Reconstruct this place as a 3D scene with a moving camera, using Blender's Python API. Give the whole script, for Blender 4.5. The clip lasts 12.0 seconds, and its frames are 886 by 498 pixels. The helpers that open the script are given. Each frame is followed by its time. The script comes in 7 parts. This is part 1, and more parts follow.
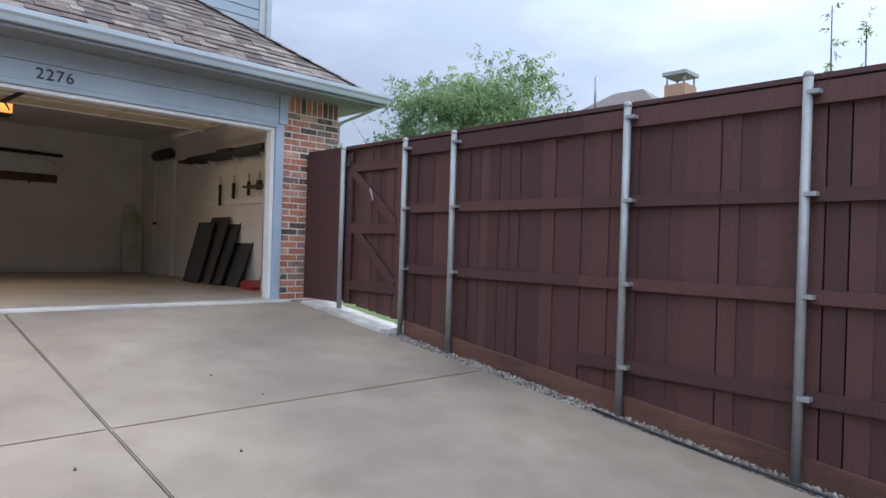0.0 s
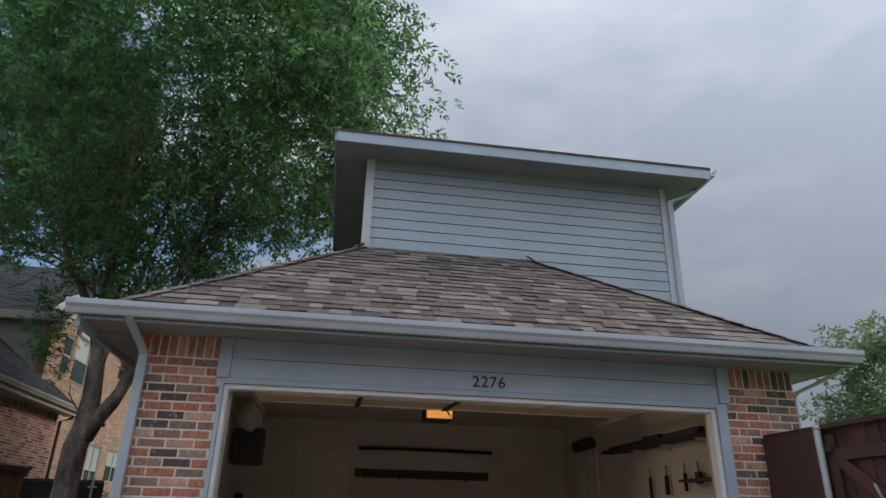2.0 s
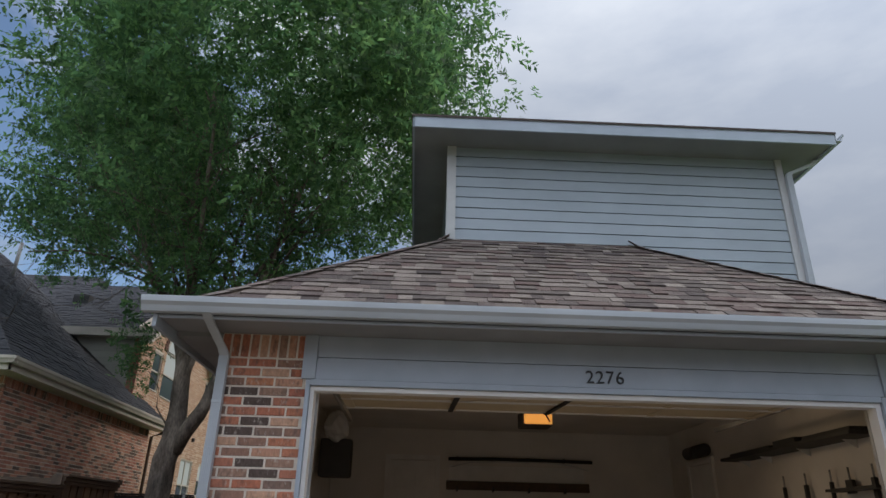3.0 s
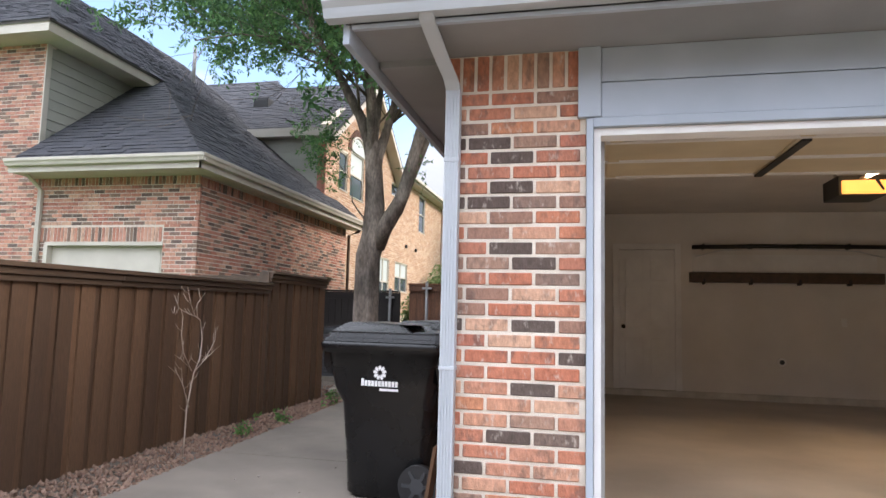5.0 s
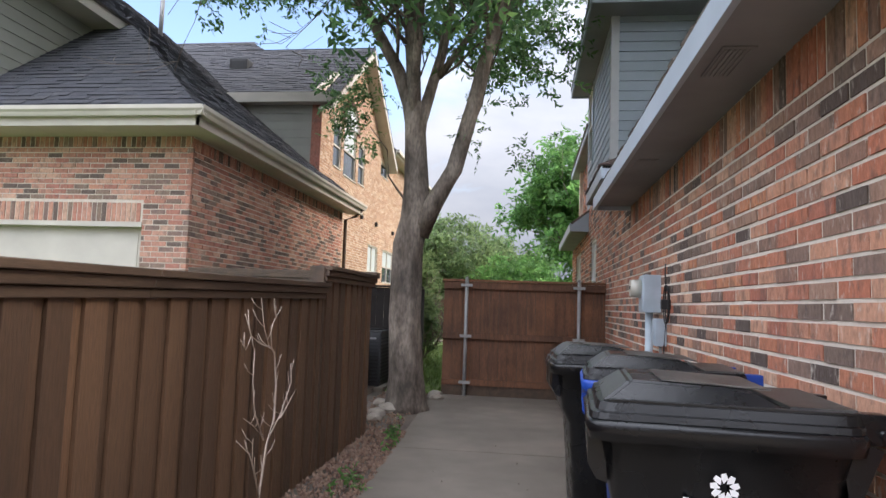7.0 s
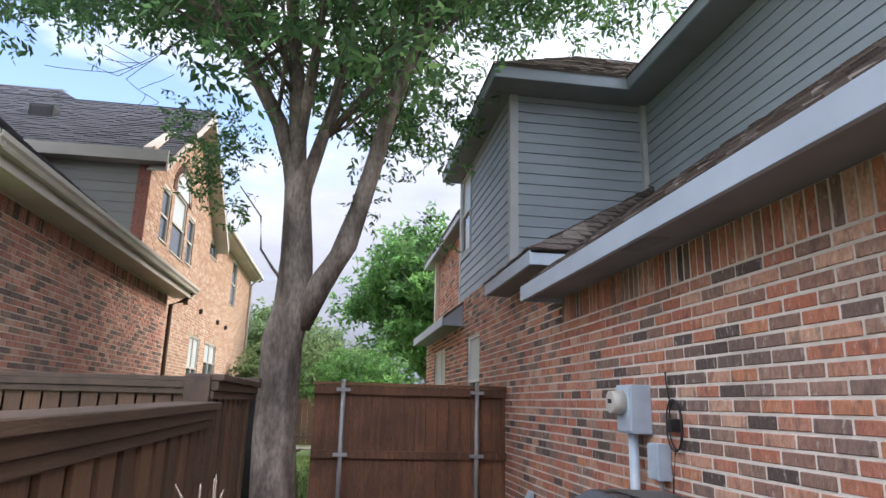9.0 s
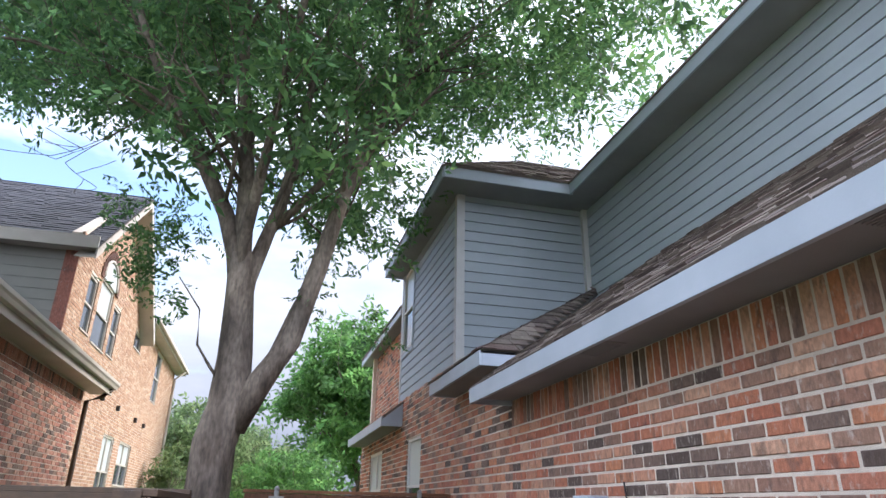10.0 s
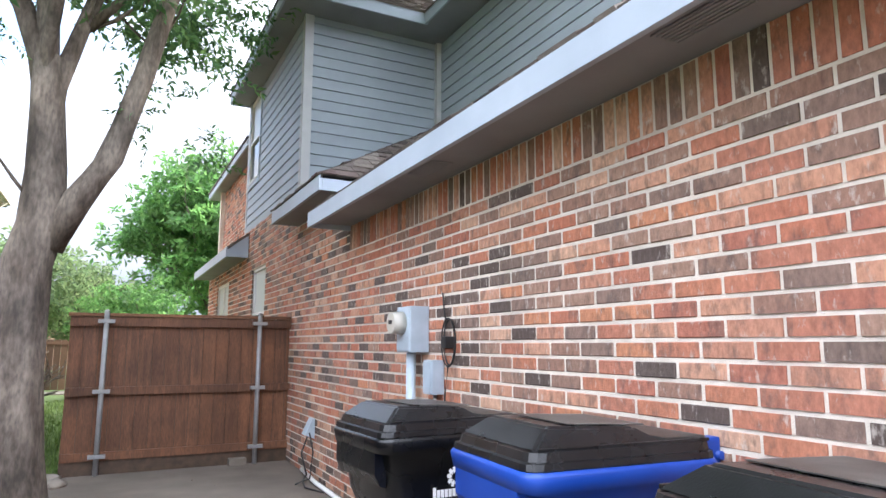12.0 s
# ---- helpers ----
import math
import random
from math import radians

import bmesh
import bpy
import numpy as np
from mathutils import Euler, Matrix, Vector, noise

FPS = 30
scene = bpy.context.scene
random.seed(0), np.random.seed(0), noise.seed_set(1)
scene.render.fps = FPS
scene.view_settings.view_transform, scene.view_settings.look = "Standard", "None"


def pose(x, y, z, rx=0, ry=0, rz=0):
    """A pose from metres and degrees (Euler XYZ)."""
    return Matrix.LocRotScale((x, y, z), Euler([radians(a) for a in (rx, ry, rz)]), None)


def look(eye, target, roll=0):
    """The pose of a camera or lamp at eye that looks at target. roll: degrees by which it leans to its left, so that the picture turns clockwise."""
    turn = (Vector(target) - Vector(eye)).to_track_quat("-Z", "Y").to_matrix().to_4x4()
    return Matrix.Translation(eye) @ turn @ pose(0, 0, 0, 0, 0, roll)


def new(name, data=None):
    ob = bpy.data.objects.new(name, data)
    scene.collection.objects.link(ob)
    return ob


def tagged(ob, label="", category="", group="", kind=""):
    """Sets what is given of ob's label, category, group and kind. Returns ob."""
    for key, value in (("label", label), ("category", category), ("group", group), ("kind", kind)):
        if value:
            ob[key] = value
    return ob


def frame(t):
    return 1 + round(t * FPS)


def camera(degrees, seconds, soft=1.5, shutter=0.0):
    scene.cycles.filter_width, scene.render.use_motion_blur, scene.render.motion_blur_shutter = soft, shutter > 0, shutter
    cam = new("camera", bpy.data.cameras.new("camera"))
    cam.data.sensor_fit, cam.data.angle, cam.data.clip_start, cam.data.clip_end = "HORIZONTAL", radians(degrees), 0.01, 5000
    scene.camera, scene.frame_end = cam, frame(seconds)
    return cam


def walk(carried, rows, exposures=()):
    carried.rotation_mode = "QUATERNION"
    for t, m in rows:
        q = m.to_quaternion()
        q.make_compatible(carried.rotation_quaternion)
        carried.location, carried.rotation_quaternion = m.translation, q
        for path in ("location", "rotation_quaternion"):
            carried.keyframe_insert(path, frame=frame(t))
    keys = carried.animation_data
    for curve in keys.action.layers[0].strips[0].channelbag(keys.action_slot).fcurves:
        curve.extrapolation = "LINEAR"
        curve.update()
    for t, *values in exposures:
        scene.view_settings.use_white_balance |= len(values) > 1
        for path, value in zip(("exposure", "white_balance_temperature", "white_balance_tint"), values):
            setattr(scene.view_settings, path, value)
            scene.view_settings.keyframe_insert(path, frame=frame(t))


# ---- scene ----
cam = camera(68.8, 12.0)
ROWS = [
    (0, (1.735, -7.280, 0.695), (3.110, -5.828, 0.691), 1.8),
    (0.5, (1.788, -6.989, 0.811), (2.726, -5.227, 0.932), 1.8),
    (1, (1.834, -6.731, 0.915), (2.439, -4.857, 1.264), 1.7),
    (1.5, (1.859, -6.506, 0.984), (2.264, -4.640, 1.576), 1.6),
    (2, (1.853, -6.278, 1.004), (2.132, -4.453, 1.773), 1.4),
    (2.5, (1.785, -5.898, 1.022), (1.955, -4.090, 1.862), 1.3),
    (2.7, (1.742, -5.766, 1.018), (1.870, -3.953, 1.853), 1.3),
    (4.3, (1.398, -4.018, 1.069), (1.117, -2.074, 1.442), 1.4),
    (4.5, (1.262, -3.835, 1.093), (0.927, -1.888, 1.402), 1.2),
    (5, (0.752, -3.391, 1.127), (0.321, -1.448, 1.329), 1.4),
    (5.5, (0.222, -2.949, 1.200), (-0.250, -1.011, 1.346), 1.5),
    (6, (-0.283, -2.525, 1.238), (-0.732, -0.581, 1.373), 1.5),
    (6.5, (-0.738, -2.107, 1.268), (-1.106, -0.147, 1.419), 1.7),
    (6.7, (-0.911, -1.921, 1.285), (-1.239, 0.046, 1.444), 1.8),
    (8.3, (-1.956, -0.393, 1.363), (-1.893, 1.585, 1.647), 1.8),
    (8.5, (-2.046, -0.276, 1.390), (-1.913, 1.693, 1.715), 1.6),
    (9, (-2.150, -0.060, 1.459), (-1.857, 1.863, 1.924), 1.4),
    (9.5, (-2.235, 0.041, 1.498), (-1.828, 1.894, 2.129), 1.1),
    (10, (-2.279, 0.044, 1.516), (-1.815, 1.840, 2.262), 1.1),
    (10.5, (-2.292, 0.102, 1.480), (-1.789, 1.888, 2.228), 1.0),
    (11, (-2.306, 0.146, 1.421), (-1.752, 1.963, 2.046), 0.8),
    (11.5, (-2.264, 0.137, 1.362), (-1.593, 1.966, 1.815), 0.6),
    (12, (-2.060, 0.034, 1.339), (-1.159, 1.794, 1.634), 0.1),
]
EXPOSURES = [(0.0, 0.74, 5600, 9), (0.7, 0.72, 5750, 9), (1.5, 0.2, 6000, 8), (2.0, -0.25, 6150, 9), (2.6, -0.28, 6200, 9), (4.4, 1.15, 6300, 13), (5.5, 1.42, 6400, 13), (6.5, 1.26, 6400, 13), (8.5, 1.26, 6350, 16), (10.0, 1.5, 6000, 15), (11.0, 1.58, 6050, 14), (11.5, 1.68, 6100, 13), (12.0, 2.15, 6200, 13)]
walk(cam, [(t, look(eye, target, roll)) for t, eye, target, roll in ROWS], EXPOSURES)

# ---- world and light ----
world = bpy.data.worlds.new("sky")
scene.world = world
world.use_nodes = True
wn, wl = world.node_tree.nodes, world.node_tree.links
sky = wn.new("ShaderNodeTexSky")
sky.sky_type, sky.sun_disc = 'NISHITA', False
sky.sun_elevation, sky.sun_rotation = radians(34), radians(84)
sky.air_density, sky.dust_density = 1.0, 1.5
wco = wn.new("ShaderNodeTexCoord")
wmap = wn.new("ShaderNodeMapping")
wmap.inputs["Scale"].default_value = (1.2, 1.2, 3.2)
wnoise = wn.new("ShaderNodeTexNoise")
wnoise.inputs["Scale"].default_value, wnoise.inputs["Detail"].default_value = 1.7, 7.0
wnoise.inputs["Roughness"].default_value = 0.55
wramp = wn.new("ShaderNodeValToRGB")
wramp.color_ramp.elements[0].position, wramp.color_ramp.elements[1].position = 0.16, 0.30
wtone = wn.new("ShaderNodeValToRGB")
wtone.color_ramp.elements[0].color, wtone.color_ramp.elements[1].color = (5.5, 6.0, 7.0, 1), (7.7, 8.0, 8.6, 1)
wtone.color_ramp.elements[0].position, wtone.color_ramp.elements[1].position = 0.40, 0.62
wmix = wn.new("ShaderNodeMix")
wmix.data_type = 'RGBA'
wl.new(wco.outputs["Generated"], wmap.inputs["Vector"])
wl.new(wmap.outputs["Vector"], wnoise.inputs["Vector"])
wl.new(wnoise.outputs["Fac"], wtone.inputs["Fac"])
wl.new(wramp.outputs["Color"], wmix.inputs["Factor"])
wblue = wn.new("ShaderNodeVectorMath")
wblue.operation = 'SCALE'
wblue.inputs["Scale"].default_value = 1.7
wl.new(sky.outputs["Color"], wblue.inputs[0])
wl.new(wblue.outputs[0], wmix.inputs[6])
wsep = wn.new("ShaderNodeSeparateXYZ")
wlift = wn.new("ShaderNodeMath")
wlift.operation = 'MULTIPLY_ADD'
wlift.inputs[1].default_value, wlift.inputs[2].default_value = 1.55, 0.50
wscale = wn.new("ShaderNodeVectorMath")
wscale.operation = 'SCALE'
wl.new(wco.outputs["Generated"], wsep.inputs[0])
wl.new(wsep.outputs["Z"], wlift.inputs[0])
wl.new(wtone.outputs["Color"], wscale.inputs[0])
wside = wn.new("ShaderNodeMath")
wside.operation = 'MULTIPLY_ADD'
wside.inputs[1].default_value, wside.inputs[2].default_value = -0.55, 1.10
wboth = wn.new("ShaderNodeMath")
wboth.operation = 'MULTIPLY'
wl.new(wsep.outputs["Y"], wside.inputs[0])
wl.new(wside.outputs[0], wboth.inputs[0])
wl.new(wlift.outputs[0], wboth.inputs[1])
wl.new(wboth.outputs[0], wscale.inputs["Scale"])
wl.new(wscale.outputs[0], wmix.inputs[7])
# a break in the clouds towards the north-west
wdot = wn.new("ShaderNodeVectorMath")
wdot.operation = 'DOT_PRODUCT'
wdot.inputs[1].default_value = (-0.44, 0.80, 0.41)
wgap = wn.new("ShaderNodeMapRange")
wgap.inputs["From Min"].default_value, wgap.inputs["From Max"].default_value = 0.80, 0.98
wgap.inputs["To Min"].default_value, wgap.inputs["To Max"].default_value = 0.0, 0.34
wsub = wn.new("ShaderNodeMath")
wsub.operation = 'SUBTRACT'
wl.new(wco.outputs["Generated"], wdot.inputs[0])
wl.new(wdot.outputs["Value"], wgap.inputs["Value"])
wl.new(wnoise.outputs["Fac"], wsub.inputs[0])
wl.new(wgap.outputs[0], wsub.inputs[1])
wl.new(wsub.outputs[0], wramp.inputs["Fac"])
wbg = wn["Background"]
wbg.inputs["Strength"].default_value = 0.1
wl.new(wmix.outputs[2], wbg.inputs["Color"])

sun = new("sun", bpy.data.lights.new("sun", "SUN"))
sun.data.energy, sun.data.angle, sun.data.color = 1.75, radians(22), (1.0, 0.9, 0.76)
sun.matrix_world = look((30, 3, 20.5), (0, 0, 0))


# ---- materials ----
def mat(name, colors, rough=0.7, metal=0.0, scale=6.0, stretch=(1, 1, 1), detail=5.0, grain=0.0, bump=0.15, bump_scale=60.0,
        pick="", spread=0.25, coat=0.0, stain=0.0, stain_scale=1.2, spec=0.5):
    """A noise-coloured material. pick: 'island' or 'object' varies the tone from piece to piece."""
    m = bpy.data.materials.new(name)
    m.use_nodes = True
    n, l = m.node_tree.nodes, m.node_tree.links
    b = n["Principled BSDF"]
    co = n.new("ShaderNodeTexCoord")
    mp = n.new("ShaderNodeMapping")
    mp.inputs["Scale"].default_value = stretch
    l.new(co.outputs["Object"], mp.inputs["Vector"])
    vec = mp.outputs["Vector"]
    rand = None
    if pick:
        rand = n.new("ShaderNodeNewGeometry").outputs["Random Per Island"] if pick == "island" else n.new("ShaderNodeObjectInfo").outputs["Random"]
        off = n.new("ShaderNodeVectorMath")
        off.operation = 'MULTIPLY_ADD'
        cmb = n.new("ShaderNodeCombineXYZ")
        for i in range(3):
            l.new(rand, cmb.inputs[i])
        l.new(cmb.outputs[0], off.inputs[0])
        off.inputs[1].default_value = (37, 53, 71)
        l.new(vec, off.inputs[2])
        vec = off.outputs[0]
    nz = n.new("ShaderNodeTexNoise")
    nz.inputs["Scale"].default_value, nz.inputs["Detail"].default_value = scale, detail
    l.new(vec, nz.inputs["Vector"])
    fac = nz.outputs["Fac"]
    if rand is not None:
        mm = n.new("ShaderNodeMath")
        mm.operation = 'MULTIPLY_ADD'
        mm.inputs[1].default_value = spread
        l.new(fac, mm.inputs[0])
        m2 = n.new("ShaderNodeMath")
        m2.operation = 'MULTIPLY'
        m2.inputs[1].default_value = 1 - spread
        l.new(rand, m2.inputs[0])
        l.new(m2.outputs[0], mm.inputs[2])
        fac = mm.outputs[0]
    rp = n.new("ShaderNodeValToRGB")
    els = rp.color_ramp.elements
    lo, hi = (0.3, 0.7) if rand is None else (0.06, 0.94)
    for i, c in enumerate(colors):
        p = lo + (hi - lo) * i / max(1, len(colors) - 1)
        e = els[i] if i < 2 else els.new(p)
        e.position, e.color = p, (*c, 1)
    if len(colors) > 2:
        for i, c in enumerate(colors):
            els[i].position, els[i].color = lo + (hi - lo) * i / (len(colors) - 1), (*c, 1)
    l.new(fac, rp.inputs["Fac"])
    col = rp.outputs["Color"]
    if stain:
        sn = n.new("ShaderNodeTexNoise")
        sn.inputs["Scale"].default_value, sn.inputs["Detail"].default_value = stain_scale, 8
        sr = n.new("ShaderNodeMapRange")
        sr.inputs["From Min"].default_value, sr.inputs["From Max"].default_value = 0.35, 0.7
        sr.inputs["To Min"].default_value, sr.inputs["To Max"].default_value = 1 - stain, 1 + stain * 0.4
        mx = n.new("ShaderNodeVectorMath")
        mx.operation = 'SCALE'
        l.new(co.outputs["Object"], sn.inputs["Vector"])
        l.new(sn.outputs["Fac"], sr.inputs["Value"])
        l.new(col, mx.inputs[0])
        l.new(sr.outputs[0], mx.inputs["Scale"])
        col = mx.outputs[0]
    if grain:
        gn = n.new("ShaderNodeTexNoise")
        gn.inputs["Scale"].default_value, gn.inputs["Detail"].default_value = bump_scale, 3
        gr = n.new("ShaderNodeMapRange")
        gr.inputs["From Min"].default_value, gr.inputs["From Max"].default_value = 0.3, 0.7
        gr.inputs["To Min"].default_value, gr.inputs["To Max"].default_value = 1 - grain, 1 + grain
        gx = n.new("ShaderNodeVectorMath")
        gx.operation = 'SCALE'
        l.new(vec, gn.inputs["Vector"])
        l.new(gn.outputs["Fac"], gr.inputs["Value"])
        l.new(col, gx.inputs[0])
        l.new(gr.outputs[0], gx.inputs["Scale"])
        col = gx.outputs[0]
    l.new(col, b.inputs["Base Color"])
    b.inputs["Metallic"].default_value = metal
    b.inputs["Coat Weight"].default_value = coat
    b.inputs["Specular IOR Level"].default_value = spec
    rr = n.new("ShaderNodeMapRange")
    rr.inputs["To Min"].default_value, rr.inputs["To Max"].default_value = max(0.02, rough - 0.1), min(1.0, rough + 0.1)
    l.new(nz.outputs["Fac"], rr.inputs["Value"])
    l.new(rr.outputs[0], b.inputs["Roughness"])
    if bump:
        bn = n.new("ShaderNodeTexNoise")
        bn.inputs["Scale"].default_value, bn.inputs["Detail"].default_value = bump_scale, 4
        l.new(vec, bn.inputs["Vector"])
        bp = n.new("ShaderNodeBump")
        bp.inputs["Strength"].default_value, bp.inputs["Distance"].default_value = bump, 0.01
        l.new(bn.outputs["Fac"], bp.inputs["Height"])
        l.new(bp.outputs[0], b.inputs["Normal"])
    return m


def brick_mat(name, colors, pick, dark=0.55, lime=0.6):
    """Fired brick: one of several colours a brick, mottled, with dark flashing and thin smears of lime."""
    m = bpy.data.materials.new(name)
    m.use_nodes = True
    n, l = m.node_tree.nodes, m.node_tree.links
    b = n["Principled BSDF"]
    rand = n.new("ShaderNodeNewGeometry").outputs["Random Per Island"] if pick == "island" else n.new("ShaderNodeObjectInfo").outputs["Random"]
    ramp = n.new("ShaderNodeValToRGB")
    ramp.color_ramp.interpolation = 'CONSTANT'
    els = ramp.color_ramp.elements
    for i, c in enumerate(colors):
        e = els[i] if i < 2 else els.new(i / len(colors))
        e.position, e.color = i / len(colors), (*c, 1)
    for i, c in enumerate(colors):
        els[i].position, els[i].color = i / len(colors), (*c, 1)
    l.new(rand, ramp.inputs["Fac"])
    off = n.new("ShaderNodeVectorMath")
    off.operation = 'MULTIPLY_ADD'
    cmb = n.new("ShaderNodeCombineXYZ")
    for i in range(3):
        l.new(rand, cmb.inputs[i])
    off.inputs[1].default_value = (137, 253, 171)
    l.new(cmb.outputs[0], off.inputs[0])
    mp = n.new("ShaderNodeMapping")
    mp.inputs["Scale"].default_value = (1.25, 1.25, 0.6)
    l.new(n.new("ShaderNodeTexCoord").outputs["Object"], mp.inputs["Vector"])
    l.new(mp.outputs["Vector"], off.inputs[2])
    vec = off.outputs[0]

    def layer(scale, detail, lo, hi, a, b_):
        t = n.new("ShaderNodeTexNoise")
        t.inputs["Scale"].default_value, t.inputs["Detail"].default_value, t.inputs["Roughness"].default_value = scale, detail, 0.65
        l.new(vec, t.inputs["Vector"])
        r = n.new("ShaderNodeMapRange")
        r.inputs["From Min"].default_value, r.inputs["From Max"].default_value = lo, hi
        r.inputs["To Min"].default_value, r.inputs["To Max"].default_value = a, b_
        l.new(t.outputs["Fac"], r.inputs["Value"])
        return r.outputs[0]

    def blend(col, fac, to):
        x = n.new("ShaderNodeMix")
        x.data_type = 'RGBA'
        l.new(fac, x.inputs["Factor"])
        l.new(col, x.inputs[6])
        x.inputs[7].default_value = (*to, 1)
        return x.outputs[2]

    col = blend(ramp.outputs["Color"], layer(11, 4, 0.52, 0.64, 0.0, dark), (0.11, 0.086, 0.075))
    sc = n.new("ShaderNodeVectorMath")
    sc.operation = 'SCALE'
    l.new(col, sc.inputs[0])
    l.new(layer(34, 6, 0.3, 0.7, 0.78, 1.34), sc.inputs["Scale"])
    col = blend(sc.outputs[0], layer(21, 7, 0.575, 0.69, 0.0, lime), (0.60, 0.53, 0.46))
    l.new(col, b.inputs["Base Color"])
    b.inputs["Roughness"].default_value, b.inputs["Specular IOR Level"].default_value = 0.88, 0.3
    t = n.new("ShaderNodeTexNoise")
    t.inputs["Scale"].default_value, t.inputs["Detail"].default_value = 75, 6
    l.new(vec, t.inputs["Vector"])
    bp = n.new("ShaderNodeBump")
    bp.inputs["Strength"].default_value, bp.inputs["Distance"].default_value = 0.7, 0.008
    l.new(t.outputs["Fac"], bp.inputs["Height"])
    l.new(bp.outputs[0], b.inputs["Normal"])
    return m


BRICKS = [(0.412, 0.159, 0.098), (0.105, 0.080, 0.068), (0.484, 0.265, 0.177), (0.258, 0.159, 0.119), (0.422, 0.174, 0.104), (0.391, 0.164, 0.107), (0.319, 0.198, 0.144), (0.515, 0.314, 0.214),
          (0.402, 0.150, 0.091), (0.098, 0.072, 0.061), (0.278, 0.159, 0.116), (0.464, 0.207, 0.116), (0.227, 0.150, 0.118), (0.433, 0.212, 0.140), (0.371, 0.145, 0.098), (0.484, 0.251, 0.163), (0.175, 0.124, 0.100), (0.433, 0.179, 0.112)]
M_BRICK = brick_mat("brick_pieces", BRICKS, "object")
M_BRICK_I = brick_mat("brick_joined", BRICKS, "island")
M_NBRICK = brick_mat("neighbour_brick", [(0.42, 0.20, 0.145), (0.125, 0.09, 0.075), (0.47, 0.26, 0.19), (0.36, 0.155, 0.115), (0.20, 0.13, 0.105), (0.50, 0.31, 0.225), (0.39, 0.18, 0.13), (0.47, 0.235, 0.165), (0.22, 0.15, 0.115), (0.44, 0.225, 0.165)], "island", 0.5, 0.35)
M_GBRICK = brick_mat("gable_brick", [(0.42, 0.27, 0.175), (0.48, 0.32, 0.215), (0.36, 0.215, 0.14), (0.53, 0.38, 0.27), (0.45, 0.285, 0.185), (0.40, 0.235, 0.15)], "island", 0.3, 0.4)
M_MORTAR = mat("mortar", [(0.67, 0.60, 0.51), (0.79, 0.72, 0.625)], 0.95, scale=14, bump=0.5, bump_scale=160, stain=0.2)
M_NMORTAR = mat("tan_mortar", [(0.62, 0.55, 0.46), (0.73, 0.65, 0.56)], 0.95, scale=14, bump=0.5, bump_scale=160, stain=0.2)
M_CONC = mat("driveway_concrete", [(0.240, 0.187, 0.136), (0.292, 0.234, 0.174)], 0.88, scale=3.5, bump=0.2, bump_scale=260, grain=0.14, stain=0.28, stain_scale=0.7)
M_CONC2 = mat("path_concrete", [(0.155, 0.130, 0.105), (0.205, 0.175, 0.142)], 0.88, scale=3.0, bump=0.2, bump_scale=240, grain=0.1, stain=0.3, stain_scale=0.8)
M_PALE = mat("pale_stone", [(0.50, 0.47, 0.42), (0.68, 0.65, 0.60)], 0.9, scale=5, bump=0.4, bump_scale=60, stain=0.25)
M_JOINT = mat("joint_filler", [(0.05, 0.045, 0.04), (0.09, 0.08, 0.07)], 0.95, scale=20)
M_FLOOR = mat("garage_floor", [(0.36, 0.295, 0.23), (0.44, 0.37, 0.295)], 0.33, scale=1.8, bump=0.06, bump_scale=120, stain=0.3, stain_scale=1.0, grain=0.05)
M_DRY = mat("garage_drywall", [(0.66, 0.635, 0.60), (0.73, 0.70, 0.66)], 0.9, scale=2, bump=0.12, bump_scale=140, stain=0.06)
M_WHITE = mat("white_paint", [(0.70, 0.695, 0.68), (0.78, 0.775, 0.76)], 0.55, scale=4, bump=0.05, stain=0.08)
M_TRIM = mat("grey_blue_trim_paint", [(0.365, 0.42, 0.485), (0.415, 0.47, 0.54)], 0.55, scale=3, bump=0.06, bump_scale=80, stain=0.07)
M_BOARD = mat("grey_white_board_paint", [(0.50, 0.51, 0.51), (0.57, 0.58, 0.575)], 0.6, scale=3, bump=0.08, bump_scale=80, stain=0.15)
M_SIDING = mat("grey_blue_siding", [(0.33, 0.385, 0.43), (0.38, 0.43, 0.475)], 0.6, scale=2.5, stretch=(1, 1, 8), bump=0.12, bump_scale=70, stain=0.1, pick="object", spread=0.6)
M_GUTTER = mat("gutter_enamel", [(0.44, 0.48, 0.52), (0.50, 0.54, 0.58)], 0.38, scale=2, bump=0.03, stain=0.09)
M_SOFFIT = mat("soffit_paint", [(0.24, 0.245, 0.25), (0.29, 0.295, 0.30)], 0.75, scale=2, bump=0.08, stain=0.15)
M_SHINGLE = mat("brown_shingles", [(0.058, 0.045, 0.042), (0.215, 0.18, 0.156), (0.085, 0.061, 0.057), (0.25, 0.213, 0.185), (0.105, 0.068, 0.061), (0.16, 0.13, 0.113), (0.065, 0.05, 0.047), (0.225, 0.19, 0.162)], 0.95,
                scale=8, pick="island", spread=0.12, grain=0.35, bump=0.6, bump_scale=220)
M_SHINGLE_O = mat("brown_shingle_pieces", [(0.058, 0.045, 0.042), (0.215, 0.18, 0.156), (0.085, 0.061, 0.057), (0.25, 0.213, 0.185), (0.105, 0.068, 0.061), (0.16, 0.13, 0.113), (0.065, 0.05, 0.047), (0.225, 0.19, 0.162)], 0.95,
                  scale=8, pick="object", spread=0.12, grain=0.35, bump=0.6, bump_scale=220)
M_NSHINGLE = mat("charcoal_shingles", [(0.034, 0.036, 0.045), (0.058, 0.060, 0.071), (0.045, 0.046, 0.055), (0.080, 0.079, 0.085)], 0.95, scale=8, pick="island", spread=0.35,
                 grain=0.3, bump=0.6, bump_scale=220)
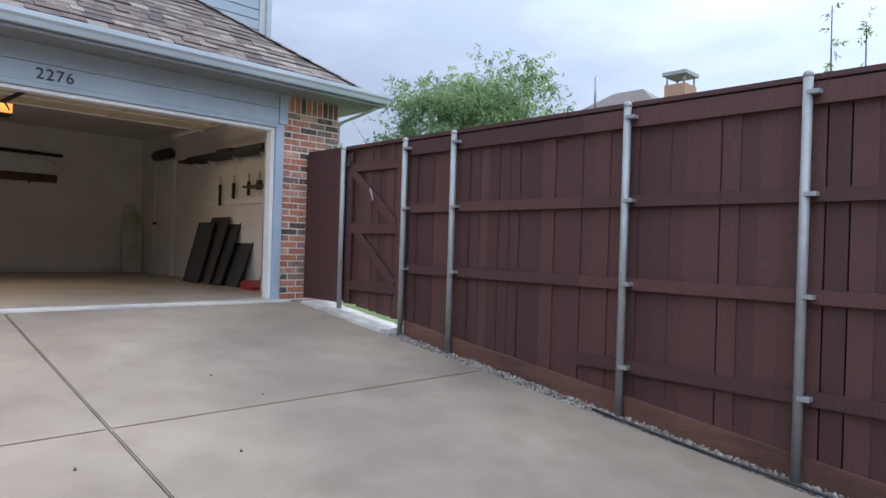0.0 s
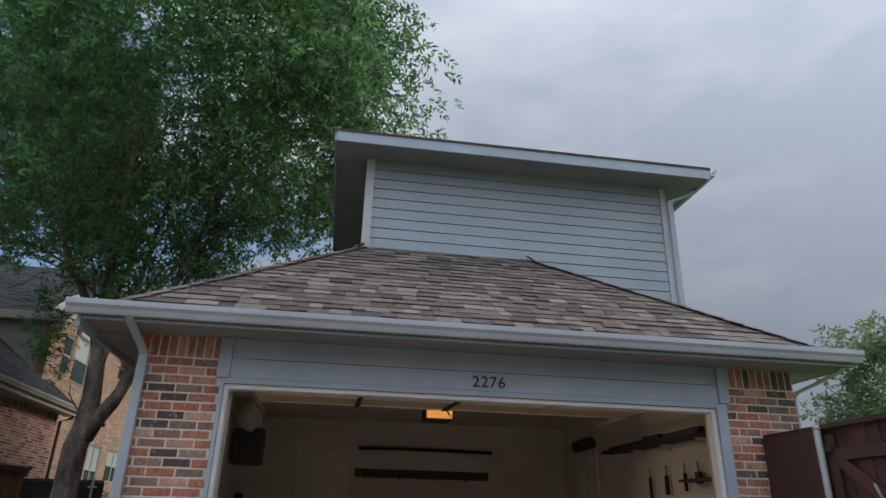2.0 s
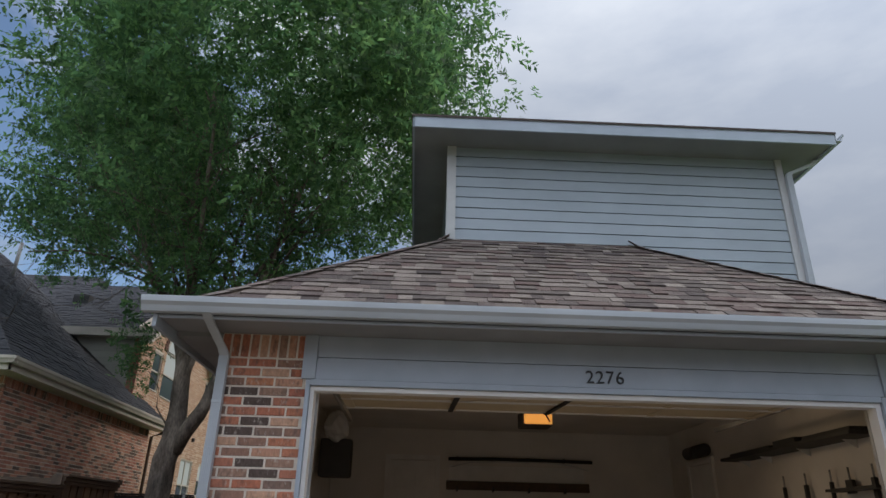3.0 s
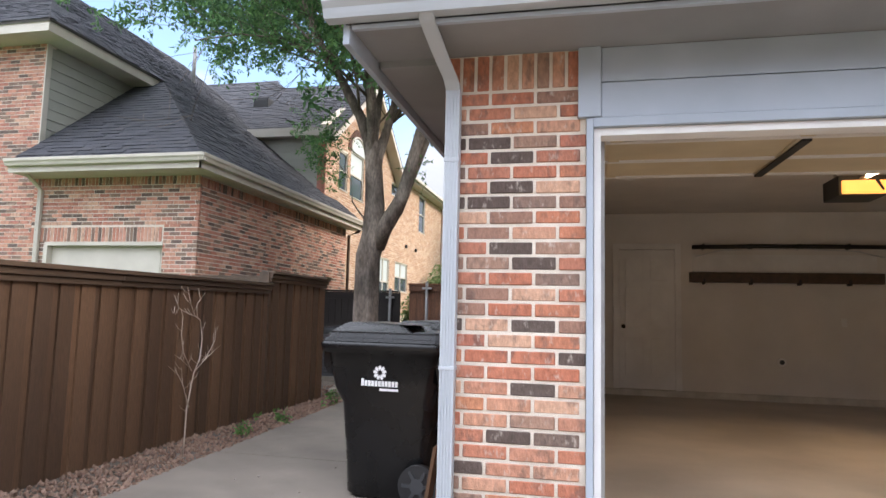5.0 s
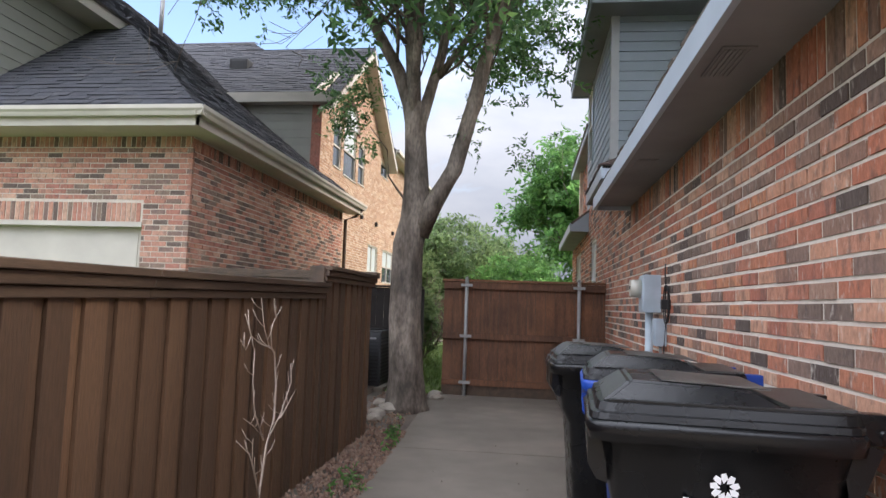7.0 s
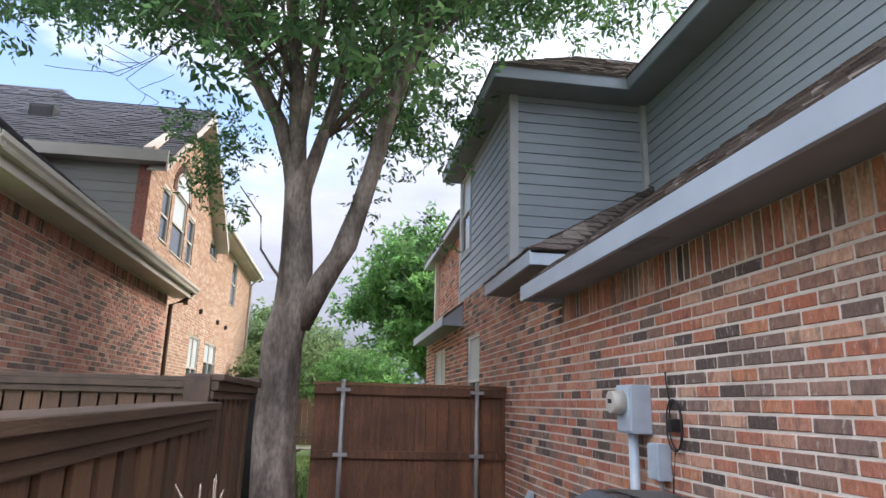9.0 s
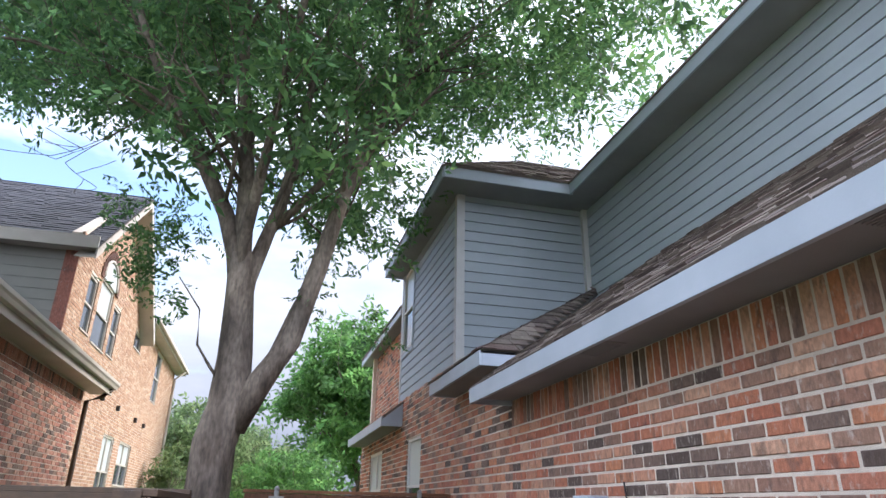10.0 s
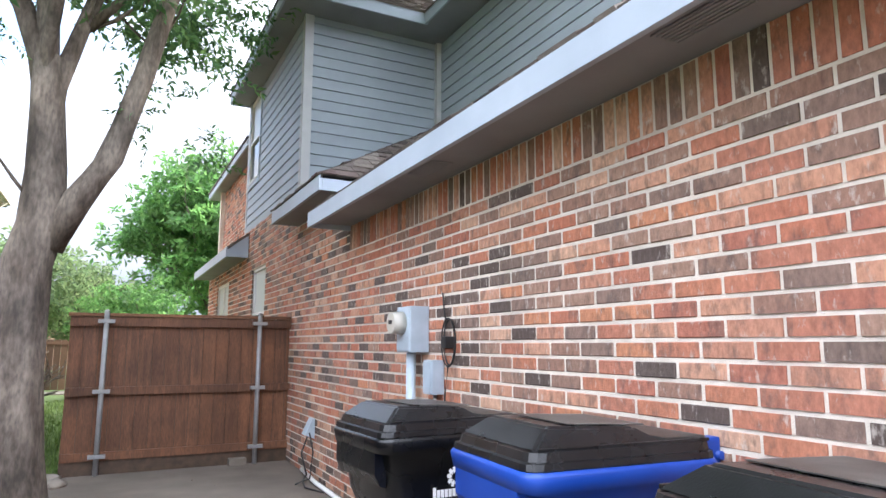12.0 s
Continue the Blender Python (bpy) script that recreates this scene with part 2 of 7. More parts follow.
M_FELT = mat("roof_deck", [(0.06, 0.055, 0.05), (0.09, 0.08, 0.07)], 0.95, scale=6)
M_REDWOOD = mat("dark_red_stain", [(0.040, 0.016, 0.0155), (0.094, 0.037, 0.032)], 0.7, scale=5, stretch=(3, 3, 0.35), pick="object", spread=0.5, bump=0.25, bump_scale=50, grain=0.2)
M_KICK = mat("raw_kick_board", [(0.10, 0.045, 0.03), (0.15, 0.07, 0.045)], 0.8, scale=4, stretch=(3, 0.4, 3), bump=0.25, bump_scale=50, grain=0.2, stain=0.3)
M_BROWNWOOD = mat("brown_fence_stain", [(0.048, 0.026, 0.014), (0.145, 0.076, 0.038)], 0.6, scale=4, stretch=(3, 3, 0.3), pick="object", spread=0.3, bump=0.25, bump_scale=50, grain=0.2)
M_BROWNCAP = mat("brown_cap_stain", [(0.042, 0.026, 0.016), (0.088, 0.053, 0.031)], 0.55, scale=4, stretch=(3, 0.4, 3), bump=0.2, bump_scale=50, grain=0.18)
M_CEDAR = mat("cedar_stain", [(0.065, 0.027, 0.014), (0.19, 0.080, 0.036), (0.11, 0.046, 0.022), (0.28, 0.128, 0.062)], 0.7, scale=6, stretch=(4, 4, 0.35), pick="object", spread=0.5, bump=0.3, bump_scale=50, grain=0.35, stain=0.35, stain_scale=2.5)
M_BLACKWOOD = mat("blackened_fence", [(0.018, 0.015, 0.014), (0.034, 0.028, 0.026)], 0.8, scale=5, stretch=(3, 3, 0.4), pick="object", spread=0.6, bump=0.3, bump_scale=50)
M_GALV = mat("galvanised_steel", [(0.30, 0.30, 0.30), (0.38, 0.38, 0.375)], 0.6, metal=0.4, scale=12, bump=0.06, stain=0.15)
M_BIN = mat("black_plastic", [(0.005, 0.0055, 0.0065), (0.009, 0.0095, 0.011)], 0.28, spec=0.45, scale=5, bump=0.08, bump_scale=160, stain=0.2)
M_LID = mat("dusty_black_lid", [(0.007, 0.0075, 0.0085), (0.016, 0.016, 0.017)], 0.27, spec=0.5, scale=3, bump=0.1, bump_scale=140, stain=0.4, stain_scale=5)
M_BLUE = mat("blue_plastic", [(0.008, 0.05, 0.32), (0.012, 0.065, 0.38)], 0.4, scale=4, bump=0.06, bump_scale=160, stain=0.15)
M_MARK = mat("white_print", [(0.72, 0.72, 0.72), (0.8, 0.8, 0.8)], 0.6, scale=20, bump=0.0)
M_METER = mat("grey_enamel", [(0.42, 0.50, 0.57), (0.48, 0.56, 0.62)], 0.45, scale=5, bump=0.05, stain=0.2, stain_scale=4)
M_METERFACE = mat("meter_cover", [(0.45, 0.43, 0.36), (0.55, 0.53, 0.46)], 0.3, scale=5, bump=0.0)
M_DARK = mat("black_rubber", [(0.012, 0.012, 0.013), (0.025, 0.025, 0.026)], 0.6, scale=12, bump=0.05)
M_GREYBOX = mat("grey_metal_cabinet", [(0.03, 0.032, 0.036), (0.05, 0.052, 0.056)], 0.5, scale=4, bump=0.04, stain=0.2)
M_CREAM = mat("cream_trim_paint", [(0.50, 0.46, 0.40), (0.57, 0.53, 0.46)], 0.55, scale=3, bump=0.05, stain=0.1)
M_NSIDING = mat("olive_grey_siding", [(0.30, 0.30, 0.265), (0.36, 0.36, 0.32)], 0.7, scale=2, pick="object", spread=0.6, bump=0.1, stain=0.1)
M_DOORPANEL = mat("cream_door_panel", [(0.56, 0.475, 0.32), (0.63, 0.54, 0.375)], 0.6, scale=3, bump=0.05, stain=0.1)
M_GRAVEL = mat("gravel", [(0.10, 0.085, 0.075), (0.22, 0.19, 0.17), (0.38, 0.35, 0.31), (0.17, 0.12, 0.095)], 0.9, scale=20, pick="island", spread=0.3, bump=0.3, bump_scale=120)
M_CHIP = mat("red_brown_mulch", [(0.09, 0.055, 0.04), (0.19, 0.115, 0.08), (0.26, 0.17, 0.125), (0.13, 0.09, 0.07)], 0.9, scale=20, pick="island", spread=0.3, bump=0.3, bump_scale=120)
M_SOIL = mat("soil", [(0.075, 0.058, 0.044), (0.14, 0.11, 0.085)], 0.95, scale=9, bump=0.6, bump_scale=60, stain=0.3)
M_GROUND = mat("grass_ground", [(0.08, 0.13, 0.032), (0.13, 0.19, 0.055)], 0.95, scale=3, bump=0.6, bump_scale=40, stain=0.3, stain_scale=0.4)
M_GRASS = mat("grass_blades", [(0.08, 0.15, 0.028), (0.13, 0.21, 0.045), (0.18, 0.26, 0.07)], 0.6, scale=4, pick="island", spread=0.2, bump=0)
M_BARK = mat("grey_brown_bark", [(0.075, 0.056, 0.042), (0.165, 0.132, 0.106), (0.24, 0.198, 0.162)], 0.9, scale=7, stretch=(1, 1, 0.35), bump=0.9, bump_scale=38, grain=0.35, stain=0.5, stain_scale=1.5)
M_STONE = mat("tan_stone", [(0.20, 0.17, 0.14), (0.33, 0.29, 0.245)], 0.9, scale=6, bump=0.5, bump_scale=50, stain=0.3)
M_DUST = mat("dust_on_lid", [(0.022, 0.022, 0.022), (0.12, 0.115, 0.105)], 0.4, scale=7, bump=0.1, bump_scale=140, stain=0.5, stain_scale=9)
M_TWIG = mat("dry_twig", [(0.36, 0.28, 0.22), (0.46, 0.37, 0.30)], 0.8, scale=12, bump=0.1)


def leaf_mat(name, colors):
    m = mat(name, colors, 0.5, scale=3, pick="island", spread=0.2, bump=0, spec=0.35)
    n, l = m.node_tree.nodes, m.node_tree.links
    b, out = n["Principled BSDF"], n["Material Output"]
    tr = n.new("ShaderNodeBsdfTranslucent")
    src = b.inputs["Base Color"].links[0].from_socket
    hs = n.new("ShaderNodeHueSaturation")
    hs.inputs["Value"].default_value, hs.inputs["Saturation"].default_value = 2.9, 1.0
    l.new(src, hs.inputs["Color"])
    l.new(hs.outputs[0], tr.inputs["Color"])
    ms = n.new("ShaderNodeMixShader")
    ms.inputs[0].default_value = 0.6
    l.new(b.outputs[0], ms.inputs[1])
    l.new(tr.outputs[0], ms.inputs[2])
    l.new(ms.outputs[0], out.inputs["Surface"])
    return m


M_LEAF = leaf_mat("ash_leaves", [(0.030, 0.066, 0.029), (0.052, 0.104, 0.040), (0.092, 0.158, 0.055)])
M_LEAF2 = leaf_mat("bright_leaves", [(0.036, 0.084, 0.026), (0.063, 0.132, 0.037), (0.100, 0.178, 0.052)])
M_LEAF3 = leaf_mat("pale_leaves", [(0.050, 0.078, 0.032), (0.078, 0.112, 0.048), (0.118, 0.152, 0.068)])


def plain(name, color, rough=0.5, metal=0.0, emit=0.0):
    m = bpy.data.materials.new(name)
    m.use_nodes = True
    b = m.node_tree.nodes["Principled BSDF"]
    b.inputs["Base Color"].default_value = (*color, 1)
    b.inputs["Roughness"].default_value, b.inputs["Metallic"].default_value = rough, metal
    if emit:
        b.inputs["Emission Color"].default_value = (*color, 1)
        b.inputs["Emission Strength"].default_value = emit
    return m


M_LAMP = plain("lamp_lens", (1.0, 0.42, 0.085), 0.4, 0, 0.62)
M_GLASS = plain("window_glass", (0.06, 0.075, 0.09), 0.04)
M_BLIND = plain("window_blind", (0.52, 0.56, 0.55), 0.35)
M_NUM = plain("black_numerals", (0.012, 0.012, 0.014), 0.4)
M_BRASS = plain("dark_bronze_knob", (0.05, 0.04, 0.03), 0.35, 0.8)
M_RED = plain("red_plastic", (0.30, 0.02, 0.03), 0.45)
M_STICKER = plain("pale_paper", (0.72, 0.70, 0.62), 0.7)
M_BOARDGREEN = mat("green_white_board", [(0.55, 0.56, 0.52), (0.5, 0.52, 0.46), (0.25, 0.36, 0.10)], 0.5, scale=2.2, bump=0)
M_CLEAR = plain("clear_bag", (0.55, 0.56, 0.57), 0.25)


# ---- mesh helpers ----
def add_box(bm, x0, x1, y0, y1, z0, z1, m=None):
    v = [Vector((x, y, z)) for z in (z0, z1) for x, y in ((x0, y0), (x1, y0), (x1, y1), (x0, y1))]
    if m is not None:
        v = [m @ p for p in v]
    v = [bm.verts.new(p) for p in v]
    for f in ((3, 2, 1, 0), (4, 5, 6, 7), (0, 1, 5, 4), (1, 2, 6, 5), (2, 3, 7, 6), (3, 0, 4, 7)):
        bm.faces.new([v[i] for i in f])
    return bm


def box(x0, x1, y0, y1, z0, z1, bevel=0.0, m=None):
    bm = add_box(bmesh.new(), min(x0, x1), max(x0, x1), min(y0, y1), max(y0, y1), min(z0, z1), max(z0, z1), m)
    if bevel:
        bmesh.ops.bevel(bm, geom=bm.edges[:], offset=bevel, segments=2, profile=0.7, affect='EDGES')
    return bm


def prism(points, axis, a, b):
    """An outline drawn in the plane across the axis, drawn out from a to b. points: (u, v) = the two other axes in order."""
    bm = bmesh.new()
    put = {"x": lambda u, v, w: (w, u, v), "y": lambda u, v, w: (u, w, v), "z": lambda u, v, w: (u, v, w)}[axis]
    lo = [bm.verts.new(put(u, v, a)) for u, v in points]
    hi = [bm.verts.new(put(u, v, b)) for u, v in points]
    bm.faces.new(lo[::-1])
    bm.faces.new(hi)
    for i in range(len(points)):
        j = (i + 1) % len(points)
        bm.faces.new((lo[i], lo[j], hi[j], hi[i]))
    bmesh.ops.recalc_face_normals(bm, faces=bm.faces[:])
    return bm


def cyl(r0, r1, a, b, seg=14, bm=None, caps=True):
    """A round bar, tapered, from a to b."""
    bm = bm or bmesh.new()
    a, b = Vector(a), Vector(b)
    q = (b - a).to_track_quat("Z", "Y").to_matrix()
    rings = []
    for p, r in ((a, r0), (b, r1)):
        rings.append([bm.verts.new(p + q @ Vector((r * math.cos(2 * math.pi * i / seg), r * math.sin(2 * math.pi * i / seg), 0))) for i in range(seg)])
    for i in range(seg):
        j = (i + 1) % seg
        f = bm.faces.new((rings[0][i], rings[0][j], rings[1][j], rings[1][i]))
        f.smooth = True
    if caps:
        bm.faces.new(rings[0][::-1])
        bm.faces.new(rings[1])
    return bm


def tube(points, radii, seg=10, bm=None, wobble=0.0):
    """A round bar along a bent line."""
    bm = bm or bmesh.new()
    pts = [Vector(p) for p in points]
    rings = []
    for i, p in enumerate(pts):
        d = (pts[min(i + 1, len(pts) - 1)] - pts[max(i - 1, 0)]).normalized()
        q = d.to_track_quat("Z", "Y").to_matrix()
        r = radii[i] if hasattr(radii, "__len__") else radii
        ring = []
        for k in range(seg):
            a = 2 * math.pi * k / seg
            rr = r * (1 + wobble * noise.noise(p * 1.3 + Vector((math.cos(a), math.sin(a), 0)) * 1.4))
            ring.append(bm.verts.new(p + q @ Vector((rr * math.cos(a), rr * math.sin(a), 0))))
        if rings:
            # turn the ring to sit on the one before
            best = min(range(seg), key=lambda s: (ring[s].co - rings[-1][0].co).length)
            ring = ring[best:] + ring[:best]
        rings.append(ring)
    for u, v in zip(rings, rings[1:]):
        for k in range(seg):
            f = bm.faces.new((u[k], u[(k + 1) % seg], v[(k + 1) % seg], v[k]))
            f.smooth = True
    bm.faces.new(rings[0][::-1])
    bm.faces.new(rings[-1])
    return bm


def mesh_of(name, bm, material):
    me = bpy.data.meshes.new(name)
    bmesh.ops.recalc_face_normals(bm, faces=bm.faces[:]) if len(bm.faces) < 4000 else None
    bm.to_mesh(me)
    bm.free()
    me.materials.append(material)
    return me


def part(name, bm, material, parent=None, label="", category="", kind="", group=""):
    """Links a bmesh as one mesh object under a thing or a part."""
    ob = new(name, mesh_of(name, bm, material))
    ob.parent = parent
    return tagged(ob, label, category, group, kind)


def thing(name, label, category, group="", kind="", at=None):
    ob = new(name)
    ob.empty_display_size = 0.2
    if at is not None:
        ob.matrix_basis = at
    return tagged(ob, label, category, group, kind)


def structure(name, bm, material, label, category=""):
    return part(name, bm, material, None, label, category, "structure")


def from_arrays(name, verts, faces, material, parent=None, label="", kind="", category=""):
    me = bpy.data.meshes.new(name)
    me.from_pydata(verts, [], faces)
    me.materials.append(material)
    ob = new(name, me)
    ob.parent = parent
    return tagged(ob, label, category, "", kind)


BOXF = ((3, 2, 1, 0), (4, 5, 6, 7), (0, 1, 5, 4), (1, 2, 6, 5), (2, 3, 7, 6), (3, 0, 4, 7))


def piece_boxes(boxes):
    """Vertices and faces of many boxes (x0, x1, y0, y1, z0, z1), each an island."""
    vs, fs = [], []
    for x0, x1, y0, y1, z0, z1 in boxes:
        k = len(vs)
        vs += [(x, y, z) for z in (z0, z1) for x, y in ((x0, y0), (x1, y0), (x1, y1), (x0, y1))]
        fs += [tuple(k + i for i in f) for f in BOXF]
    return vs, fs


# ---- ground ----
def gz(y):
    """Height of the ground: the drive falls away from the garage."""
    return max(-0.95, 0.115 * y) if y < 0 else 0.0


def sheet(xs, ys, drop):
    bm = bmesh.new()
    rows = [[bm.verts.new((x, y, gz(y) - drop)) for x in xs] for y in ys]
    for a, b in zip(rows, rows[1:]):
        for i in range(len(xs) - 1):
            bm.faces.new((a[i], a[i + 1], b[i + 1], b[i]))
    return bm


structure("ground", sheet([-1500, -60, -20, 0, 20, 60, 1500], [-1500, -60, -9.6, -8.26, -6, -3, 0, 4, 12, 40, 120, 1500], 0.09), M_GROUND, "grass ground reaching to the horizon", "ground")


def slab(name, x0, x1, y0, y1, mat_, label, parent=None, top=0.0, thick=0.12):
    bm = bmesh.new()
    v = [bm.verts.new((x, y, gz(y) + top - d)) for d in (thick, 0) for x, y in ((x0, y0), (x1, y0), (x1, y1), (x0, y1))]
    for f in BOXF:
        bm.faces.new([v[i] for i in f])
    top_edges = [e for e in bm.edges if all(w in v[4:] for w in e.verts)]
    bmesh.ops.bevel(bm, geom=top_edges, offset=0.008, segments=2, affect='EDGES')
    return part(name, bm, mat_, parent, label)


drive = tagged(slab("driveway", -2.17, 5.97, -8.2, -0.24, M_JOINT, "sloping concrete driveway with tooled joints", None, -0.02, 0.10), "", "driveway", "", "structure")
JX, JY = 2.9, -3.36
for x0, x1 in ((-2.17, 0.02), (0.02, JX), (JX, 5.97)):
    for y0, y1 in ((-8.2, JY), (JY, -0.24)):
        slab("slab", x0 + 0.004, x1 - 0.004, y0 + 0.003, y1 - 0.003, M_CONC, "", drive)
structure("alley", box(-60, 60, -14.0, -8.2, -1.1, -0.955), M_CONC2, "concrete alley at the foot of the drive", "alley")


def path_slab(y0, y1, z0, z1, name, material, parent=None):
    edge = lambda y: -2.17 - 0.048 * max(y, 0)
    bm = prism([(edge(y0), y0), (-0.03, y0), (-0.03, y1), (edge(y1), y1)], "z", z0, z1)
    return part(name, bm, material, parent)


path = tagged(path_slab(-0.24, 8.24, -0.17, -0.075, "side_path", M_JOINT), "concrete side path between house wall and fence", "path", "", "structure")
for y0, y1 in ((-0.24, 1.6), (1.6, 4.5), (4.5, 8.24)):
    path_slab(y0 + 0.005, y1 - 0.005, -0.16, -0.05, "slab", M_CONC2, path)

# garage floor with its pale apron
structure("garage_floor", box(0.1, 6.55, 0.02, 6.95, -0.12, 0.0), M_FLOOR, "smooth tan concrete garage floor", "floor")
structure("garage_apron", box(0.70, 5.86, -0.24, 0.02, -0.16, -0.012, 0.006), M_PALE, "pale concrete sill at the garage mouth", "sill")


# ---- brickwork ----
CO, BL = 0.0812, 0.2436
rb = random.Random(5)


def brick_boxes(axis, face, side, u0, u1, z0, z1, holes=(), soldier=0.0, deep=0.055, proud=0.006, phase=0.0, co=CO, bl=BL, j=0.017):
    """Bricks of one wall face as boxes. axis: the one that the wall looks along; side: +1 or -1; soldier: height of the upright course on top."""
    out = []

    def put(ua, ub, za, zb):
        for a, b, c, d in holes:
            if ub > a + 0.002 and ua < b - 0.002 and zb > c + 0.002 and za < d - 0.002:
                if ua < a - 0.03:
                    put(ua, a, za, zb)
                if ub > b + 0.03:
                    put(b, ub, za, zb)
                return
        if ub - ua < 0.02:
            return
        p = proud + rb.uniform(-0.003, 0.003)
        lo, hi = sorted((face + side * p, face - side * (deep - 0.02)))
        k = rb.uniform(-0.0015, 0.0015)
        out.append((lo, hi, ua, ub, za + k, zb + k) if axis == "x" else (ua, ub, lo, hi, za + k, zb + k))

    n = int(round((z1 - soldier - z0) / co))
    for r in range(n):
        z = z0 + r * co
        u = u0 - (phase + (bl / 2 if r % 2 else 0)) % bl
        while u < u1:
            a, b = max(u, u0), min(u + bl, u1)
            if b - a > 0.03:
                put(a + (0 if a == u0 else j / 2), b - (0 if b == u1 else j / 2), z + j / 2, z + co - j / 2)
            u += bl
    if soldier:
        u = u0
        while u < u1 - 0.03:
            put(u + j / 2, min(u + co, u1) - j / 2, z0 + n * co + j / 2, z1 - 0.004)
            u += co
    return out


def small_bricks(*where, **how):
    """The neighbour's smaller bricks."""
    return brick_boxes(*where, co=0.0677, bl=0.203, j=0.013, **how)


def lay(boxes, wall, near, m_joined, label):
    """Bricks near the walk are pieces of their own on a few shared meshes; the rest are joined."""
    rest = []
    shared = {}
    count = 0
    for b in boxes:
        if count < 300 and near(b):
            key = tuple(round(b[i + 1] - b[i], 3) for i in (0, 2, 4))
            if key not in shared:
                sx, sy, sz = (k / 2 for k in key)
                bm = add_box(bmesh.new(), -sx, sx, -sy, sy, -sz, sz)
                bmesh.ops.bevel(bm, geom=bm.edges[:], offset=0.004, segments=1, affect='EDGES')
                shared[key] = mesh_of("brick", bm, M_BRICK)
            ob = new("brick", shared[key])
            ob.parent = wall
            ob.location = ((b[0] + b[1]) / 2, (b[2] + b[3]) / 2, (b[4] + b[5]) / 2)
            count += 1
        else:
            rest.append(b)
    if rest:
        from_arrays("brickwork", *piece_boxes(rest), m_joined, wall, label, "stuff")


def wall_mass(name, axis, lo, hi, u0, u1, z0, z1, holes, material, label):
    """A wall with thickness, with openings right through it."""
    bm = bmesh.new()
    us = sorted({u0, u1, *[h[0] for h in holes], *[h[1] for h in holes]})
    zs = sorted({z0, z1, *[h[2] for h in holes], *[h[3] for h in holes]})
    for a, b in zip(us, us[1:]):
        for c, d in zip(zs, zs[1:]):
            if any(a >= h[0] - 1e-6 and b <= h[1] + 1e-6 and c >= h[2] - 1e-6 and d <= h[3] + 1e-6 for h in holes):
                continue
            add_box(bm, lo, hi, a, b, c, d) if axis == "x" else add_box(bm, a, b, lo, hi, c, d)
    bmesh.ops.remove_doubles(bm, verts=bm.verts[:], dist=1e-5)
    return structure(name, bm, material, label, "wall")


# ---- our house: brick ground storey ----
W_LOW = [(9.96, 11.0, 1.1, 2.57), (13.35, 14.9, 1.1, 2.58)]
wall_side = wall_mass("wall_side_1", "x", 0.0, 0.15, 0.0, 6.07, -0.20, 2.60, [], M_MORTAR, "long red and brown brick side wall")
wall_side_b = wall_mass("wall_side_2", "x", 0.0, 0.15, 6.07, 8.1, -0.20, 2.86, [], M_MORTAR, "red and brown brick wall under the skirt roof")
wall_side_c = wall_mass("wall_side_3", "x", 0.0, 0.15, 8.1, 16.3, -0.20, 3.30, W_LOW, M_MORTAR, "red and brown brick wall under the wing")
wall_front_a = wall_mass("wall_front_1", "y", 0.0, 0.15, 0.15, 0.752, -0.20, 2.55, [], M_MORTAR, "red brick pier beside the garage opening")
wall_front_b = wall_mass("wall_front_2", "y", 0.0, 0.15, 5.815, 6.63, -0.20, 2.55, [], M_MORTAR, "red brick pier between garage and fence")
wall_right = wall_mass("wall_right", "x", 6.48, 6.63, 0.15, 16.3, -0.12, 2.6, [], M_MORTAR, "brick wall on the far side of the garage")
wall_mass("wall_back", "y", 16.15, 16.3, 0.15, 6.48, -0.12, 5.5, [], M_MORTAR, "plain back wall of the house")

# ---- our house: upper storey ----
UX, UY, WY = 2.0, 1.88, 8.1          # side wall, front wall, wing wall
EAVE = 5.73
wall_up_front = wall_mass("wall_upper_front", "y", UY + 0.02, UY + 0.15, UX, 6.48, 2.845, EAVE, [], M_SIDING, "upper front wall clad in grey-blue lap siding")
wall_up_side = wall_mass("wall_upper_side", "x", UX + 0.02, UX + 0.15, UY + 0.15, WY, 2.845, EAVE, [], M_SIDING, "upper side wall clad in grey-blue lap siding")
wall_up_right = wall_mass("wall_upper_right", "x", 6.33, 6.46, UY + 0.15, 16.15, 2.845, EAVE, [], M_SIDING, "upper wall on the far side")
wall_wing = wall_mass("wall_wing_end", "y", WY + 0.02, WY + 0.15, 0.02, UX + 0.15, 2.8, EAVE, [], M_SIDING, "short wing wall clad in grey-blue lap siding")
W_UP = [(10.86, 11.66, 4.14, 5.66)]
wall_wing_side = wall_mass("wall_wing_side", "x", 0.02, 0.15, WY + 0.15, 11.88, 3.3, EAVE, W_UP, M_SIDING, "upper wing wall clad in grey-blue lap siding")
wall_far_up = wall_mass("wall_upper_far", "x", 0.25, 0.4, 11.90, 16.15, 3.3, 5.0, [], M_MORTAR, "far upper brick wall")


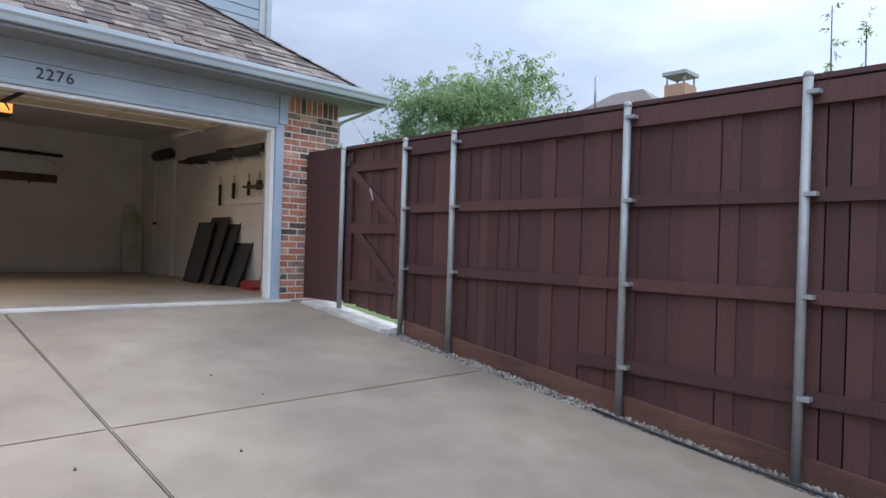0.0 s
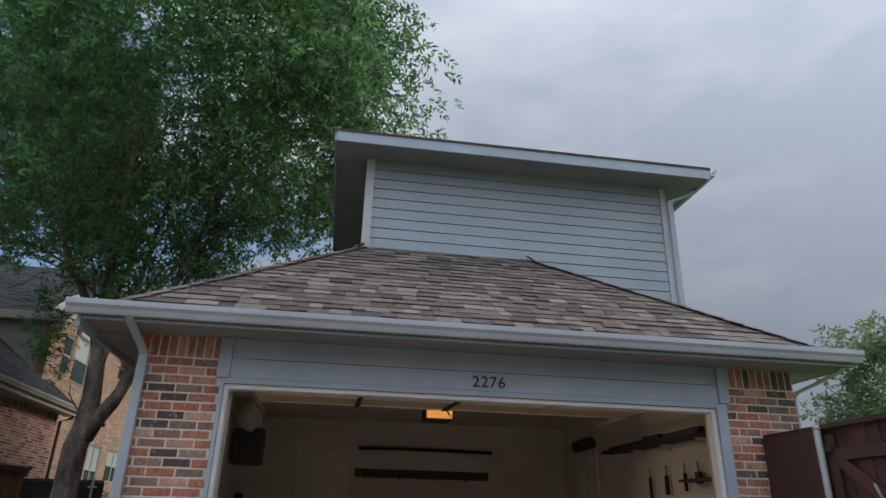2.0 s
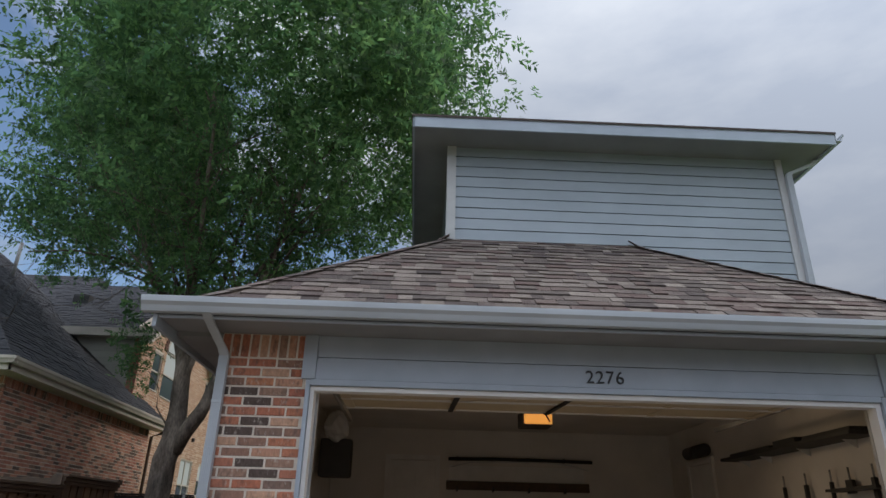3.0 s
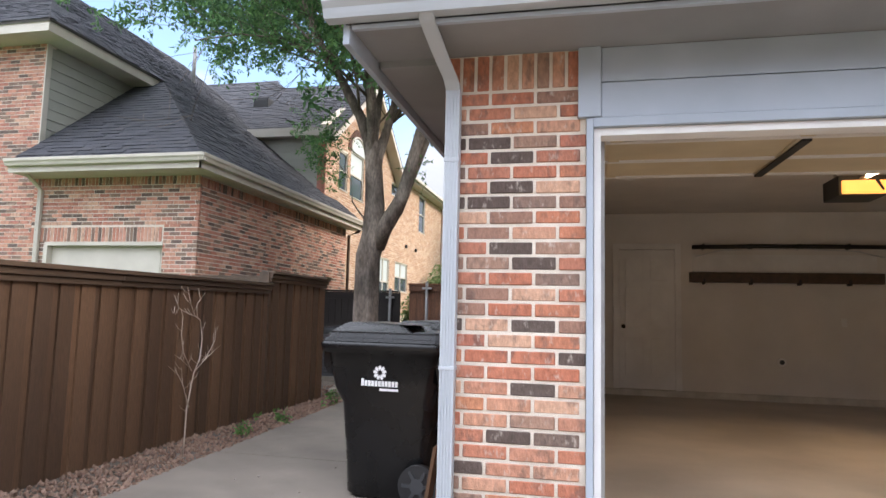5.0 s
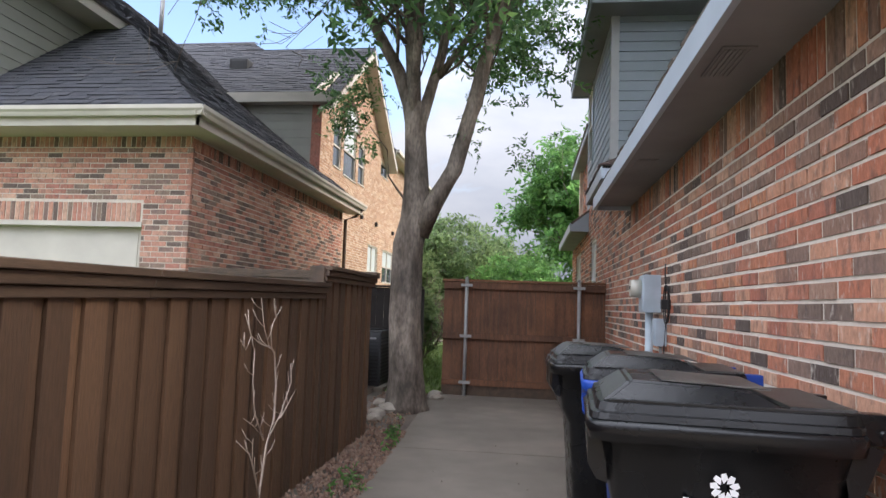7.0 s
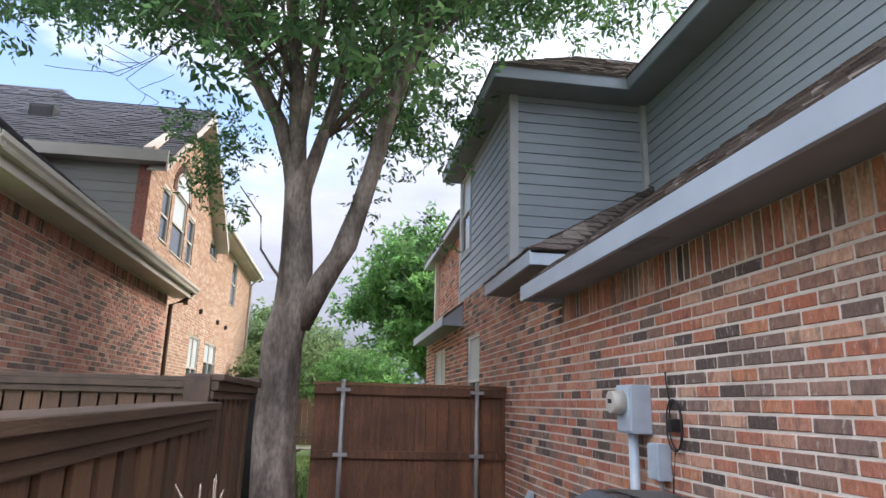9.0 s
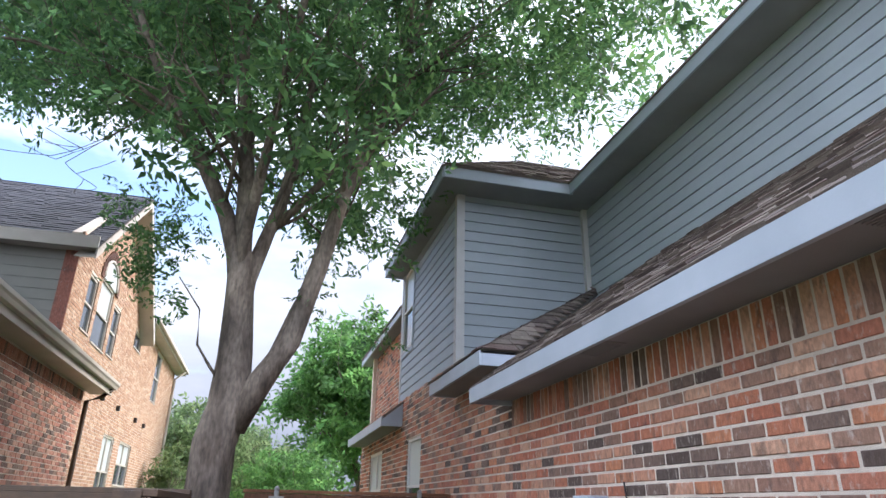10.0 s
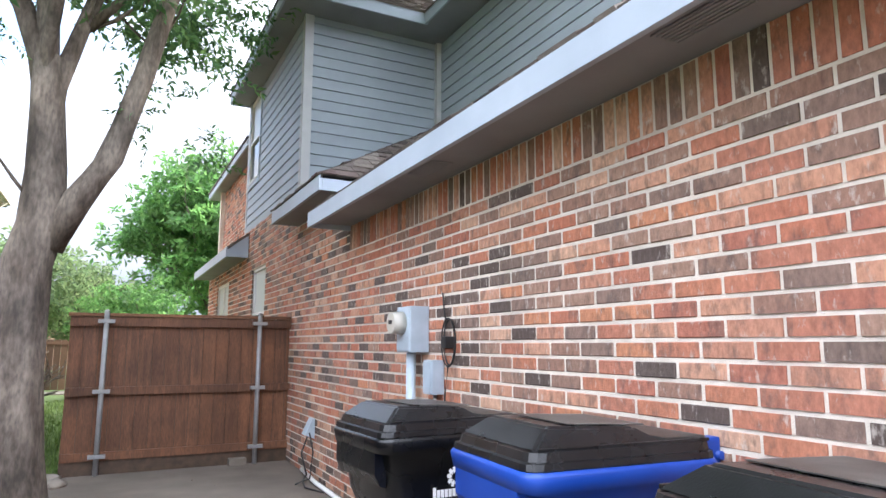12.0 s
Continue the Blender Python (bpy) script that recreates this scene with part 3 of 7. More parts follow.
def siding(wall, axis, face, side, u0, u1, z0, z1, material, step=0.152, holes=(), clip=None):
    """Lap boards, each a wedge that overhangs the one below."""
    z = z0
    while z < z1 - 0.02:
        zt = min(z + step, z1)
        spans = [(u0, u1)]
        for a, b, c, d in holes:
            if zt > c and z < d:
                spans = [s for p, q in spans for s in ((p, min(q, a)), (max(p, b), q)) if s[1] - s[0] > 0.02]
        for a, b in spans:
            if clip:
                a, b = clip(a, b, z, zt)
                if b - a < 0.03:
                    continue
            lo, hi = face, face + side * 0.026
            pts = [(lo, z + 0.010), (hi, z + 0.010), (face + side * 0.017, zt), (lo, zt)]
            if axis == "x":
                bm = prism([(p, q) for p, q in pts], "y", a, b)
            else:
                bm = prism([(p, q) for p, q in pts], "x", a, b)
            part("board", bm, material, wall)
        z += step


siding(wall_up_front, "y", UY + 0.02, -1, UX + 0.09, 6.40, 3.0, EAVE, M_SIDING)
siding(wall_up_side, "x", UX + 0.02, -1, UY + 0.09, WY - 0.07, 3.9, EAVE, M_SIDING)
siding(wall_wing, "y", WY + 0.02, -1, 0.10, UX - 0.06, 3.2, EAVE, M_SIDING)
siding(wall_wing_side, "x", 0.02, -1, WY + 0.09, 11.79, 3.28, EAVE, M_SIDING, 0.152, W_UP)


def corner_board(x, y, z0, z1, label="grey-white corner board", w=0.09):
    part("corner_board", box(x - 0.028, x + w, y - 0.028, y + w, z0, z1, 0.003), M_BOARD, house_trim, label)


house_trim = thing("trim", "painted corner boards of the upper storey", "trim", kind="structure")
corner_board(UX, UY, 4.0, EAVE)
corner_board(0.02, WY, 3.1, EAVE)
part("corner_board", box(UX - 0.075, UX + 0.02, WY - 0.075, WY + 0.02, 3.7, EAVE, 0.003), M_BOARD, house_trim)
part("corner_board", box(6.40, 6.49, UY - 0.028, UY + 0.09, 3.0, EAVE, 0.003), M_BOARD, house_trim)
part("corner_board", box(-0.012, 0.05, 11.79, 11.88, 3.28, EAVE, 0.003), M_BOARD, house_trim)

# ---- roofs ----
F0, FS, LS, RS = 2.602, 0.749, 0.738, 0.658      # eave height and the slopes of front, left and right
EX0, EX1, EY = -0.42, 7.05, -0.47


def slope(name, pts, thick, material, label, parent=None):
    bm = bmesh.new()
    top = [bm.verts.new(p) for p in pts]
    bot = [bm.verts.new((p[0], p[1], p[2] - thick)) for p in pts]
    bm.faces.new(top)
    bm.faces.new(bot[::-1])
    for i in range(len(pts)):
        k = (i + 1) % len(pts)
        bm.faces.new((top[i], bot[i], bot[k], top[k]))
    ob = part(name, bm, material, parent, label)
    return ob


FZ = F0 + FS * (UY - EY)                     # where the front slope meets the upper wall
HXL = EX0 + (FZ - F0) / LS
HXR = EX1 - (FZ - F0) / RS
roof = thing("roof_garage", "hipped garage roof of mottled brown shingles", "roof", kind="structure")
slope("deck", [(EX0, EY, F0), (EX1, EY, F0), (HXR, UY, FZ), (HXL, UY, FZ)], 0.05, M_FELT, "roof deck", roof)
LZ = F0 + LS * (UX - EX0)
slope("deck", [(EX0, 6.07, F0), (EX0, EY, F0), (min(HXL, UX), UY, FZ), (UX, UY, LZ), (UX, 6.07, LZ)], 0.05, M_FELT, "roof deck", roof)
slope("deck", [(EX1, EY, F0), (EX1, 15.0, F0), (6.33, 15.0, F0 + RS * (EX1 - 6.33)), (6.33, UY, F0 + RS * (EX1 - 6.33)), (HXR, UY, FZ)], 0.05, M_FELT, "roof deck", roof)


def shingles(parent, origin, along, up, inside, m_joined, m_piece, near=None, expo=0.142, nmax=300, seed=3, vary=(0.11, 0.30)):
    """Overlapping tabs on a slope. origin, along, up: the slope's own axes; inside(u, v): the outline."""
    r = random.Random(seed)
    o, a, c = Vector(origin), Vector(along).normalized(), Vector(up).normalized()
    nrm = a.cross(c)
    if nrm.z < 0:
        nrm = -nrm
    vs, fs, count = [], [], 0
    v = 0.0
    while True:
        spans = inside(v)
        if spans is None:
            break
        u, end = spans
        t0, t1 = inside(v + expo + 0.05) or spans
        while u < end:
            w = r.uniform(*vary)
            ub = min(u + w, end)
            if ub - u > 0.02:
                th = r.choice((0.009, 0.014, 0.021))
                low = v - 0.012 * r.random()
                g = 0.002
                quad = [(u + g, low, 0.004), (ub - g, low, 0.004), (min(max(ub - g, t0), t1), v + expo + 0.05, 0.002), (min(max(u + g, t0), t1), v + expo + 0.05, 0.002)]
                topq = [(p, q, h + (th if i < 2 else 0.003)) for i, (p, q, h) in enumerate(quad)]
                pts = [o + a * p + c * q + nrm * h for p, q, h in quad + topq]
                if near and count < nmax and near(u, v):
                    mid = sum(pts, Vector()) / 8
                    me = bpy.data.meshes.new("shingle")
                    me.from_pydata([p - mid for p in pts], [], BOXF)
                    me.materials.append(m_piece)
                    ob = new("shingle", me)
                    ob.location, ob.parent = mid, parent
                    count += 1
                else:
                    k = len(vs)
                    vs += pts
                    fs += [tuple(k + i for i in f) for f in BOXF]
            u = ub
        v += expo
    from_arrays("shingles", vs, fs, m_joined, parent, "", "stuff")


fl = math.hypot(1, FS)                      # slope length per metre of run


def front_span(v):
    y = EY + v / fl
    if y > UY:
        return None
    k = (y - EY)
    return EX0 + k * FS / LS - EX0, EX1 - k * FS / RS - EX0


shingles(roof, (EX0, EY, F0), (1, 0, 0), (0, 1, FS), front_span, M_SHINGLE, M_SHINGLE_O, lambda u, v: 1.6 < u < 5.2 and v < 2.6)
ll = math.hypot(1, LS)


def left_span(v):
    x = EX0 + v / ll
    if x > UX:
        return None
    return EY + (x - EX0) * LS / FS - EY, 6.07 - EY


shingles(roof, (EX0, EY, F0), (0, 1, 0), (1, 0, LS), left_span, M_SHINGLE, M_SHINGLE_O, seed=4)
rl = math.hypot(1, RS)


def right_span(v):
    x = EX1 - v / rl
    if x < HXR + 0.02:
        return None
    return (EX1 - x) * RS / FS, (15.0 if x > 6.36 else UY - 0.02) - EY


shingles(roof, (EX1, EY, F0), (0, 1, 0), (-1, 0, RS), right_span, M_SHINGLE, M_SHINGLE_O, seed=6)
# hip caps
for a, b in (((EX0, EY, F0), (HXL, UY, FZ)), ((EX1, EY, F0), (HXR, UY, FZ))):
    a, b = Vector(a), Vector(b)
    n = 18
    for i in range(n):
        p, q = a.lerp(b, i / n), a.lerp(b, (i + 1.25) / n)
        d = (q - p).normalized()
        s = d.cross(Vector((0, 0, 1))).normalized()
        bm = bmesh.new()
        h = Vector((0, 0, 0.03))
        t = Vector((0, 0, -0.035))
        vv = [bm.verts.new(x) for x in (p + s * 0.11 + t + h * 0.9, p + h * 0.85, p - s * 0.11 + t + h * 0.9, q + s * 0.11 + t + h * 0.4, q + h * 0.6, q - s * 0.11 + t + h * 0.4)]
        for f in ((0, 1, 4, 3), (1, 2, 5, 4), (0, 3, 5, 2), (0, 2, 1), (3, 4, 5)):
            bm.faces.new([vv[k] for k in f])
        part("hip_cap", bm, M_SHINGLE_O, roof)

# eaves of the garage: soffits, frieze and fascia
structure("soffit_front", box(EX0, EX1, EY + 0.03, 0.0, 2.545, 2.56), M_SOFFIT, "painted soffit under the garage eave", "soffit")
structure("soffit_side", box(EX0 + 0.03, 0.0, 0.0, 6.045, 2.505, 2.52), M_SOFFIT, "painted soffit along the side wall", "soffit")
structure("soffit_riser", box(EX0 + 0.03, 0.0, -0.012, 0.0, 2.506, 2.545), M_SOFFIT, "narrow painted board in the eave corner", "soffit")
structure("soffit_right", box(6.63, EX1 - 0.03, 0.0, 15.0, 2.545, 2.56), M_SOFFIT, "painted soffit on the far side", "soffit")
structure("fascia_side", box(EX0 - 0.014, EX0 + 0.02, EY, 6.07, 2.455, 2.598, 0.004), M_TRIM, "grey-blue fascia board along the side eave", "fascia")
structure("fascia_side_end", box(EX0 + 0.028, 0.0, 6.045, 6.07, 2.457, 2.585), M_TRIM, "grey-blue board closing the eave end", "fascia")
structure("fascia_right", box(EX1 - 0.028, EX1, EY, 15.0, 2.53, 2.615), M_TRIM, "grey-blue fascia on the far side", "fascia")
structure("fascia_front", box(EX0 + 0.03, EX1 - 0.03, EY, EY + 0.028, 2.53, 2.615), M_TRIM, "grey-blue fascia board behind the gutter", "fascia")

# small hipped skirt where the eave steps up at the wing
roof2 = thing("roof_wing_skirt", "small hipped shingle skirt at the wing", "roof", kind="structure")
E2, Z2, YA, YB = -0.34, 2.975, 6.0, 8.05
SA = 0.745                                   # pitch of the face towards the drive
SB = (LZ + 0.05 - Z2) / (UX - E2)            # pitch of the face towards the neighbour
hip_x = lambda y: E2 + SA * (y - YA) / SB
valley_x = lambda y: EX0 + (Z2 - F0 + SA * (y - YA)) / LS
slope("deck", [(E2, YA, Z2), (valley_x(YA) + 0.05, YA, Z2), (valley_x(YB) + 0.02, YB, Z2 + SA * (YB - YA)), (hip_x(YB), YB, Z2 + SA * (YB - YA))], 0.03, M_FELT, "roof deck", roof2)
slope("deck", [(E2, YB, Z2), (E2, YA, Z2), (hip_x(YB), YB, Z2 + SA * (YB - YA))], 0.03, M_FELT, "roof deck", roof2)
sl2 = math.hypot(1, SA)
shingles(roof2, (0, YA - 0.02, Z2 + 0.004), (1, 0, 0), (0, 1, SA), lambda v: (hip_x(YA + v / sl2), valley_x(YA + v / sl2) + 0.02) if v / sl2 < YB - YA - 0.02 else None, M_SHINGLE, M_SHINGLE_O, seed=8)
sl3 = math.hypot(1, SB)
shingles(roof2, (E2 - 0.02, YA, Z2 + 0.004), (0, 1, 0), (1, 0, SB), lambda v: (min(v / sl3 * SB / SA, YB - YA), YB - YA) if v / sl3 < hip_x(YB) - E2 - 0.05 else None, M_SHINGLE, M_SHINGLE_O, seed=12)
part("fascia", box(E2 - 0.014, E2 + 0.02, YA, YB, Z2 - 0.15, Z2 - 0.002, 0.004), M_TRIM, roof2, "grey-blue fascia board")
part("end_board", box(E2 + 0.021, 0.10, YA, YA + 0.028, Z2 - 0.15, Z2 - 0.004, 0.003), M_TRIM, roof2, "grey-blue end board")
part("end_board", box(E2 + 0.021, -0.012, YB - 0.028, YB, Z2 - 0.15, Z2 - 0.05), M_TRIM, roof2)
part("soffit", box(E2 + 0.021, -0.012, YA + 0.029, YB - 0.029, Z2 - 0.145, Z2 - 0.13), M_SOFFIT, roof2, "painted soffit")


def gutter(name, axis, at, side, a, b, z, label, material=M_GUTTER, size=0.115):
    """A K-shaped gutter, drawn out along x or y. at: the fascia's face; side: which way it stands out."""
    s = size
    prof = [(0, 0), (s * 0.62, 0), (s * 0.70, 0.02), (s * 0.78, 0.045), (s * 0.98, 0.072), (s, 0.105), (s, 0.118), (s * 0.93, 0.118), (s * 0.92, 0.08),
            (s * 0.7, 0.055), (s * 0.6, 0.008), (0.008, 0.008), (0.008, 0.118), (0, 0.118)]
    pts = [(at + side * p, z + q) for p, q in prof]
    bm = prism(pts, "x" if axis == "x" else "y", a, b)
    return tagged(part(name, bm, material, None, label), "", "gutter", "", "structure")


gutter("gutter_front", "x", EY, -1, EX0 - 0.09, EX1 + 0.02, 2.56, "grey-blue enamelled gutter along the garage eave")


def downspout(x, y, z0, z1, out, label, material=M_GUTTER, name="downspout", w=0.078, d=0.06):
    """A ribbed rectangular pipe down a wall. out: the bend's way to the gutter (dx, dy, dz)."""
    t = thing(name, label, "downspout", kind="structure")
    bm = bmesh.new()
    prof = []
    n = 5
    for i in range(n):
        u = -w / 2 + w * i / n
        prof += [(u + 0.003, -d / 2), (u + w / n - 0.003, -d / 2), (u + w / n - 0.0025, -d / 2 + 0.005), (u + w / n + 0.0025, -d / 2 + 0.005)]
    prof = prof[:-2] + [(w / 2, -d / 2 + 0.004), (w / 2, d / 2), (-w / 2, d / 2), (-w / 2, -d / 2 + 0.004)]
    part("pipe", prism([(x + u, y + v) for u, v in prof], "z", z0, z1), material, t)
    for z in (z0 + (z1 - z0) * 0.36, z0 + (z1 - z0) * 0.83):
        part("joint_collar", box(x - w / 2 - 0.003, x + w / 2 + 0.003, y - d / 2 - 0.003, y + d / 2 + 0.003, z, z + 0.02, 0.002), material, t)
    dx, dy, dz = out
    bm = bmesh.new()
    line = [(0, 0, 0), (0.04 * dx, 0.12 * dy, 0.06 * dz + 0.03), (0.5 * dx, 0.5 * dy, 0.5 * dz), (0.95 * dx, 0.9 * dy, 0.86 * dz), (dx, dy, dz)]
    rings = []
    for u, v, q in line:
        rings.append([bm.verts.new((x + u + a * w / 2, y + v + b * d / 2, z1 - 0.01 + q)) for a, b in ((-1, -1), (1, -1), (1, 1), (-1, 1))])
    for p, q in zip(rings, rings[1:]):
        for i in range(4):
            bm.faces.new((p[i], p[(i + 1) % 4], q[(i + 1) % 4], q[i]))
    bm.faces.new(rings[0][::-1])
    bm.faces.new(rings[-1])
    bmesh.ops.bevel(bm, geom=[e for e in bm.edges], offset=0.006, segments=2, affect='EDGES')
    part("elbow", bm, material, t)
    return t


downspout(0.05, -0.046, 0.0, 2.34, (-0.05, -0.46, 0.235), "grey-blue ribbed downspout on the brick corner")
downspout(6.525, UY - 0.062, 3.15, 5.46, (0.40, -0.02, 0.25), "grey-blue downspout at the upper corner")

downspout(6.70, 0.14, -0.1, 2.30, (0.27, -0.50, 0.245), "grey-blue downspout bending from the gutter end")

gutter("gutter_upper", "y", 6.98, 1, UY - 0.50, 16.3, EAVE + 0.02, "grey-blue gutter on the upper eave")

# ---- upper roof ----
roof_up = thing("roof_upper", "low hipped upper roof with brown shingles", "roof", kind="structure")
OV = 0.47
OW = 0.34                                    # overhang of the wing towards the path
A = [(UX - OV, UY - OV), (6.48 + OV, UY - OV), (6.48 + OV, 16.4), (UX, 16.4), (UX, 11.9), (-OW, 11.9), (-OW, WY - OV - 0.05), (UX - OV, WY - OV - 0.05)]
bm = bmesh.new()
vs_ = [bm.verts.new((x, y, EAVE)) for x, y in A]
bm.faces.new(vs_[::-1])
up_ = [bm.verts.new((x, y, EAVE + 0.012)) for x, y in A]
bm.faces.new(up_)
for i in range(8):
    bm.faces.new((vs_[i], vs_[(i + 1) % 8], up_[(i + 1) % 8], up_[i]))
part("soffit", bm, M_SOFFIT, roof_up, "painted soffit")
for i in range(8):
    p, q = Vector((*A[i], 0)), Vector((*A[(i + 1) % 8], 0))
    d = (q - p).normalized()
    n = Vector((d.y, -d.x, 0))
    bm = bmesh.new()
    for zz in (EAVE - 0.03, EAVE + 0.135):
        for w in (p, q, q + n * 0.026 + d * 0.026, p + n * 0.026):
            bm.verts.new((w.x, w.y, zz))
    bm.verts.ensure_lookup_table()
    for f in BOXF:
        bm.faces.new([bm.verts[k] for k in f])
    part("fascia", bm, M_TRIM, roof_up, "grey-blue fascia board")
ZE, PS = EAVE + 0.15, 0.48
cx = (UX + 6.48) / 2
rise = (6.48 + OV + 0.04 - cx) * PS
slope("deck", [(UX - OV - 0.04, UY - OV - 0.04, ZE), (6.48 + OV + 0.04, UY - OV - 0.04, ZE), (cx, UY - OV - 0.04 + rise / PS, ZE + rise)], 0.03, M_SHINGLE, "roof slope", roof_up)
slope("deck", [(6.48 + OV + 0.04, UY - OV - 0.04, ZE), (6.48 + OV + 0.04, 16.44, ZE), (cx, 16.44, ZE + rise), (cx, UY - OV - 0.04 + rise / PS, ZE + rise)], 0.03, M_SHINGLE, "roof slope", roof_up)
slope("deck", [(UX - OV - 0.04, 16.44, ZE), (UX - OV - 0.04, UY - OV - 0.04, ZE), (cx, UY - OV - 0.04 + rise / PS, ZE + rise), (cx, 16.44, ZE + rise)], 0.03, M_SHINGLE, "roof slope", roof_up)
wy, wx, wm = WY - OV - 0.09, -OW - 0.04, 9.72
PW = 0.72
slope("deck", [(wx, wy, ZE), (UX + 1.2, wy, ZE), (UX + 1.2, wm, ZE + (wm - wy) * PW), (wx + (wm - wy), wm, ZE + (wm - wy) * PW)], 0.03, M_SHINGLE, "roof slope", roof_up)
slope("deck", [(wx, 11.93, ZE), (wx, wy, ZE), (wx + (wm - wy), wm, ZE + (wm - wy) * PW)], 0.03, M_SHINGLE, "roof slope", roof_up)
slope("deck", [(UX + 1.2, 11.93, ZE), (wx, 11.93, ZE), (wx + (wm - wy), wm, ZE + (wm - wy) * PW), (UX + 1.2, wm, ZE + (wm - wy) * PW)], 0.03, M_SHINGLE, "roof slope", roof_up)
shingles(roof_up, (wx, wy, ZE + 0.005), (1, 0, 0), (0, 1, PW), lambda v: (v / math.hypot(1, PW), 3.4) if v < 2.35 else None, M_SHINGLE, M_SHINGLE_O, seed=9)

# lower roof far along the side, over the ground-floor windows
roof3 = thing("roof_far_skirt", "low shingled roof skirt over the far windows", "roof", kind="structure")
slope("deck", [(-0.37, 16.0, 3.0), (-0.37, 11.4, 3.0), (0.25, 11.4, 3.47), (0.25, 16.0, 3.47)], 0.05, M_SHINGLE, "roof slope", roof3)
part("fascia", box(-0.384, -0.35, 11.4, 16.0, 2.83, 2.99), M_TRIM, roof3, "grey-blue fascia")
part("end_board", prism([(-0.349, 2.83), (-0.012, 2.83), (-0.012, 3.22), (-0.349, 2.96)], "y", 11.4, 11.43), M_TRIM, roof3, "grey-blue end board")
part("soffit", box(-0.349, -0.012, 11.431, 16.0, 2.84, 2.85), M_SOFFIT, roof3)


roof4 = thing("roof_far_upper", "low shingled roof over the far upper wall", "roof", kind="structure")
slope("deck", [(-0.04, 17.2, 5.17), (-0.04, 11.94, 5.17), (2.0, 11.94, 6.2), (2.0, 17.2, 6.2)], 0.04, M_SHINGLE, "roof slope", roof4)
part("fascia", box(-0.02, 0.012, 11.94, 17.2, 5.0, 5.13), M_TRIM, roof4, "grey-blue fascia board")
part("soffit", box(0.013, 0.249, 11.94, 17.2, 5.01, 5.022), M_SOFFIT, roof4)


# ---- garage opening: trim, header, numerals ----
opening = thing("garage_opening", "grey-blue trim and header round the open garage", "door trim", kind="structure")
part("jamb_trim", box(0.755, 0.79, -0.035, 0.10, -0.02, 2.16, 0.004), M_TRIM, opening, "grey-blue jamb board")
part("jamb_trim", box(5.703, 5.812, -0.035, 0.10, -0.02, 2.16, 0.004), M_TRIM, opening, "grey-blue jamb board")
part("jamb_stop", box(0.792, 0.828, 0.0, 0.14, -0.005, 2.115, 0.003), M_WHITE, opening, "white jamb stop")
part("jamb_stop", box(5.655, 5.701, 0.0, 0.12, -0.005, 2.115, 0.003), M_WHITE, opening, "white jamb stop")
part("head_stop", box(0.828, 5.655, 0.0, 0.12, 2.075, 2.115, 0.003), M_WHITE, opening, "white head stop")
part("head_mould", box(0.79, 5.703, -0.03, 0.10, 2.117, 2.165, 0.006), M_TRIM, opening, "grey head moulding")
part("header_board", box(0.83, 5.74, -0.022, 0.10, 2.167, 2.352, 0.003), M_TRIM, opening, "grey-blue header board")
part("header_board", box(0.83, 5.74, -0.018, 0.10, 2.358, 2.543, 0.003), M_TRIM, opening, "grey-blue header board")
part("header_end", box(0.712, 0.828, -0.042, -0.0, 2.168, 2.543, 0.004), M_TRIM, opening, "grey-blue end block")
part("header_end", box(5.742, 5.855, -0.042, -0.0, 2.168, 2.543, 0.004), M_TRIM, opening, "grey-blue end block")
part("header_core", box(0.76, 5.81, 0.1, 0.15, 2.117, 2.55), M_TRIM, opening)
txt = bpy.data.curves.new("house_number", "FONT")
txt.body, txt.size, txt.extrude, txt.align_x, txt.space_character = "2276", 0.155, 0.005, 'CENTER', 1.12
num = new("house_number", txt)
deps = bpy.context.evaluated_depsgraph_get()
num_mesh = bpy.data.meshes.new_from_object(num.evaluated_get(deps))
bpy.data.objects.remove(num)
num_mesh.materials.clear()
num_mesh.materials.append(M_NUM)
num = new("house_number", num_mesh)
num.matrix_basis = pose(3.30, -0.03, 2.205, 90, 0, 0)
tagged(num, "black raised house numerals on the header board", "house number")


# ---- inside the garage ----
structure("wall_garage_back", box(0.15, 6.48, 6.9, 6.97, -0.1, 2.75), M_DRY, "painted drywall back wall of the garage", "wall")
structure("wall_garage_left", box(0.152, 0.19, 0.155, 6.9, -0.1, 2.75), M_DRY, "painted drywall wall inside the garage", "wall")
structure("wall_garage_right", box(6.44, 6.478, 0.155, 6.9, -0.1, 2.75), M_DRY, "painted drywall wall inside the garage", "wall")
structure("ceiling", box(0.152, 6.478, 0.155, 6.9, 2.75, 2.79), M_DRY, "painted drywall garage ceiling", "ceiling")
structure("ceiling_house", box(0.16, 6.3, 1.66, 16.1, 2.80, 2.84), M_DRY, "closed floor between the storeys", "ceiling")
structure("kerb", box(0.19, 6.44, 6.82, 6.9, 0.0, 0.09, 0.006), M_PALE, "pale concrete kerb along the garage wall", "kerb")


# ---- right-hand fence with gate ----
FX = 6.22


def ftop(y):
    return 1.835 + 0.002 * y


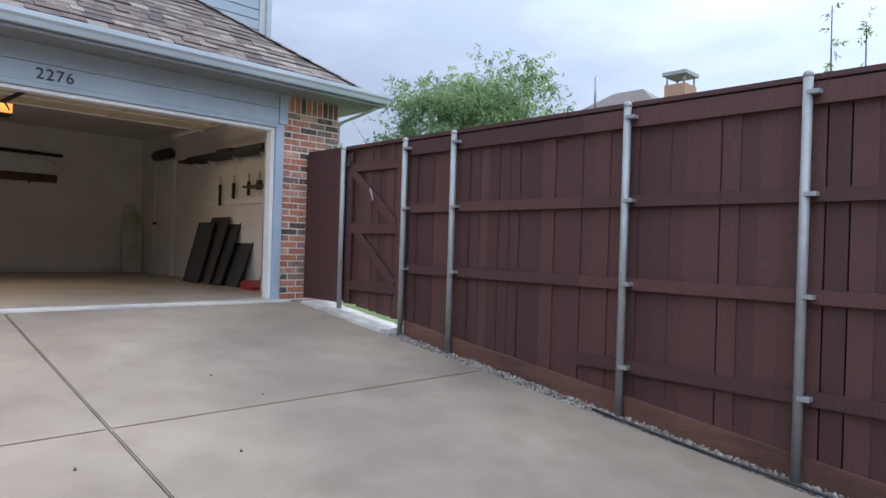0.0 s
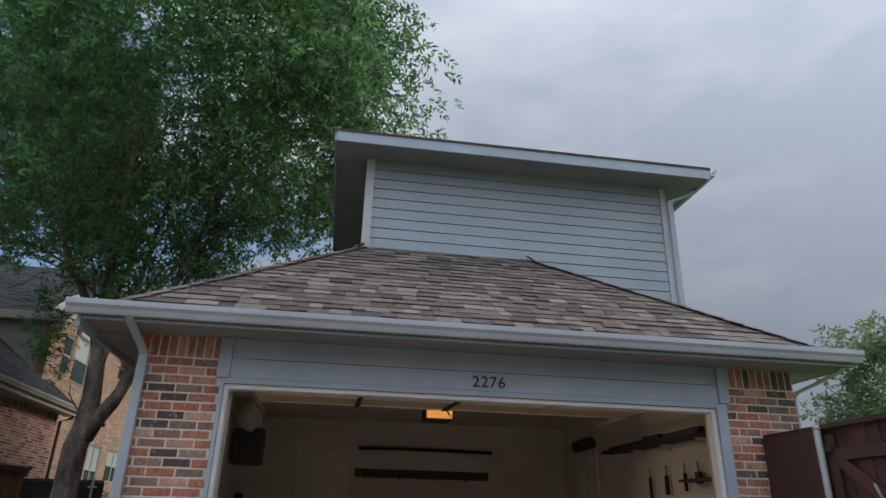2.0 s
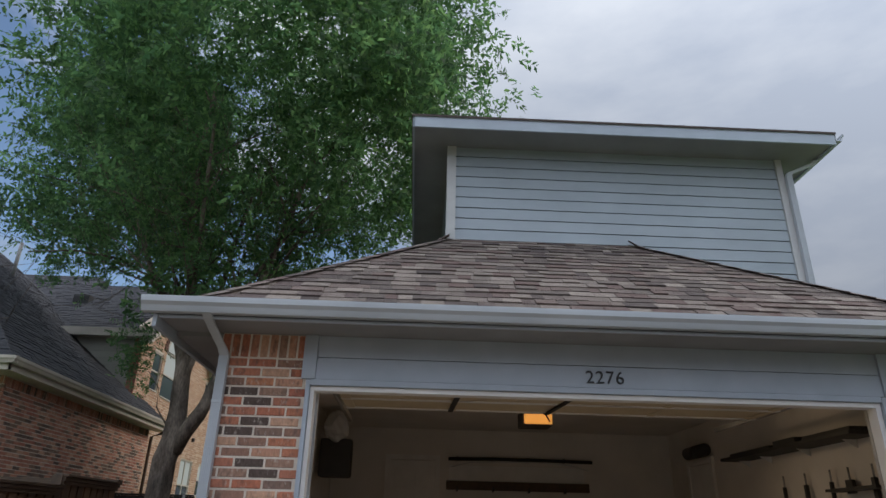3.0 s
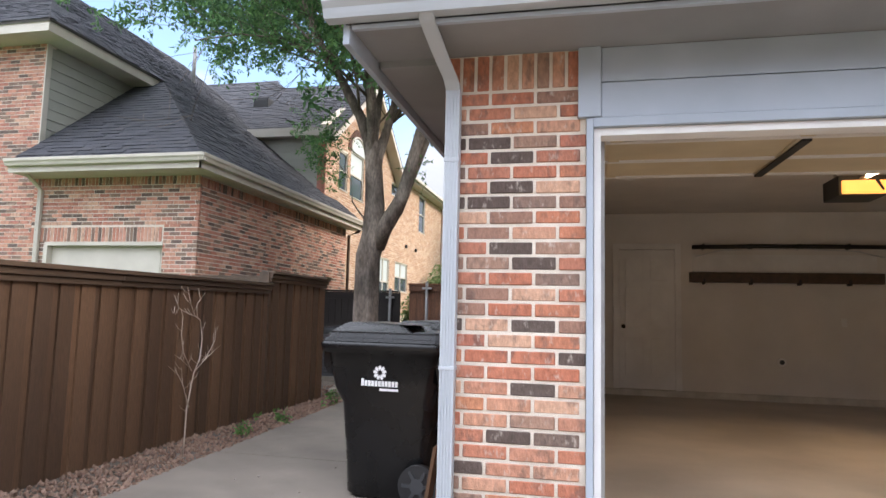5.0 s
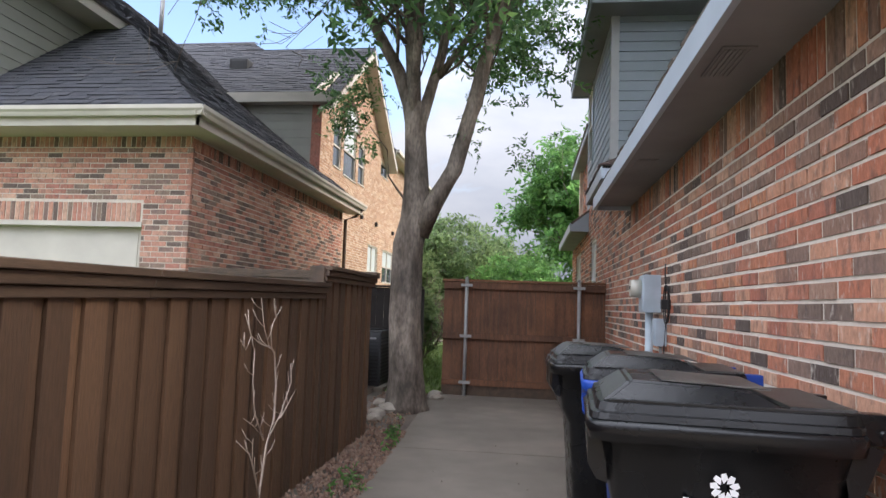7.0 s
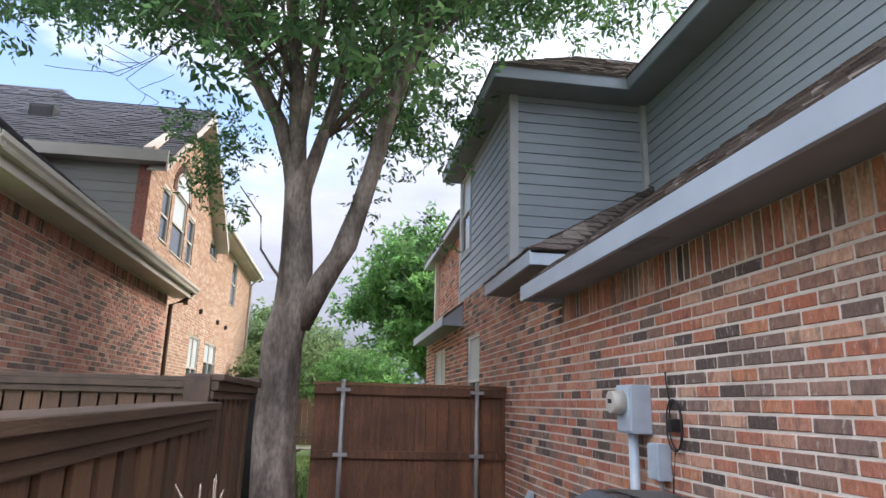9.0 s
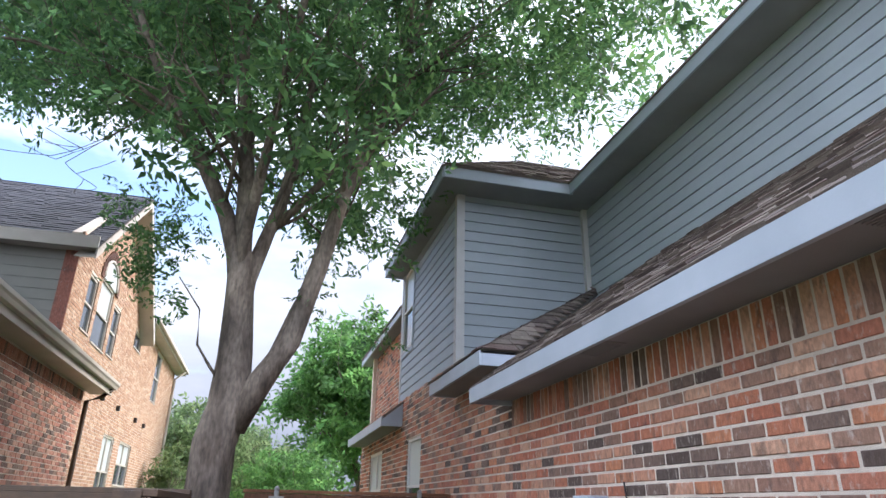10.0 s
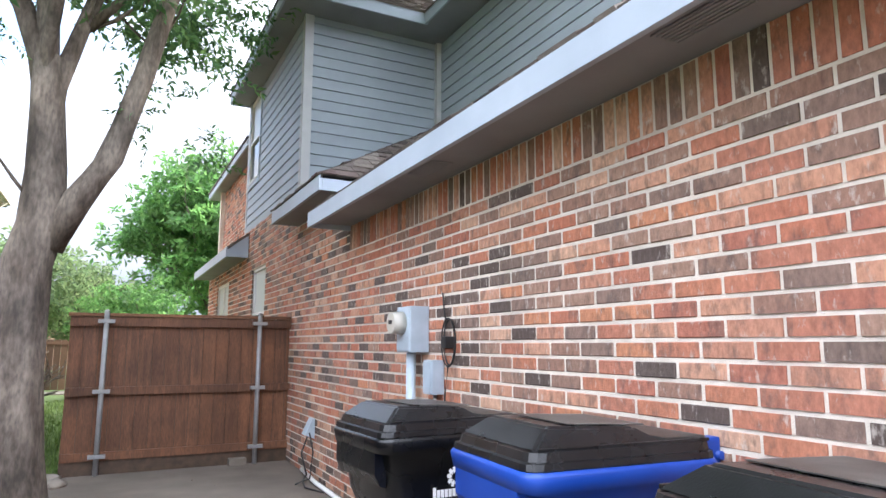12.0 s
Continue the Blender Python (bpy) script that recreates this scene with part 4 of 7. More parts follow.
FRAILS = (-0.175, 0.46, 1.10, 1.735)          # the rails run level while the drive falls
fence_r = thing("wooden_fence", "tall dark-red stained board fence with steel posts", "fence")
rr = random.Random(11)
y = -0.03
while y > -8.6:
    w = rr.uniform(0.13, 0.15)
    z0 = gz(y) + (0.10 if y > -2.0 else 0.11)
    off = rr.choice((0.0, 0.006, 0.012))
    part("board", box(FX + off, FX + off + 0.018, y - w, y - 0.001, z0 + rr.uniform(-0.01, 0.01), ftop(y) - 0.01), M_REDWOOD, fence_r)
    y -= w * 0.93
for a, b in ((-0.03, -0.83), (-2.0, -8.6)):
    n = max(1, int((a - b) / 2))
    for i in range(n):
        y0, y1 = a + (b - a) * i / n, a + (b - a) * (i + 1) / n
        ym = (y0 + y1) / 2
        for k, z in enumerate(FRAILS):
            if a == -0.03 or z < gz(ym) - 0.05 + 0.28:
                continue
            bm = bmesh.new()
            z0 = z1 = z
            hh = 0.045 if k < 3 else 0.07
            v = [bm.verts.new(p) for p in ((FX - 0.038, y0 - 0.002, z0 - hh), (FX - 0.001, y0 - 0.002, z0 - hh), (FX - 0.001, y1, z1 - hh), (FX - 0.038, y1, z1 - hh),
                                           (FX - 0.038, y0 - 0.002, z0 + hh), (FX - 0.001, y0 - 0.002, z0 + hh), (FX - 0.001, y1, z1 + hh), (FX - 0.038, y1, z1 + hh))]
            for f in BOXF:
                bm.faces.new([v[q] for q in f])
            part("rail", bm, M_REDWOOD, fence_r)
        bm = bmesh.new()
        z0, z1 = gz(y0), gz(y1)
        v = [bm.verts.new(p) for p in ((FX - 0.03, y0, z0 - 0.05), (FX + 0.012, y0, z0 - 0.05), (FX + 0.012, y1, z1 - 0.05), (FX - 0.03, y1, z1 - 0.05),
                                       (FX - 0.03, y0, z0 + 0.13), (FX + 0.012, y0, z0 + 0.13), (FX + 0.012, y1, z1 + 0.13), (FX - 0.03, y1, z1 + 0.13))]
        if a != -0.03:
            for f in BOXF:
                bm.faces.new([v[q] for q in f])
            part("kick_board", bm, M_KICK, fence_r, "bare reddish kick board")
        else:
            bm.free()
bm = bmesh.new()
v = [bm.verts.new(p) for p in ((FX - 0.045, -0.03, ftop(0) - 0.005), (FX + 0.06, -0.03, ftop(0) - 0.005), (FX + 0.06, -8.6, ftop(-8.6) - 0.005), (FX - 0.045, -8.6, ftop(-8.6) - 0.005),
                               (FX - 0.045, -0.03, ftop(0) + 0.03), (FX + 0.06, -0.03, ftop(0) + 0.03), (FX + 0.06, -8.6, ftop(-8.6) + 0.03), (FX - 0.045, -8.6, ftop(-8.6) + 0.03))]
for f in BOXF:
    bm.faces.new([v[q] for q in f])
part("cap_rail", bm, M_REDWOOD, fence_r, "flat dark-red cap rail")
part("end_panel", box(FX - 0.06, FX - 0.001, -0.80, -0.03, gz(-0.4) + 0.05, ftop(0) - 0.01), M_REDWOOD, fence_r, "plain dark-red filler panel")

gate = thing("wooden_gate", "dark-red board gate with diagonal braces, closed", "gate")
part("gate_board_frame", box(FX - 0.03, FX - 0.001, -0.98, -0.88, 0.0, ftop(-1) - 0.06, 0.003), M_REDWOOD, gate, "worn upright stile")
part("gate_board_frame", box(FX - 0.03, FX - 0.001, -1.93, -1.83, -0.05, ftop(-1) - 0.06, 0.003), M_REDWOOD, gate)
for z in (0.22, 0.88, 1.60):
    part("gate_rail", box(FX - 0.034, FX - 0.001, -1.83, -0.98, z - 0.05, z + 0.05, 0.003), M_REDWOOD, gate)
for z0, z1 in ((0.92, 0.27), (1.55, 0.93)):
    a, b = Vector((FX - 0.02, -1.0, z0)), Vector((FX - 0.02, -1.8, z1))
    d = b - a
    m = Matrix.Translation((a + b) / 2) @ Matrix.Rotation(math.atan2(d.z, -d.y) * -1, 4, 'X')
    part("brace", box(-0.012, 0.012, -d.length / 2, d.length / 2, -0.05, 0.05, 0.002, m), M_REDWOOD, gate, "diagonal brace")
part("latch", box(FX - 0.06, FX - 0.03, -0.96, -0.86, 1.62, 1.68, 0.006), M_DARK, gate, "black gate latch")
part("handle", cyl(0.012, 0.012, (FX - 0.045, -1.42, 1.20), (FX - 0.045, -1.36, 1.34), 8), M_GALV, gate, "thin metal pull")


def steel_post(x, y, z0, z1, rails, axis="y", r=0.03, away=0.04):
    t = thing("fence_post", "round galvanised steel fence post with bracket clips", "post", "steel fence posts")
    t.location = (x, y, z0)
    part("tube", cyl(r, r, (0, 0, -0.12), (0, 0, z1 - z0), 16), M_GALV, t)
    bm = bmesh.new()
    bmesh.ops.create_uvsphere(bm, u_segments=14, v_segments=8, radius=r * 1.12, matrix=Matrix.Translation((0, 0, z1 - z0)))
    for f in bm.faces:
        f.smooth = True
    part("cap", bm, M_GALV, t, "domed cap")
    for z in rails:
        zz = z - z0
        if axis == "y":
            part("clip", box(-r - 0.004, r + 0.005, -0.075, 0.0, zz - 0.014, zz + 0.014, 0.003), M_GALV, t, "bright rail clip")
        else:
            part("clip", box(-0.085, 0.085, -r - 0.004, r + 0.005, zz - 0.02, zz + 0.02, 0.003), M_GALV, t, "bright rail clip")
    return t


for y, up in ((-0.85, 0.0), (-1.99, -0.01), (-2.73, -0.01), (-4.63, 0.0), (-5.89, 0.02), (-7.75, 0.02)):
    rails = [z for z in FRAILS if z > gz(y) + 0.2] if y < -1.5 else []
    steel_post(FX - 0.072, y, gz(y) - 0.02, ftop(y) + up, rails)

# pale ledge under the gate and gravel along the fence
bm = bmesh.new()
bmesh.ops.create_grid(bm, x_segments=8, y_segments=14, size=0.5, matrix=Matrix.Diagonal((0.36, 1.55, 1, 1)))
for v in bm.verts:
    e = 0.035 if abs(v.co.x) > 0.17 else 0.0
    v.co.x += 6.12 + (noise.noise(v.co * 9) * 0.03 if v.co.x < -0.15 else 0)
    v.co.y += -1.12
    v.co.z = gz(v.co.y) + 0.035 + 0.02 * noise.noise(Vector((v.co.x * 7, v.co.y * 7, 0)))
ext = bmesh.ops.extrude_face_region(bm, geom=bm.faces[:])
for v in ext["geom"]:
    if isinstance(v, bmesh.types.BMVert):
        v.co.z -= 0.12
tagged(part("concrete_ledge", bm, M_PALE, None, "broken pale concrete ledge under the gate"), "", "ledge")


def pebbles(name, n, xr, yr, zf, size, material, label, seed):
    """Loose stones, strewn."""
    r = random.Random(seed)
    vs, fs = [], []
    base = [(1, 0, 0), (-1, 0, 0), (0, 1, 0), (0, -1, 0), (0, 0, 1), (0, 0, -1)]
    tri = ((0, 2, 4), (2, 1, 4), (1, 3, 4), (3, 0, 4), (2, 0, 5), (1, 2, 5), (3, 1, 5), (0, 3, 5))
    for _ in range(n):
        y = r.uniform(*yr)
        x = r.uniform(*xr(y))
        s = size * r.uniform(0.5, 1.5)
        rot = Euler((r.random() * 6, r.random() * 6, r.random() * 6)).to_matrix()
        k = len(vs)
        c = Vector((x, y, zf(y) + s * r.uniform(0.1, 0.7)))
        for b in base:
            p = rot @ Vector((b[0] * s * r.uniform(0.7, 1.3), b[1] * s * r.uniform(0.6, 1.1), b[2] * s * r.uniform(0.4, 0.8)))
            vs.append(c + p)
        fs += [tuple(k + i for i in t) for t in tri]
    return from_arrays(name, vs, fs, material, None, label, "stuff", "gravel")


bed = sheet([5.975, 6.18, 6.5], [-8.2, -6, -4, -2, -0.24], 0.03)
structure("gravel_bed", bed, M_SOIL, "dark soil strip along the fence", "soil")
pebbles("gravel", 3800, lambda y: (5.93, 6.24), (-8.1, -1.9), lambda y: gz(y) - 0.03, 0.014, M_GRAVEL, "grey and white gravel strip at the fence foot", 21)
hose = tube([(5.99, -8.0 + 0.25 * i, gz(-8.0 + 0.25 * i) + 0.012 + 0.004 * math.sin(i)) for i in range(15)], 0.011, 8)
tagged(part("garden_hose", hose, M_DARK, None, "thin black irrigation hose beside the gravel"), "", "hose")

# ---- garage contents ----
gd = thing("garage_door", "raised cream sectional garage door under the ceiling", "garage door")
for i in range(3):
    y0 = 0.42 + i * 0.55
    part("panel", box(0.88, 5.65, y0, y0 + 0.54, 2.30, 2.34, 0.006), M_DOORPANEL, gd)
    part("rib", box(0.88, 5.65, y0 + 0.52, y0 + 0.565, 2.285, 2.301), M_WHITE, gd)
for x in (0.95, 2.1, 3.25, 4.4, 5.55):
    part("stile", box(x - 0.04, x + 0.04, 0.42, 2.07, 2.288, 2.299), M_DOORPANEL, gd)
for x0, x1 in ((2.05, 2.085), (3.16, 3.25)):
    part("strap", prism([(x0, 2.05), (x0 + 0.055, 2.05), (x1 + 0.055, 0.98), (x1, 0.98)], "z", 2.270, 2.284), M_DARK, gd, "dark strap across the panels")
part("bottom_seal", box(0.88, 5.65, 0.385, 0.42, 2.285, 2.345), M_DARK, gd, "black rubber seal")
for x in (0.83, 5.68):
    part("track", box(x - 0.02, x + 0.02, 0.3, 3.2, 2.30, 2.35), M_GALV, gd, "steel track")
    part("track", box(x - 0.02, x + 0.02, 0.13, 0.17, 0.05, 2.2), M_GALV, gd, "steel track")
for x in (1.45, 5.1):
    part("hanger", cyl(0.012, 0.012, (x, 2.0, 2.34), (x, 2.0, 2.75), 8), M_GALV, gd, "track hanger")

opener = thing("door_opener", "ceiling garage-door opener with a glowing amber lamp", "door opener")
part("case", box(3.13, 3.55, 3.42, 3.85, 2.36, 2.56, 0.02), M_GREYBOX, opener)
part("lens", box(3.15, 3.53, 3.36, 3.418, 2.37, 2.50, 0.02), M_LAMP, opener, "glowing amber lens")
part("release_lever", prism([(3.42, 2.50), (3.45, 2.50), (3.50, 2.40), (3.485, 2.395)], "y", 3.345, 3.358), M_DARK, opener, "dark release lever")
part("chain_rail", box(3.31, 3.35, 0.5, 3.42, 2.50, 2.53), M_GALV, opener, "steel chain rail")
for x in (3.17, 3.51):
    part("strap", box(x - 0.012, x + 0.012, 3.6, 3.62, 2.56, 2.75), M_GALV, opener)
bulb = new("opener_lamp", bpy.data.lights.new("opener_lamp", "AREA"))
bulb.data.energy, bulb.data.color, bulb.data.size = 23.0, (1.0, 0.72, 0.42), 0.35
bulb.matrix_world = look((3.34, 3.33, 2.42), (3.34, 0.5, 0.4))

idoor = thing("door_1", "white panelled interior door, closed", "door", kind="structure")
part("door_leaf", box(1.25, 2.06, 6.86, 6.898, 0.10, 2.18, 0.004), M_WHITE, idoor)
for x0, x1 in ((1.34, 1.60), (1.71, 1.97)):
    for z0, z1 in ((0.28, 0.85), (1.0, 1.62), (1.72, 2.06)):
        part("door_panel", box(x0, x1, 6.85, 6.862, z0, z1, 0.008), M_WHITE, idoor)
part("casing", box(1.16, 1.248, 6.84, 6.898, 0.09, 2.28, 0.005), M_WHITE, idoor, "white casing")
part("casing", box(2.062, 2.15, 6.84, 6.898, 0.09, 2.28, 0.005), M_WHITE, idoor)
part("casing", box(1.248, 2.062, 6.84, 6.898, 2.19, 2.28, 0.005), M_WHITE, idoor)
bm = bmesh.new()
bmesh.ops.create_uvsphere(bm, u_segments=12, v_segments=8, radius=0.032, matrix=Matrix.Translation((1.31, 6.80, 1.02)))
part("knob", cyl(0.012, 0.012, (1.31, 6.80, 1.02), (1.31, 6.86, 1.02), 8, bm), M_BRASS, idoor, "dark round knob")
sdoor = thing("door_2", "white side door of the garage with a paper notice", "door", kind="structure")
part("door_leaf", box(6.405, 6.438, 5.15, 5.98, 0.05, 2.1, 0.004), M_WHITE, sdoor)
part("casing", box(6.39, 6.438, 5.06, 5.148, 0.0, 2.2, 0.005), M_WHITE, sdoor)
part("casing", box(6.39, 6.438, 5.982, 6.07, 0.0, 2.2, 0.005), M_WHITE, sdoor)
part("casing", box(6.39, 6.438, 5.148, 5.982, 2.112, 2.2, 0.005), M_WHITE, sdoor)
part("notice", box(6.398, 6.404, 5.2, 5.32, 0.32, 0.62), M_STICKER, sdoor, "pale paper strip")
part("knob", cyl(0.03, 0.025, (6.34, 5.92, 1.0), (6.404, 5.92, 1.0), 10), M_BRASS, sdoor, "dark round knob")

for z, x1 in ((2.22, 4.93), (1.70, 4.86)):
    t = thing("wall_rack" if z > 2 else "wall_shelf", "long dark roof-rack bar on wall hooks" if z > 2 else "long dark-brown wall board with hooks", "rack" if z > 2 else "shelf")
    if z > 2:
        part("bar", tube([(2.3, 6.78, z), (3.2, 6.76, z + 0.012), (4.1, 6.76, z + 0.008), (x1, 6.78, z)], 0.032, 10), M_DARK, t)
        part("cord", tube([(2.35, 6.76, z - 0.14), (2.7, 6.76, z - 0.05), (3.2, 6.75, z - 0.035), (3.9, 6.75, z - 0.03), (4.5, 6.76, z - 0.06), (4.85, 6.76, z - 0.15)], 0.008, 6), M_CLEAR, t, "pale drooping cord")
    else:
        part("plank", box(2.27, x1, 6.80, 6.898, z, z + 0.15, 0.008), M_BROWNCAP, t)
        part("panel", box(2.32, 4.8, 6.89, 6.898, z + 0.15, z + 0.42), M_WHITE, t, "pale backing")
    for x in (2.45, 3.1, 3.75, 4.4):
        part("bracket", box(x, x + 0.025, 6.75, 6.898, z - 0.03, z + 0.05, 0.004), M_DARK, t)

for x, z, lab in ((3.52, 0.56, "round dark vent plate on the wall"), (0.86, 1.5, "small white wall switch plate"), (4.35, 1.15, "small white outlet plate")):
    t = thing("wall_plate", lab, "wall plate")
    part("plate", cyl(0.065, 0.06, (x, 6.898, z), (x, 6.885, z), 18) if z < 1 else box(x - 0.035, x + 0.035, 6.888, 6.898, z - 0.06, z + 0.06, 0.003), M_WHITE, t)
    part("insert", cyl(0.035, 0.03, (x, 6.886, z), (x, 6.875, z), 14) if z < 1 else box(x - 0.01, x + 0.01, 6.88, 6.889, z - 0.02, z + 0.02), M_GREYBOX if z < 1 else M_WHITE, t)

cab = thing("wall_cabinet", "dark hanging garment bag on the garage wall", "garment bag")
part("bag", box(0.24, 0.72, 4.75, 5.1, 1.72, 2.28, 0.05), M_GREYBOX, cab)
part("hook", cyl(0.01, 0.01, (0.48, 4.9, 2.25), (0.48, 4.9, 2.62), 8), M_GALV, cab)
bagm = bmesh.new()
bmesh.ops.create_icosphere(bagm, subdivisions=3, radius=0.19, matrix=Matrix.Translation((0.47, 4.72, 2.42)))
for v in bagm.verts:
    v.co += v.normal * 0.05 * noise.noise(v.co * 9)
    v.co.z += 0.0 if v.co.z < 2.5 else (v.co.z - 2.5) * 0.9
part("plastic_bag", bagm, M_CLEAR, cab, "crumpled pale plastic bag")
pl = thing("long_pole", "dark long-handled pole leaning in the corner", "pole")
part("shaft", box(0.21, 0.30, 6.2, 6.3, 0.0, 1.25, 0.02, Matrix.Rotation(0.03, 4, 'Y')), M_DARK, pl)
part("head", box(0.20, 0.32, 6.15, 6.35, 1.2, 1.34, 0.03), M_DARK, pl)

outline = [(0.0, 0.0), (0.36, 0.0), (0.40, 0.5), (0.38, 1.1), (0.28, 1.38), (0.15, 1.42), (0.04, 1.25), (-0.02, 0.6)]
board = prism(outline, "y", -0.03, 0.03)
bmesh.ops.bevel(board, geom=board.edges[:], offset=0.012, segments=2, affect='EDGES')
bb = part("foam_board", board, M_BOARDGREEN, None, "green and white foam board leaning on the wall", "foam board")
bb.matrix_basis = pose(6.02, 6.62, 0.0, -9, 0, 0)

for i, (y0, w, h, dx) in enumerate(((3.62, 0.62, 1.02, 0.34), (3.36, 0.64, 1.12, 0.29), (3.1, 0.66, 1.20, 0.23), (2.75, 0.74, 1.22, 0.16))):
    t = thing("window_screen", "dark framed window screen leaning against the wall", "screen", "stacked window screens")
    t.matrix_basis = pose(6.42 - dx - 0.06, y0 - w / 2 - 0.1, 0.0, 0, 14 + 2 * i, 0)
    part("mesh", box(-0.004, 0.004, -w / 2, w / 2, 0.03, h - 0.03), M_GREYBOX, t)
    for a, b, c, d in ((-w / 2, -w / 2 + 0.03, 0, h), (w / 2 - 0.03, w / 2, 0, h), (-w / 2, w / 2, 0, 0.03), (-w / 2, w / 2, h - 0.03, h)):
        part("frame", box(-0.012, 0.012, a, b, c, d, 0.003), M_DARK if i != 1 else M_KICK, t)
sh = thing("garage_shelf", "long dark tool shelf on the garage wall", "shelf")
part("shelf", box(6.1, 6.438, 1.1, 4.1, 2.02, 2.06, 0.006), M_DARK, sh)
for y in (1.5, 2.4, 3.3, 3.9):
    part("bracket", prism([(6.28, 2.02), (6.438, 2.02), (6.438, 1.93)], "y", y, y + 0.02), M_WHITE, sh)
for y, w, h in ((1.15, 0.9, 0.05), (2.2, 0.5, 0.075), (2.8, 1.1, 0.045)):
    t = tagged(part("storage_box", box(6.15, 6.40, y, y + w, 2.062, 2.06 + h, 0.02), M_DARK, None, "dark box on the tool shelf"), "", "box")
rail = thing("tool_rail", "wall rail with hanging dark garden tools", "tool rail")
part("rail", box(6.41, 6.438, 1.0, 3.6, 1.28, 1.36, 0.005), M_WHITE, rail)
for y, l, w in ((1.25, 0.30, 0.06), (1.62, 0.14, 0.12), (2.0, 0.22, 0.03), (2.5, 0.25, 0.05), (3.0, 0.35, 0.03)):
    part("tool", box(6.36, 6.405, y, y + w, 1.62 - l, 1.62, 0.012), M_DARK, rail)
    part("tool_handle", cyl(0.011, 0.011, (6.385, y + w / 2, 1.6), (6.385, y + w / 2, 1.75), 8), M_GALV, rail)
part("shelf", box(6.22, 6.41, 1.05, 1.9, 1.50, 1.53, 0.004), M_DARK, rail)
roll = part("rolled_mat", cyl(0.10, 0.10, (6.31, 5.05, 2.30), (6.31, 5.75, 2.30), 18), M_GREYBOX, None, "dark rolled mat above the side door", "mat")
part("strap", cyl(0.104, 0.104, (6.31, 5.35, 2.30), (6.31, 5.40, 2.30), 18), M_DARK, roll)
red = thing("dust_pan", "red plastic dustpan with thin handle on the floor", "dustpan")
part("pan", prism([(1.25, 0.0), (1.6, 0.0), (1.62, 0.09), (1.5, 0.13), (1.25, 0.05)], "x", 6.1, 6.38), M_RED, red)
part("handle", cyl(0.012, 0.012, (6.3, 1.42, 0.1), (6.42, 1.3, 0.75), 8), M_GALV, red)


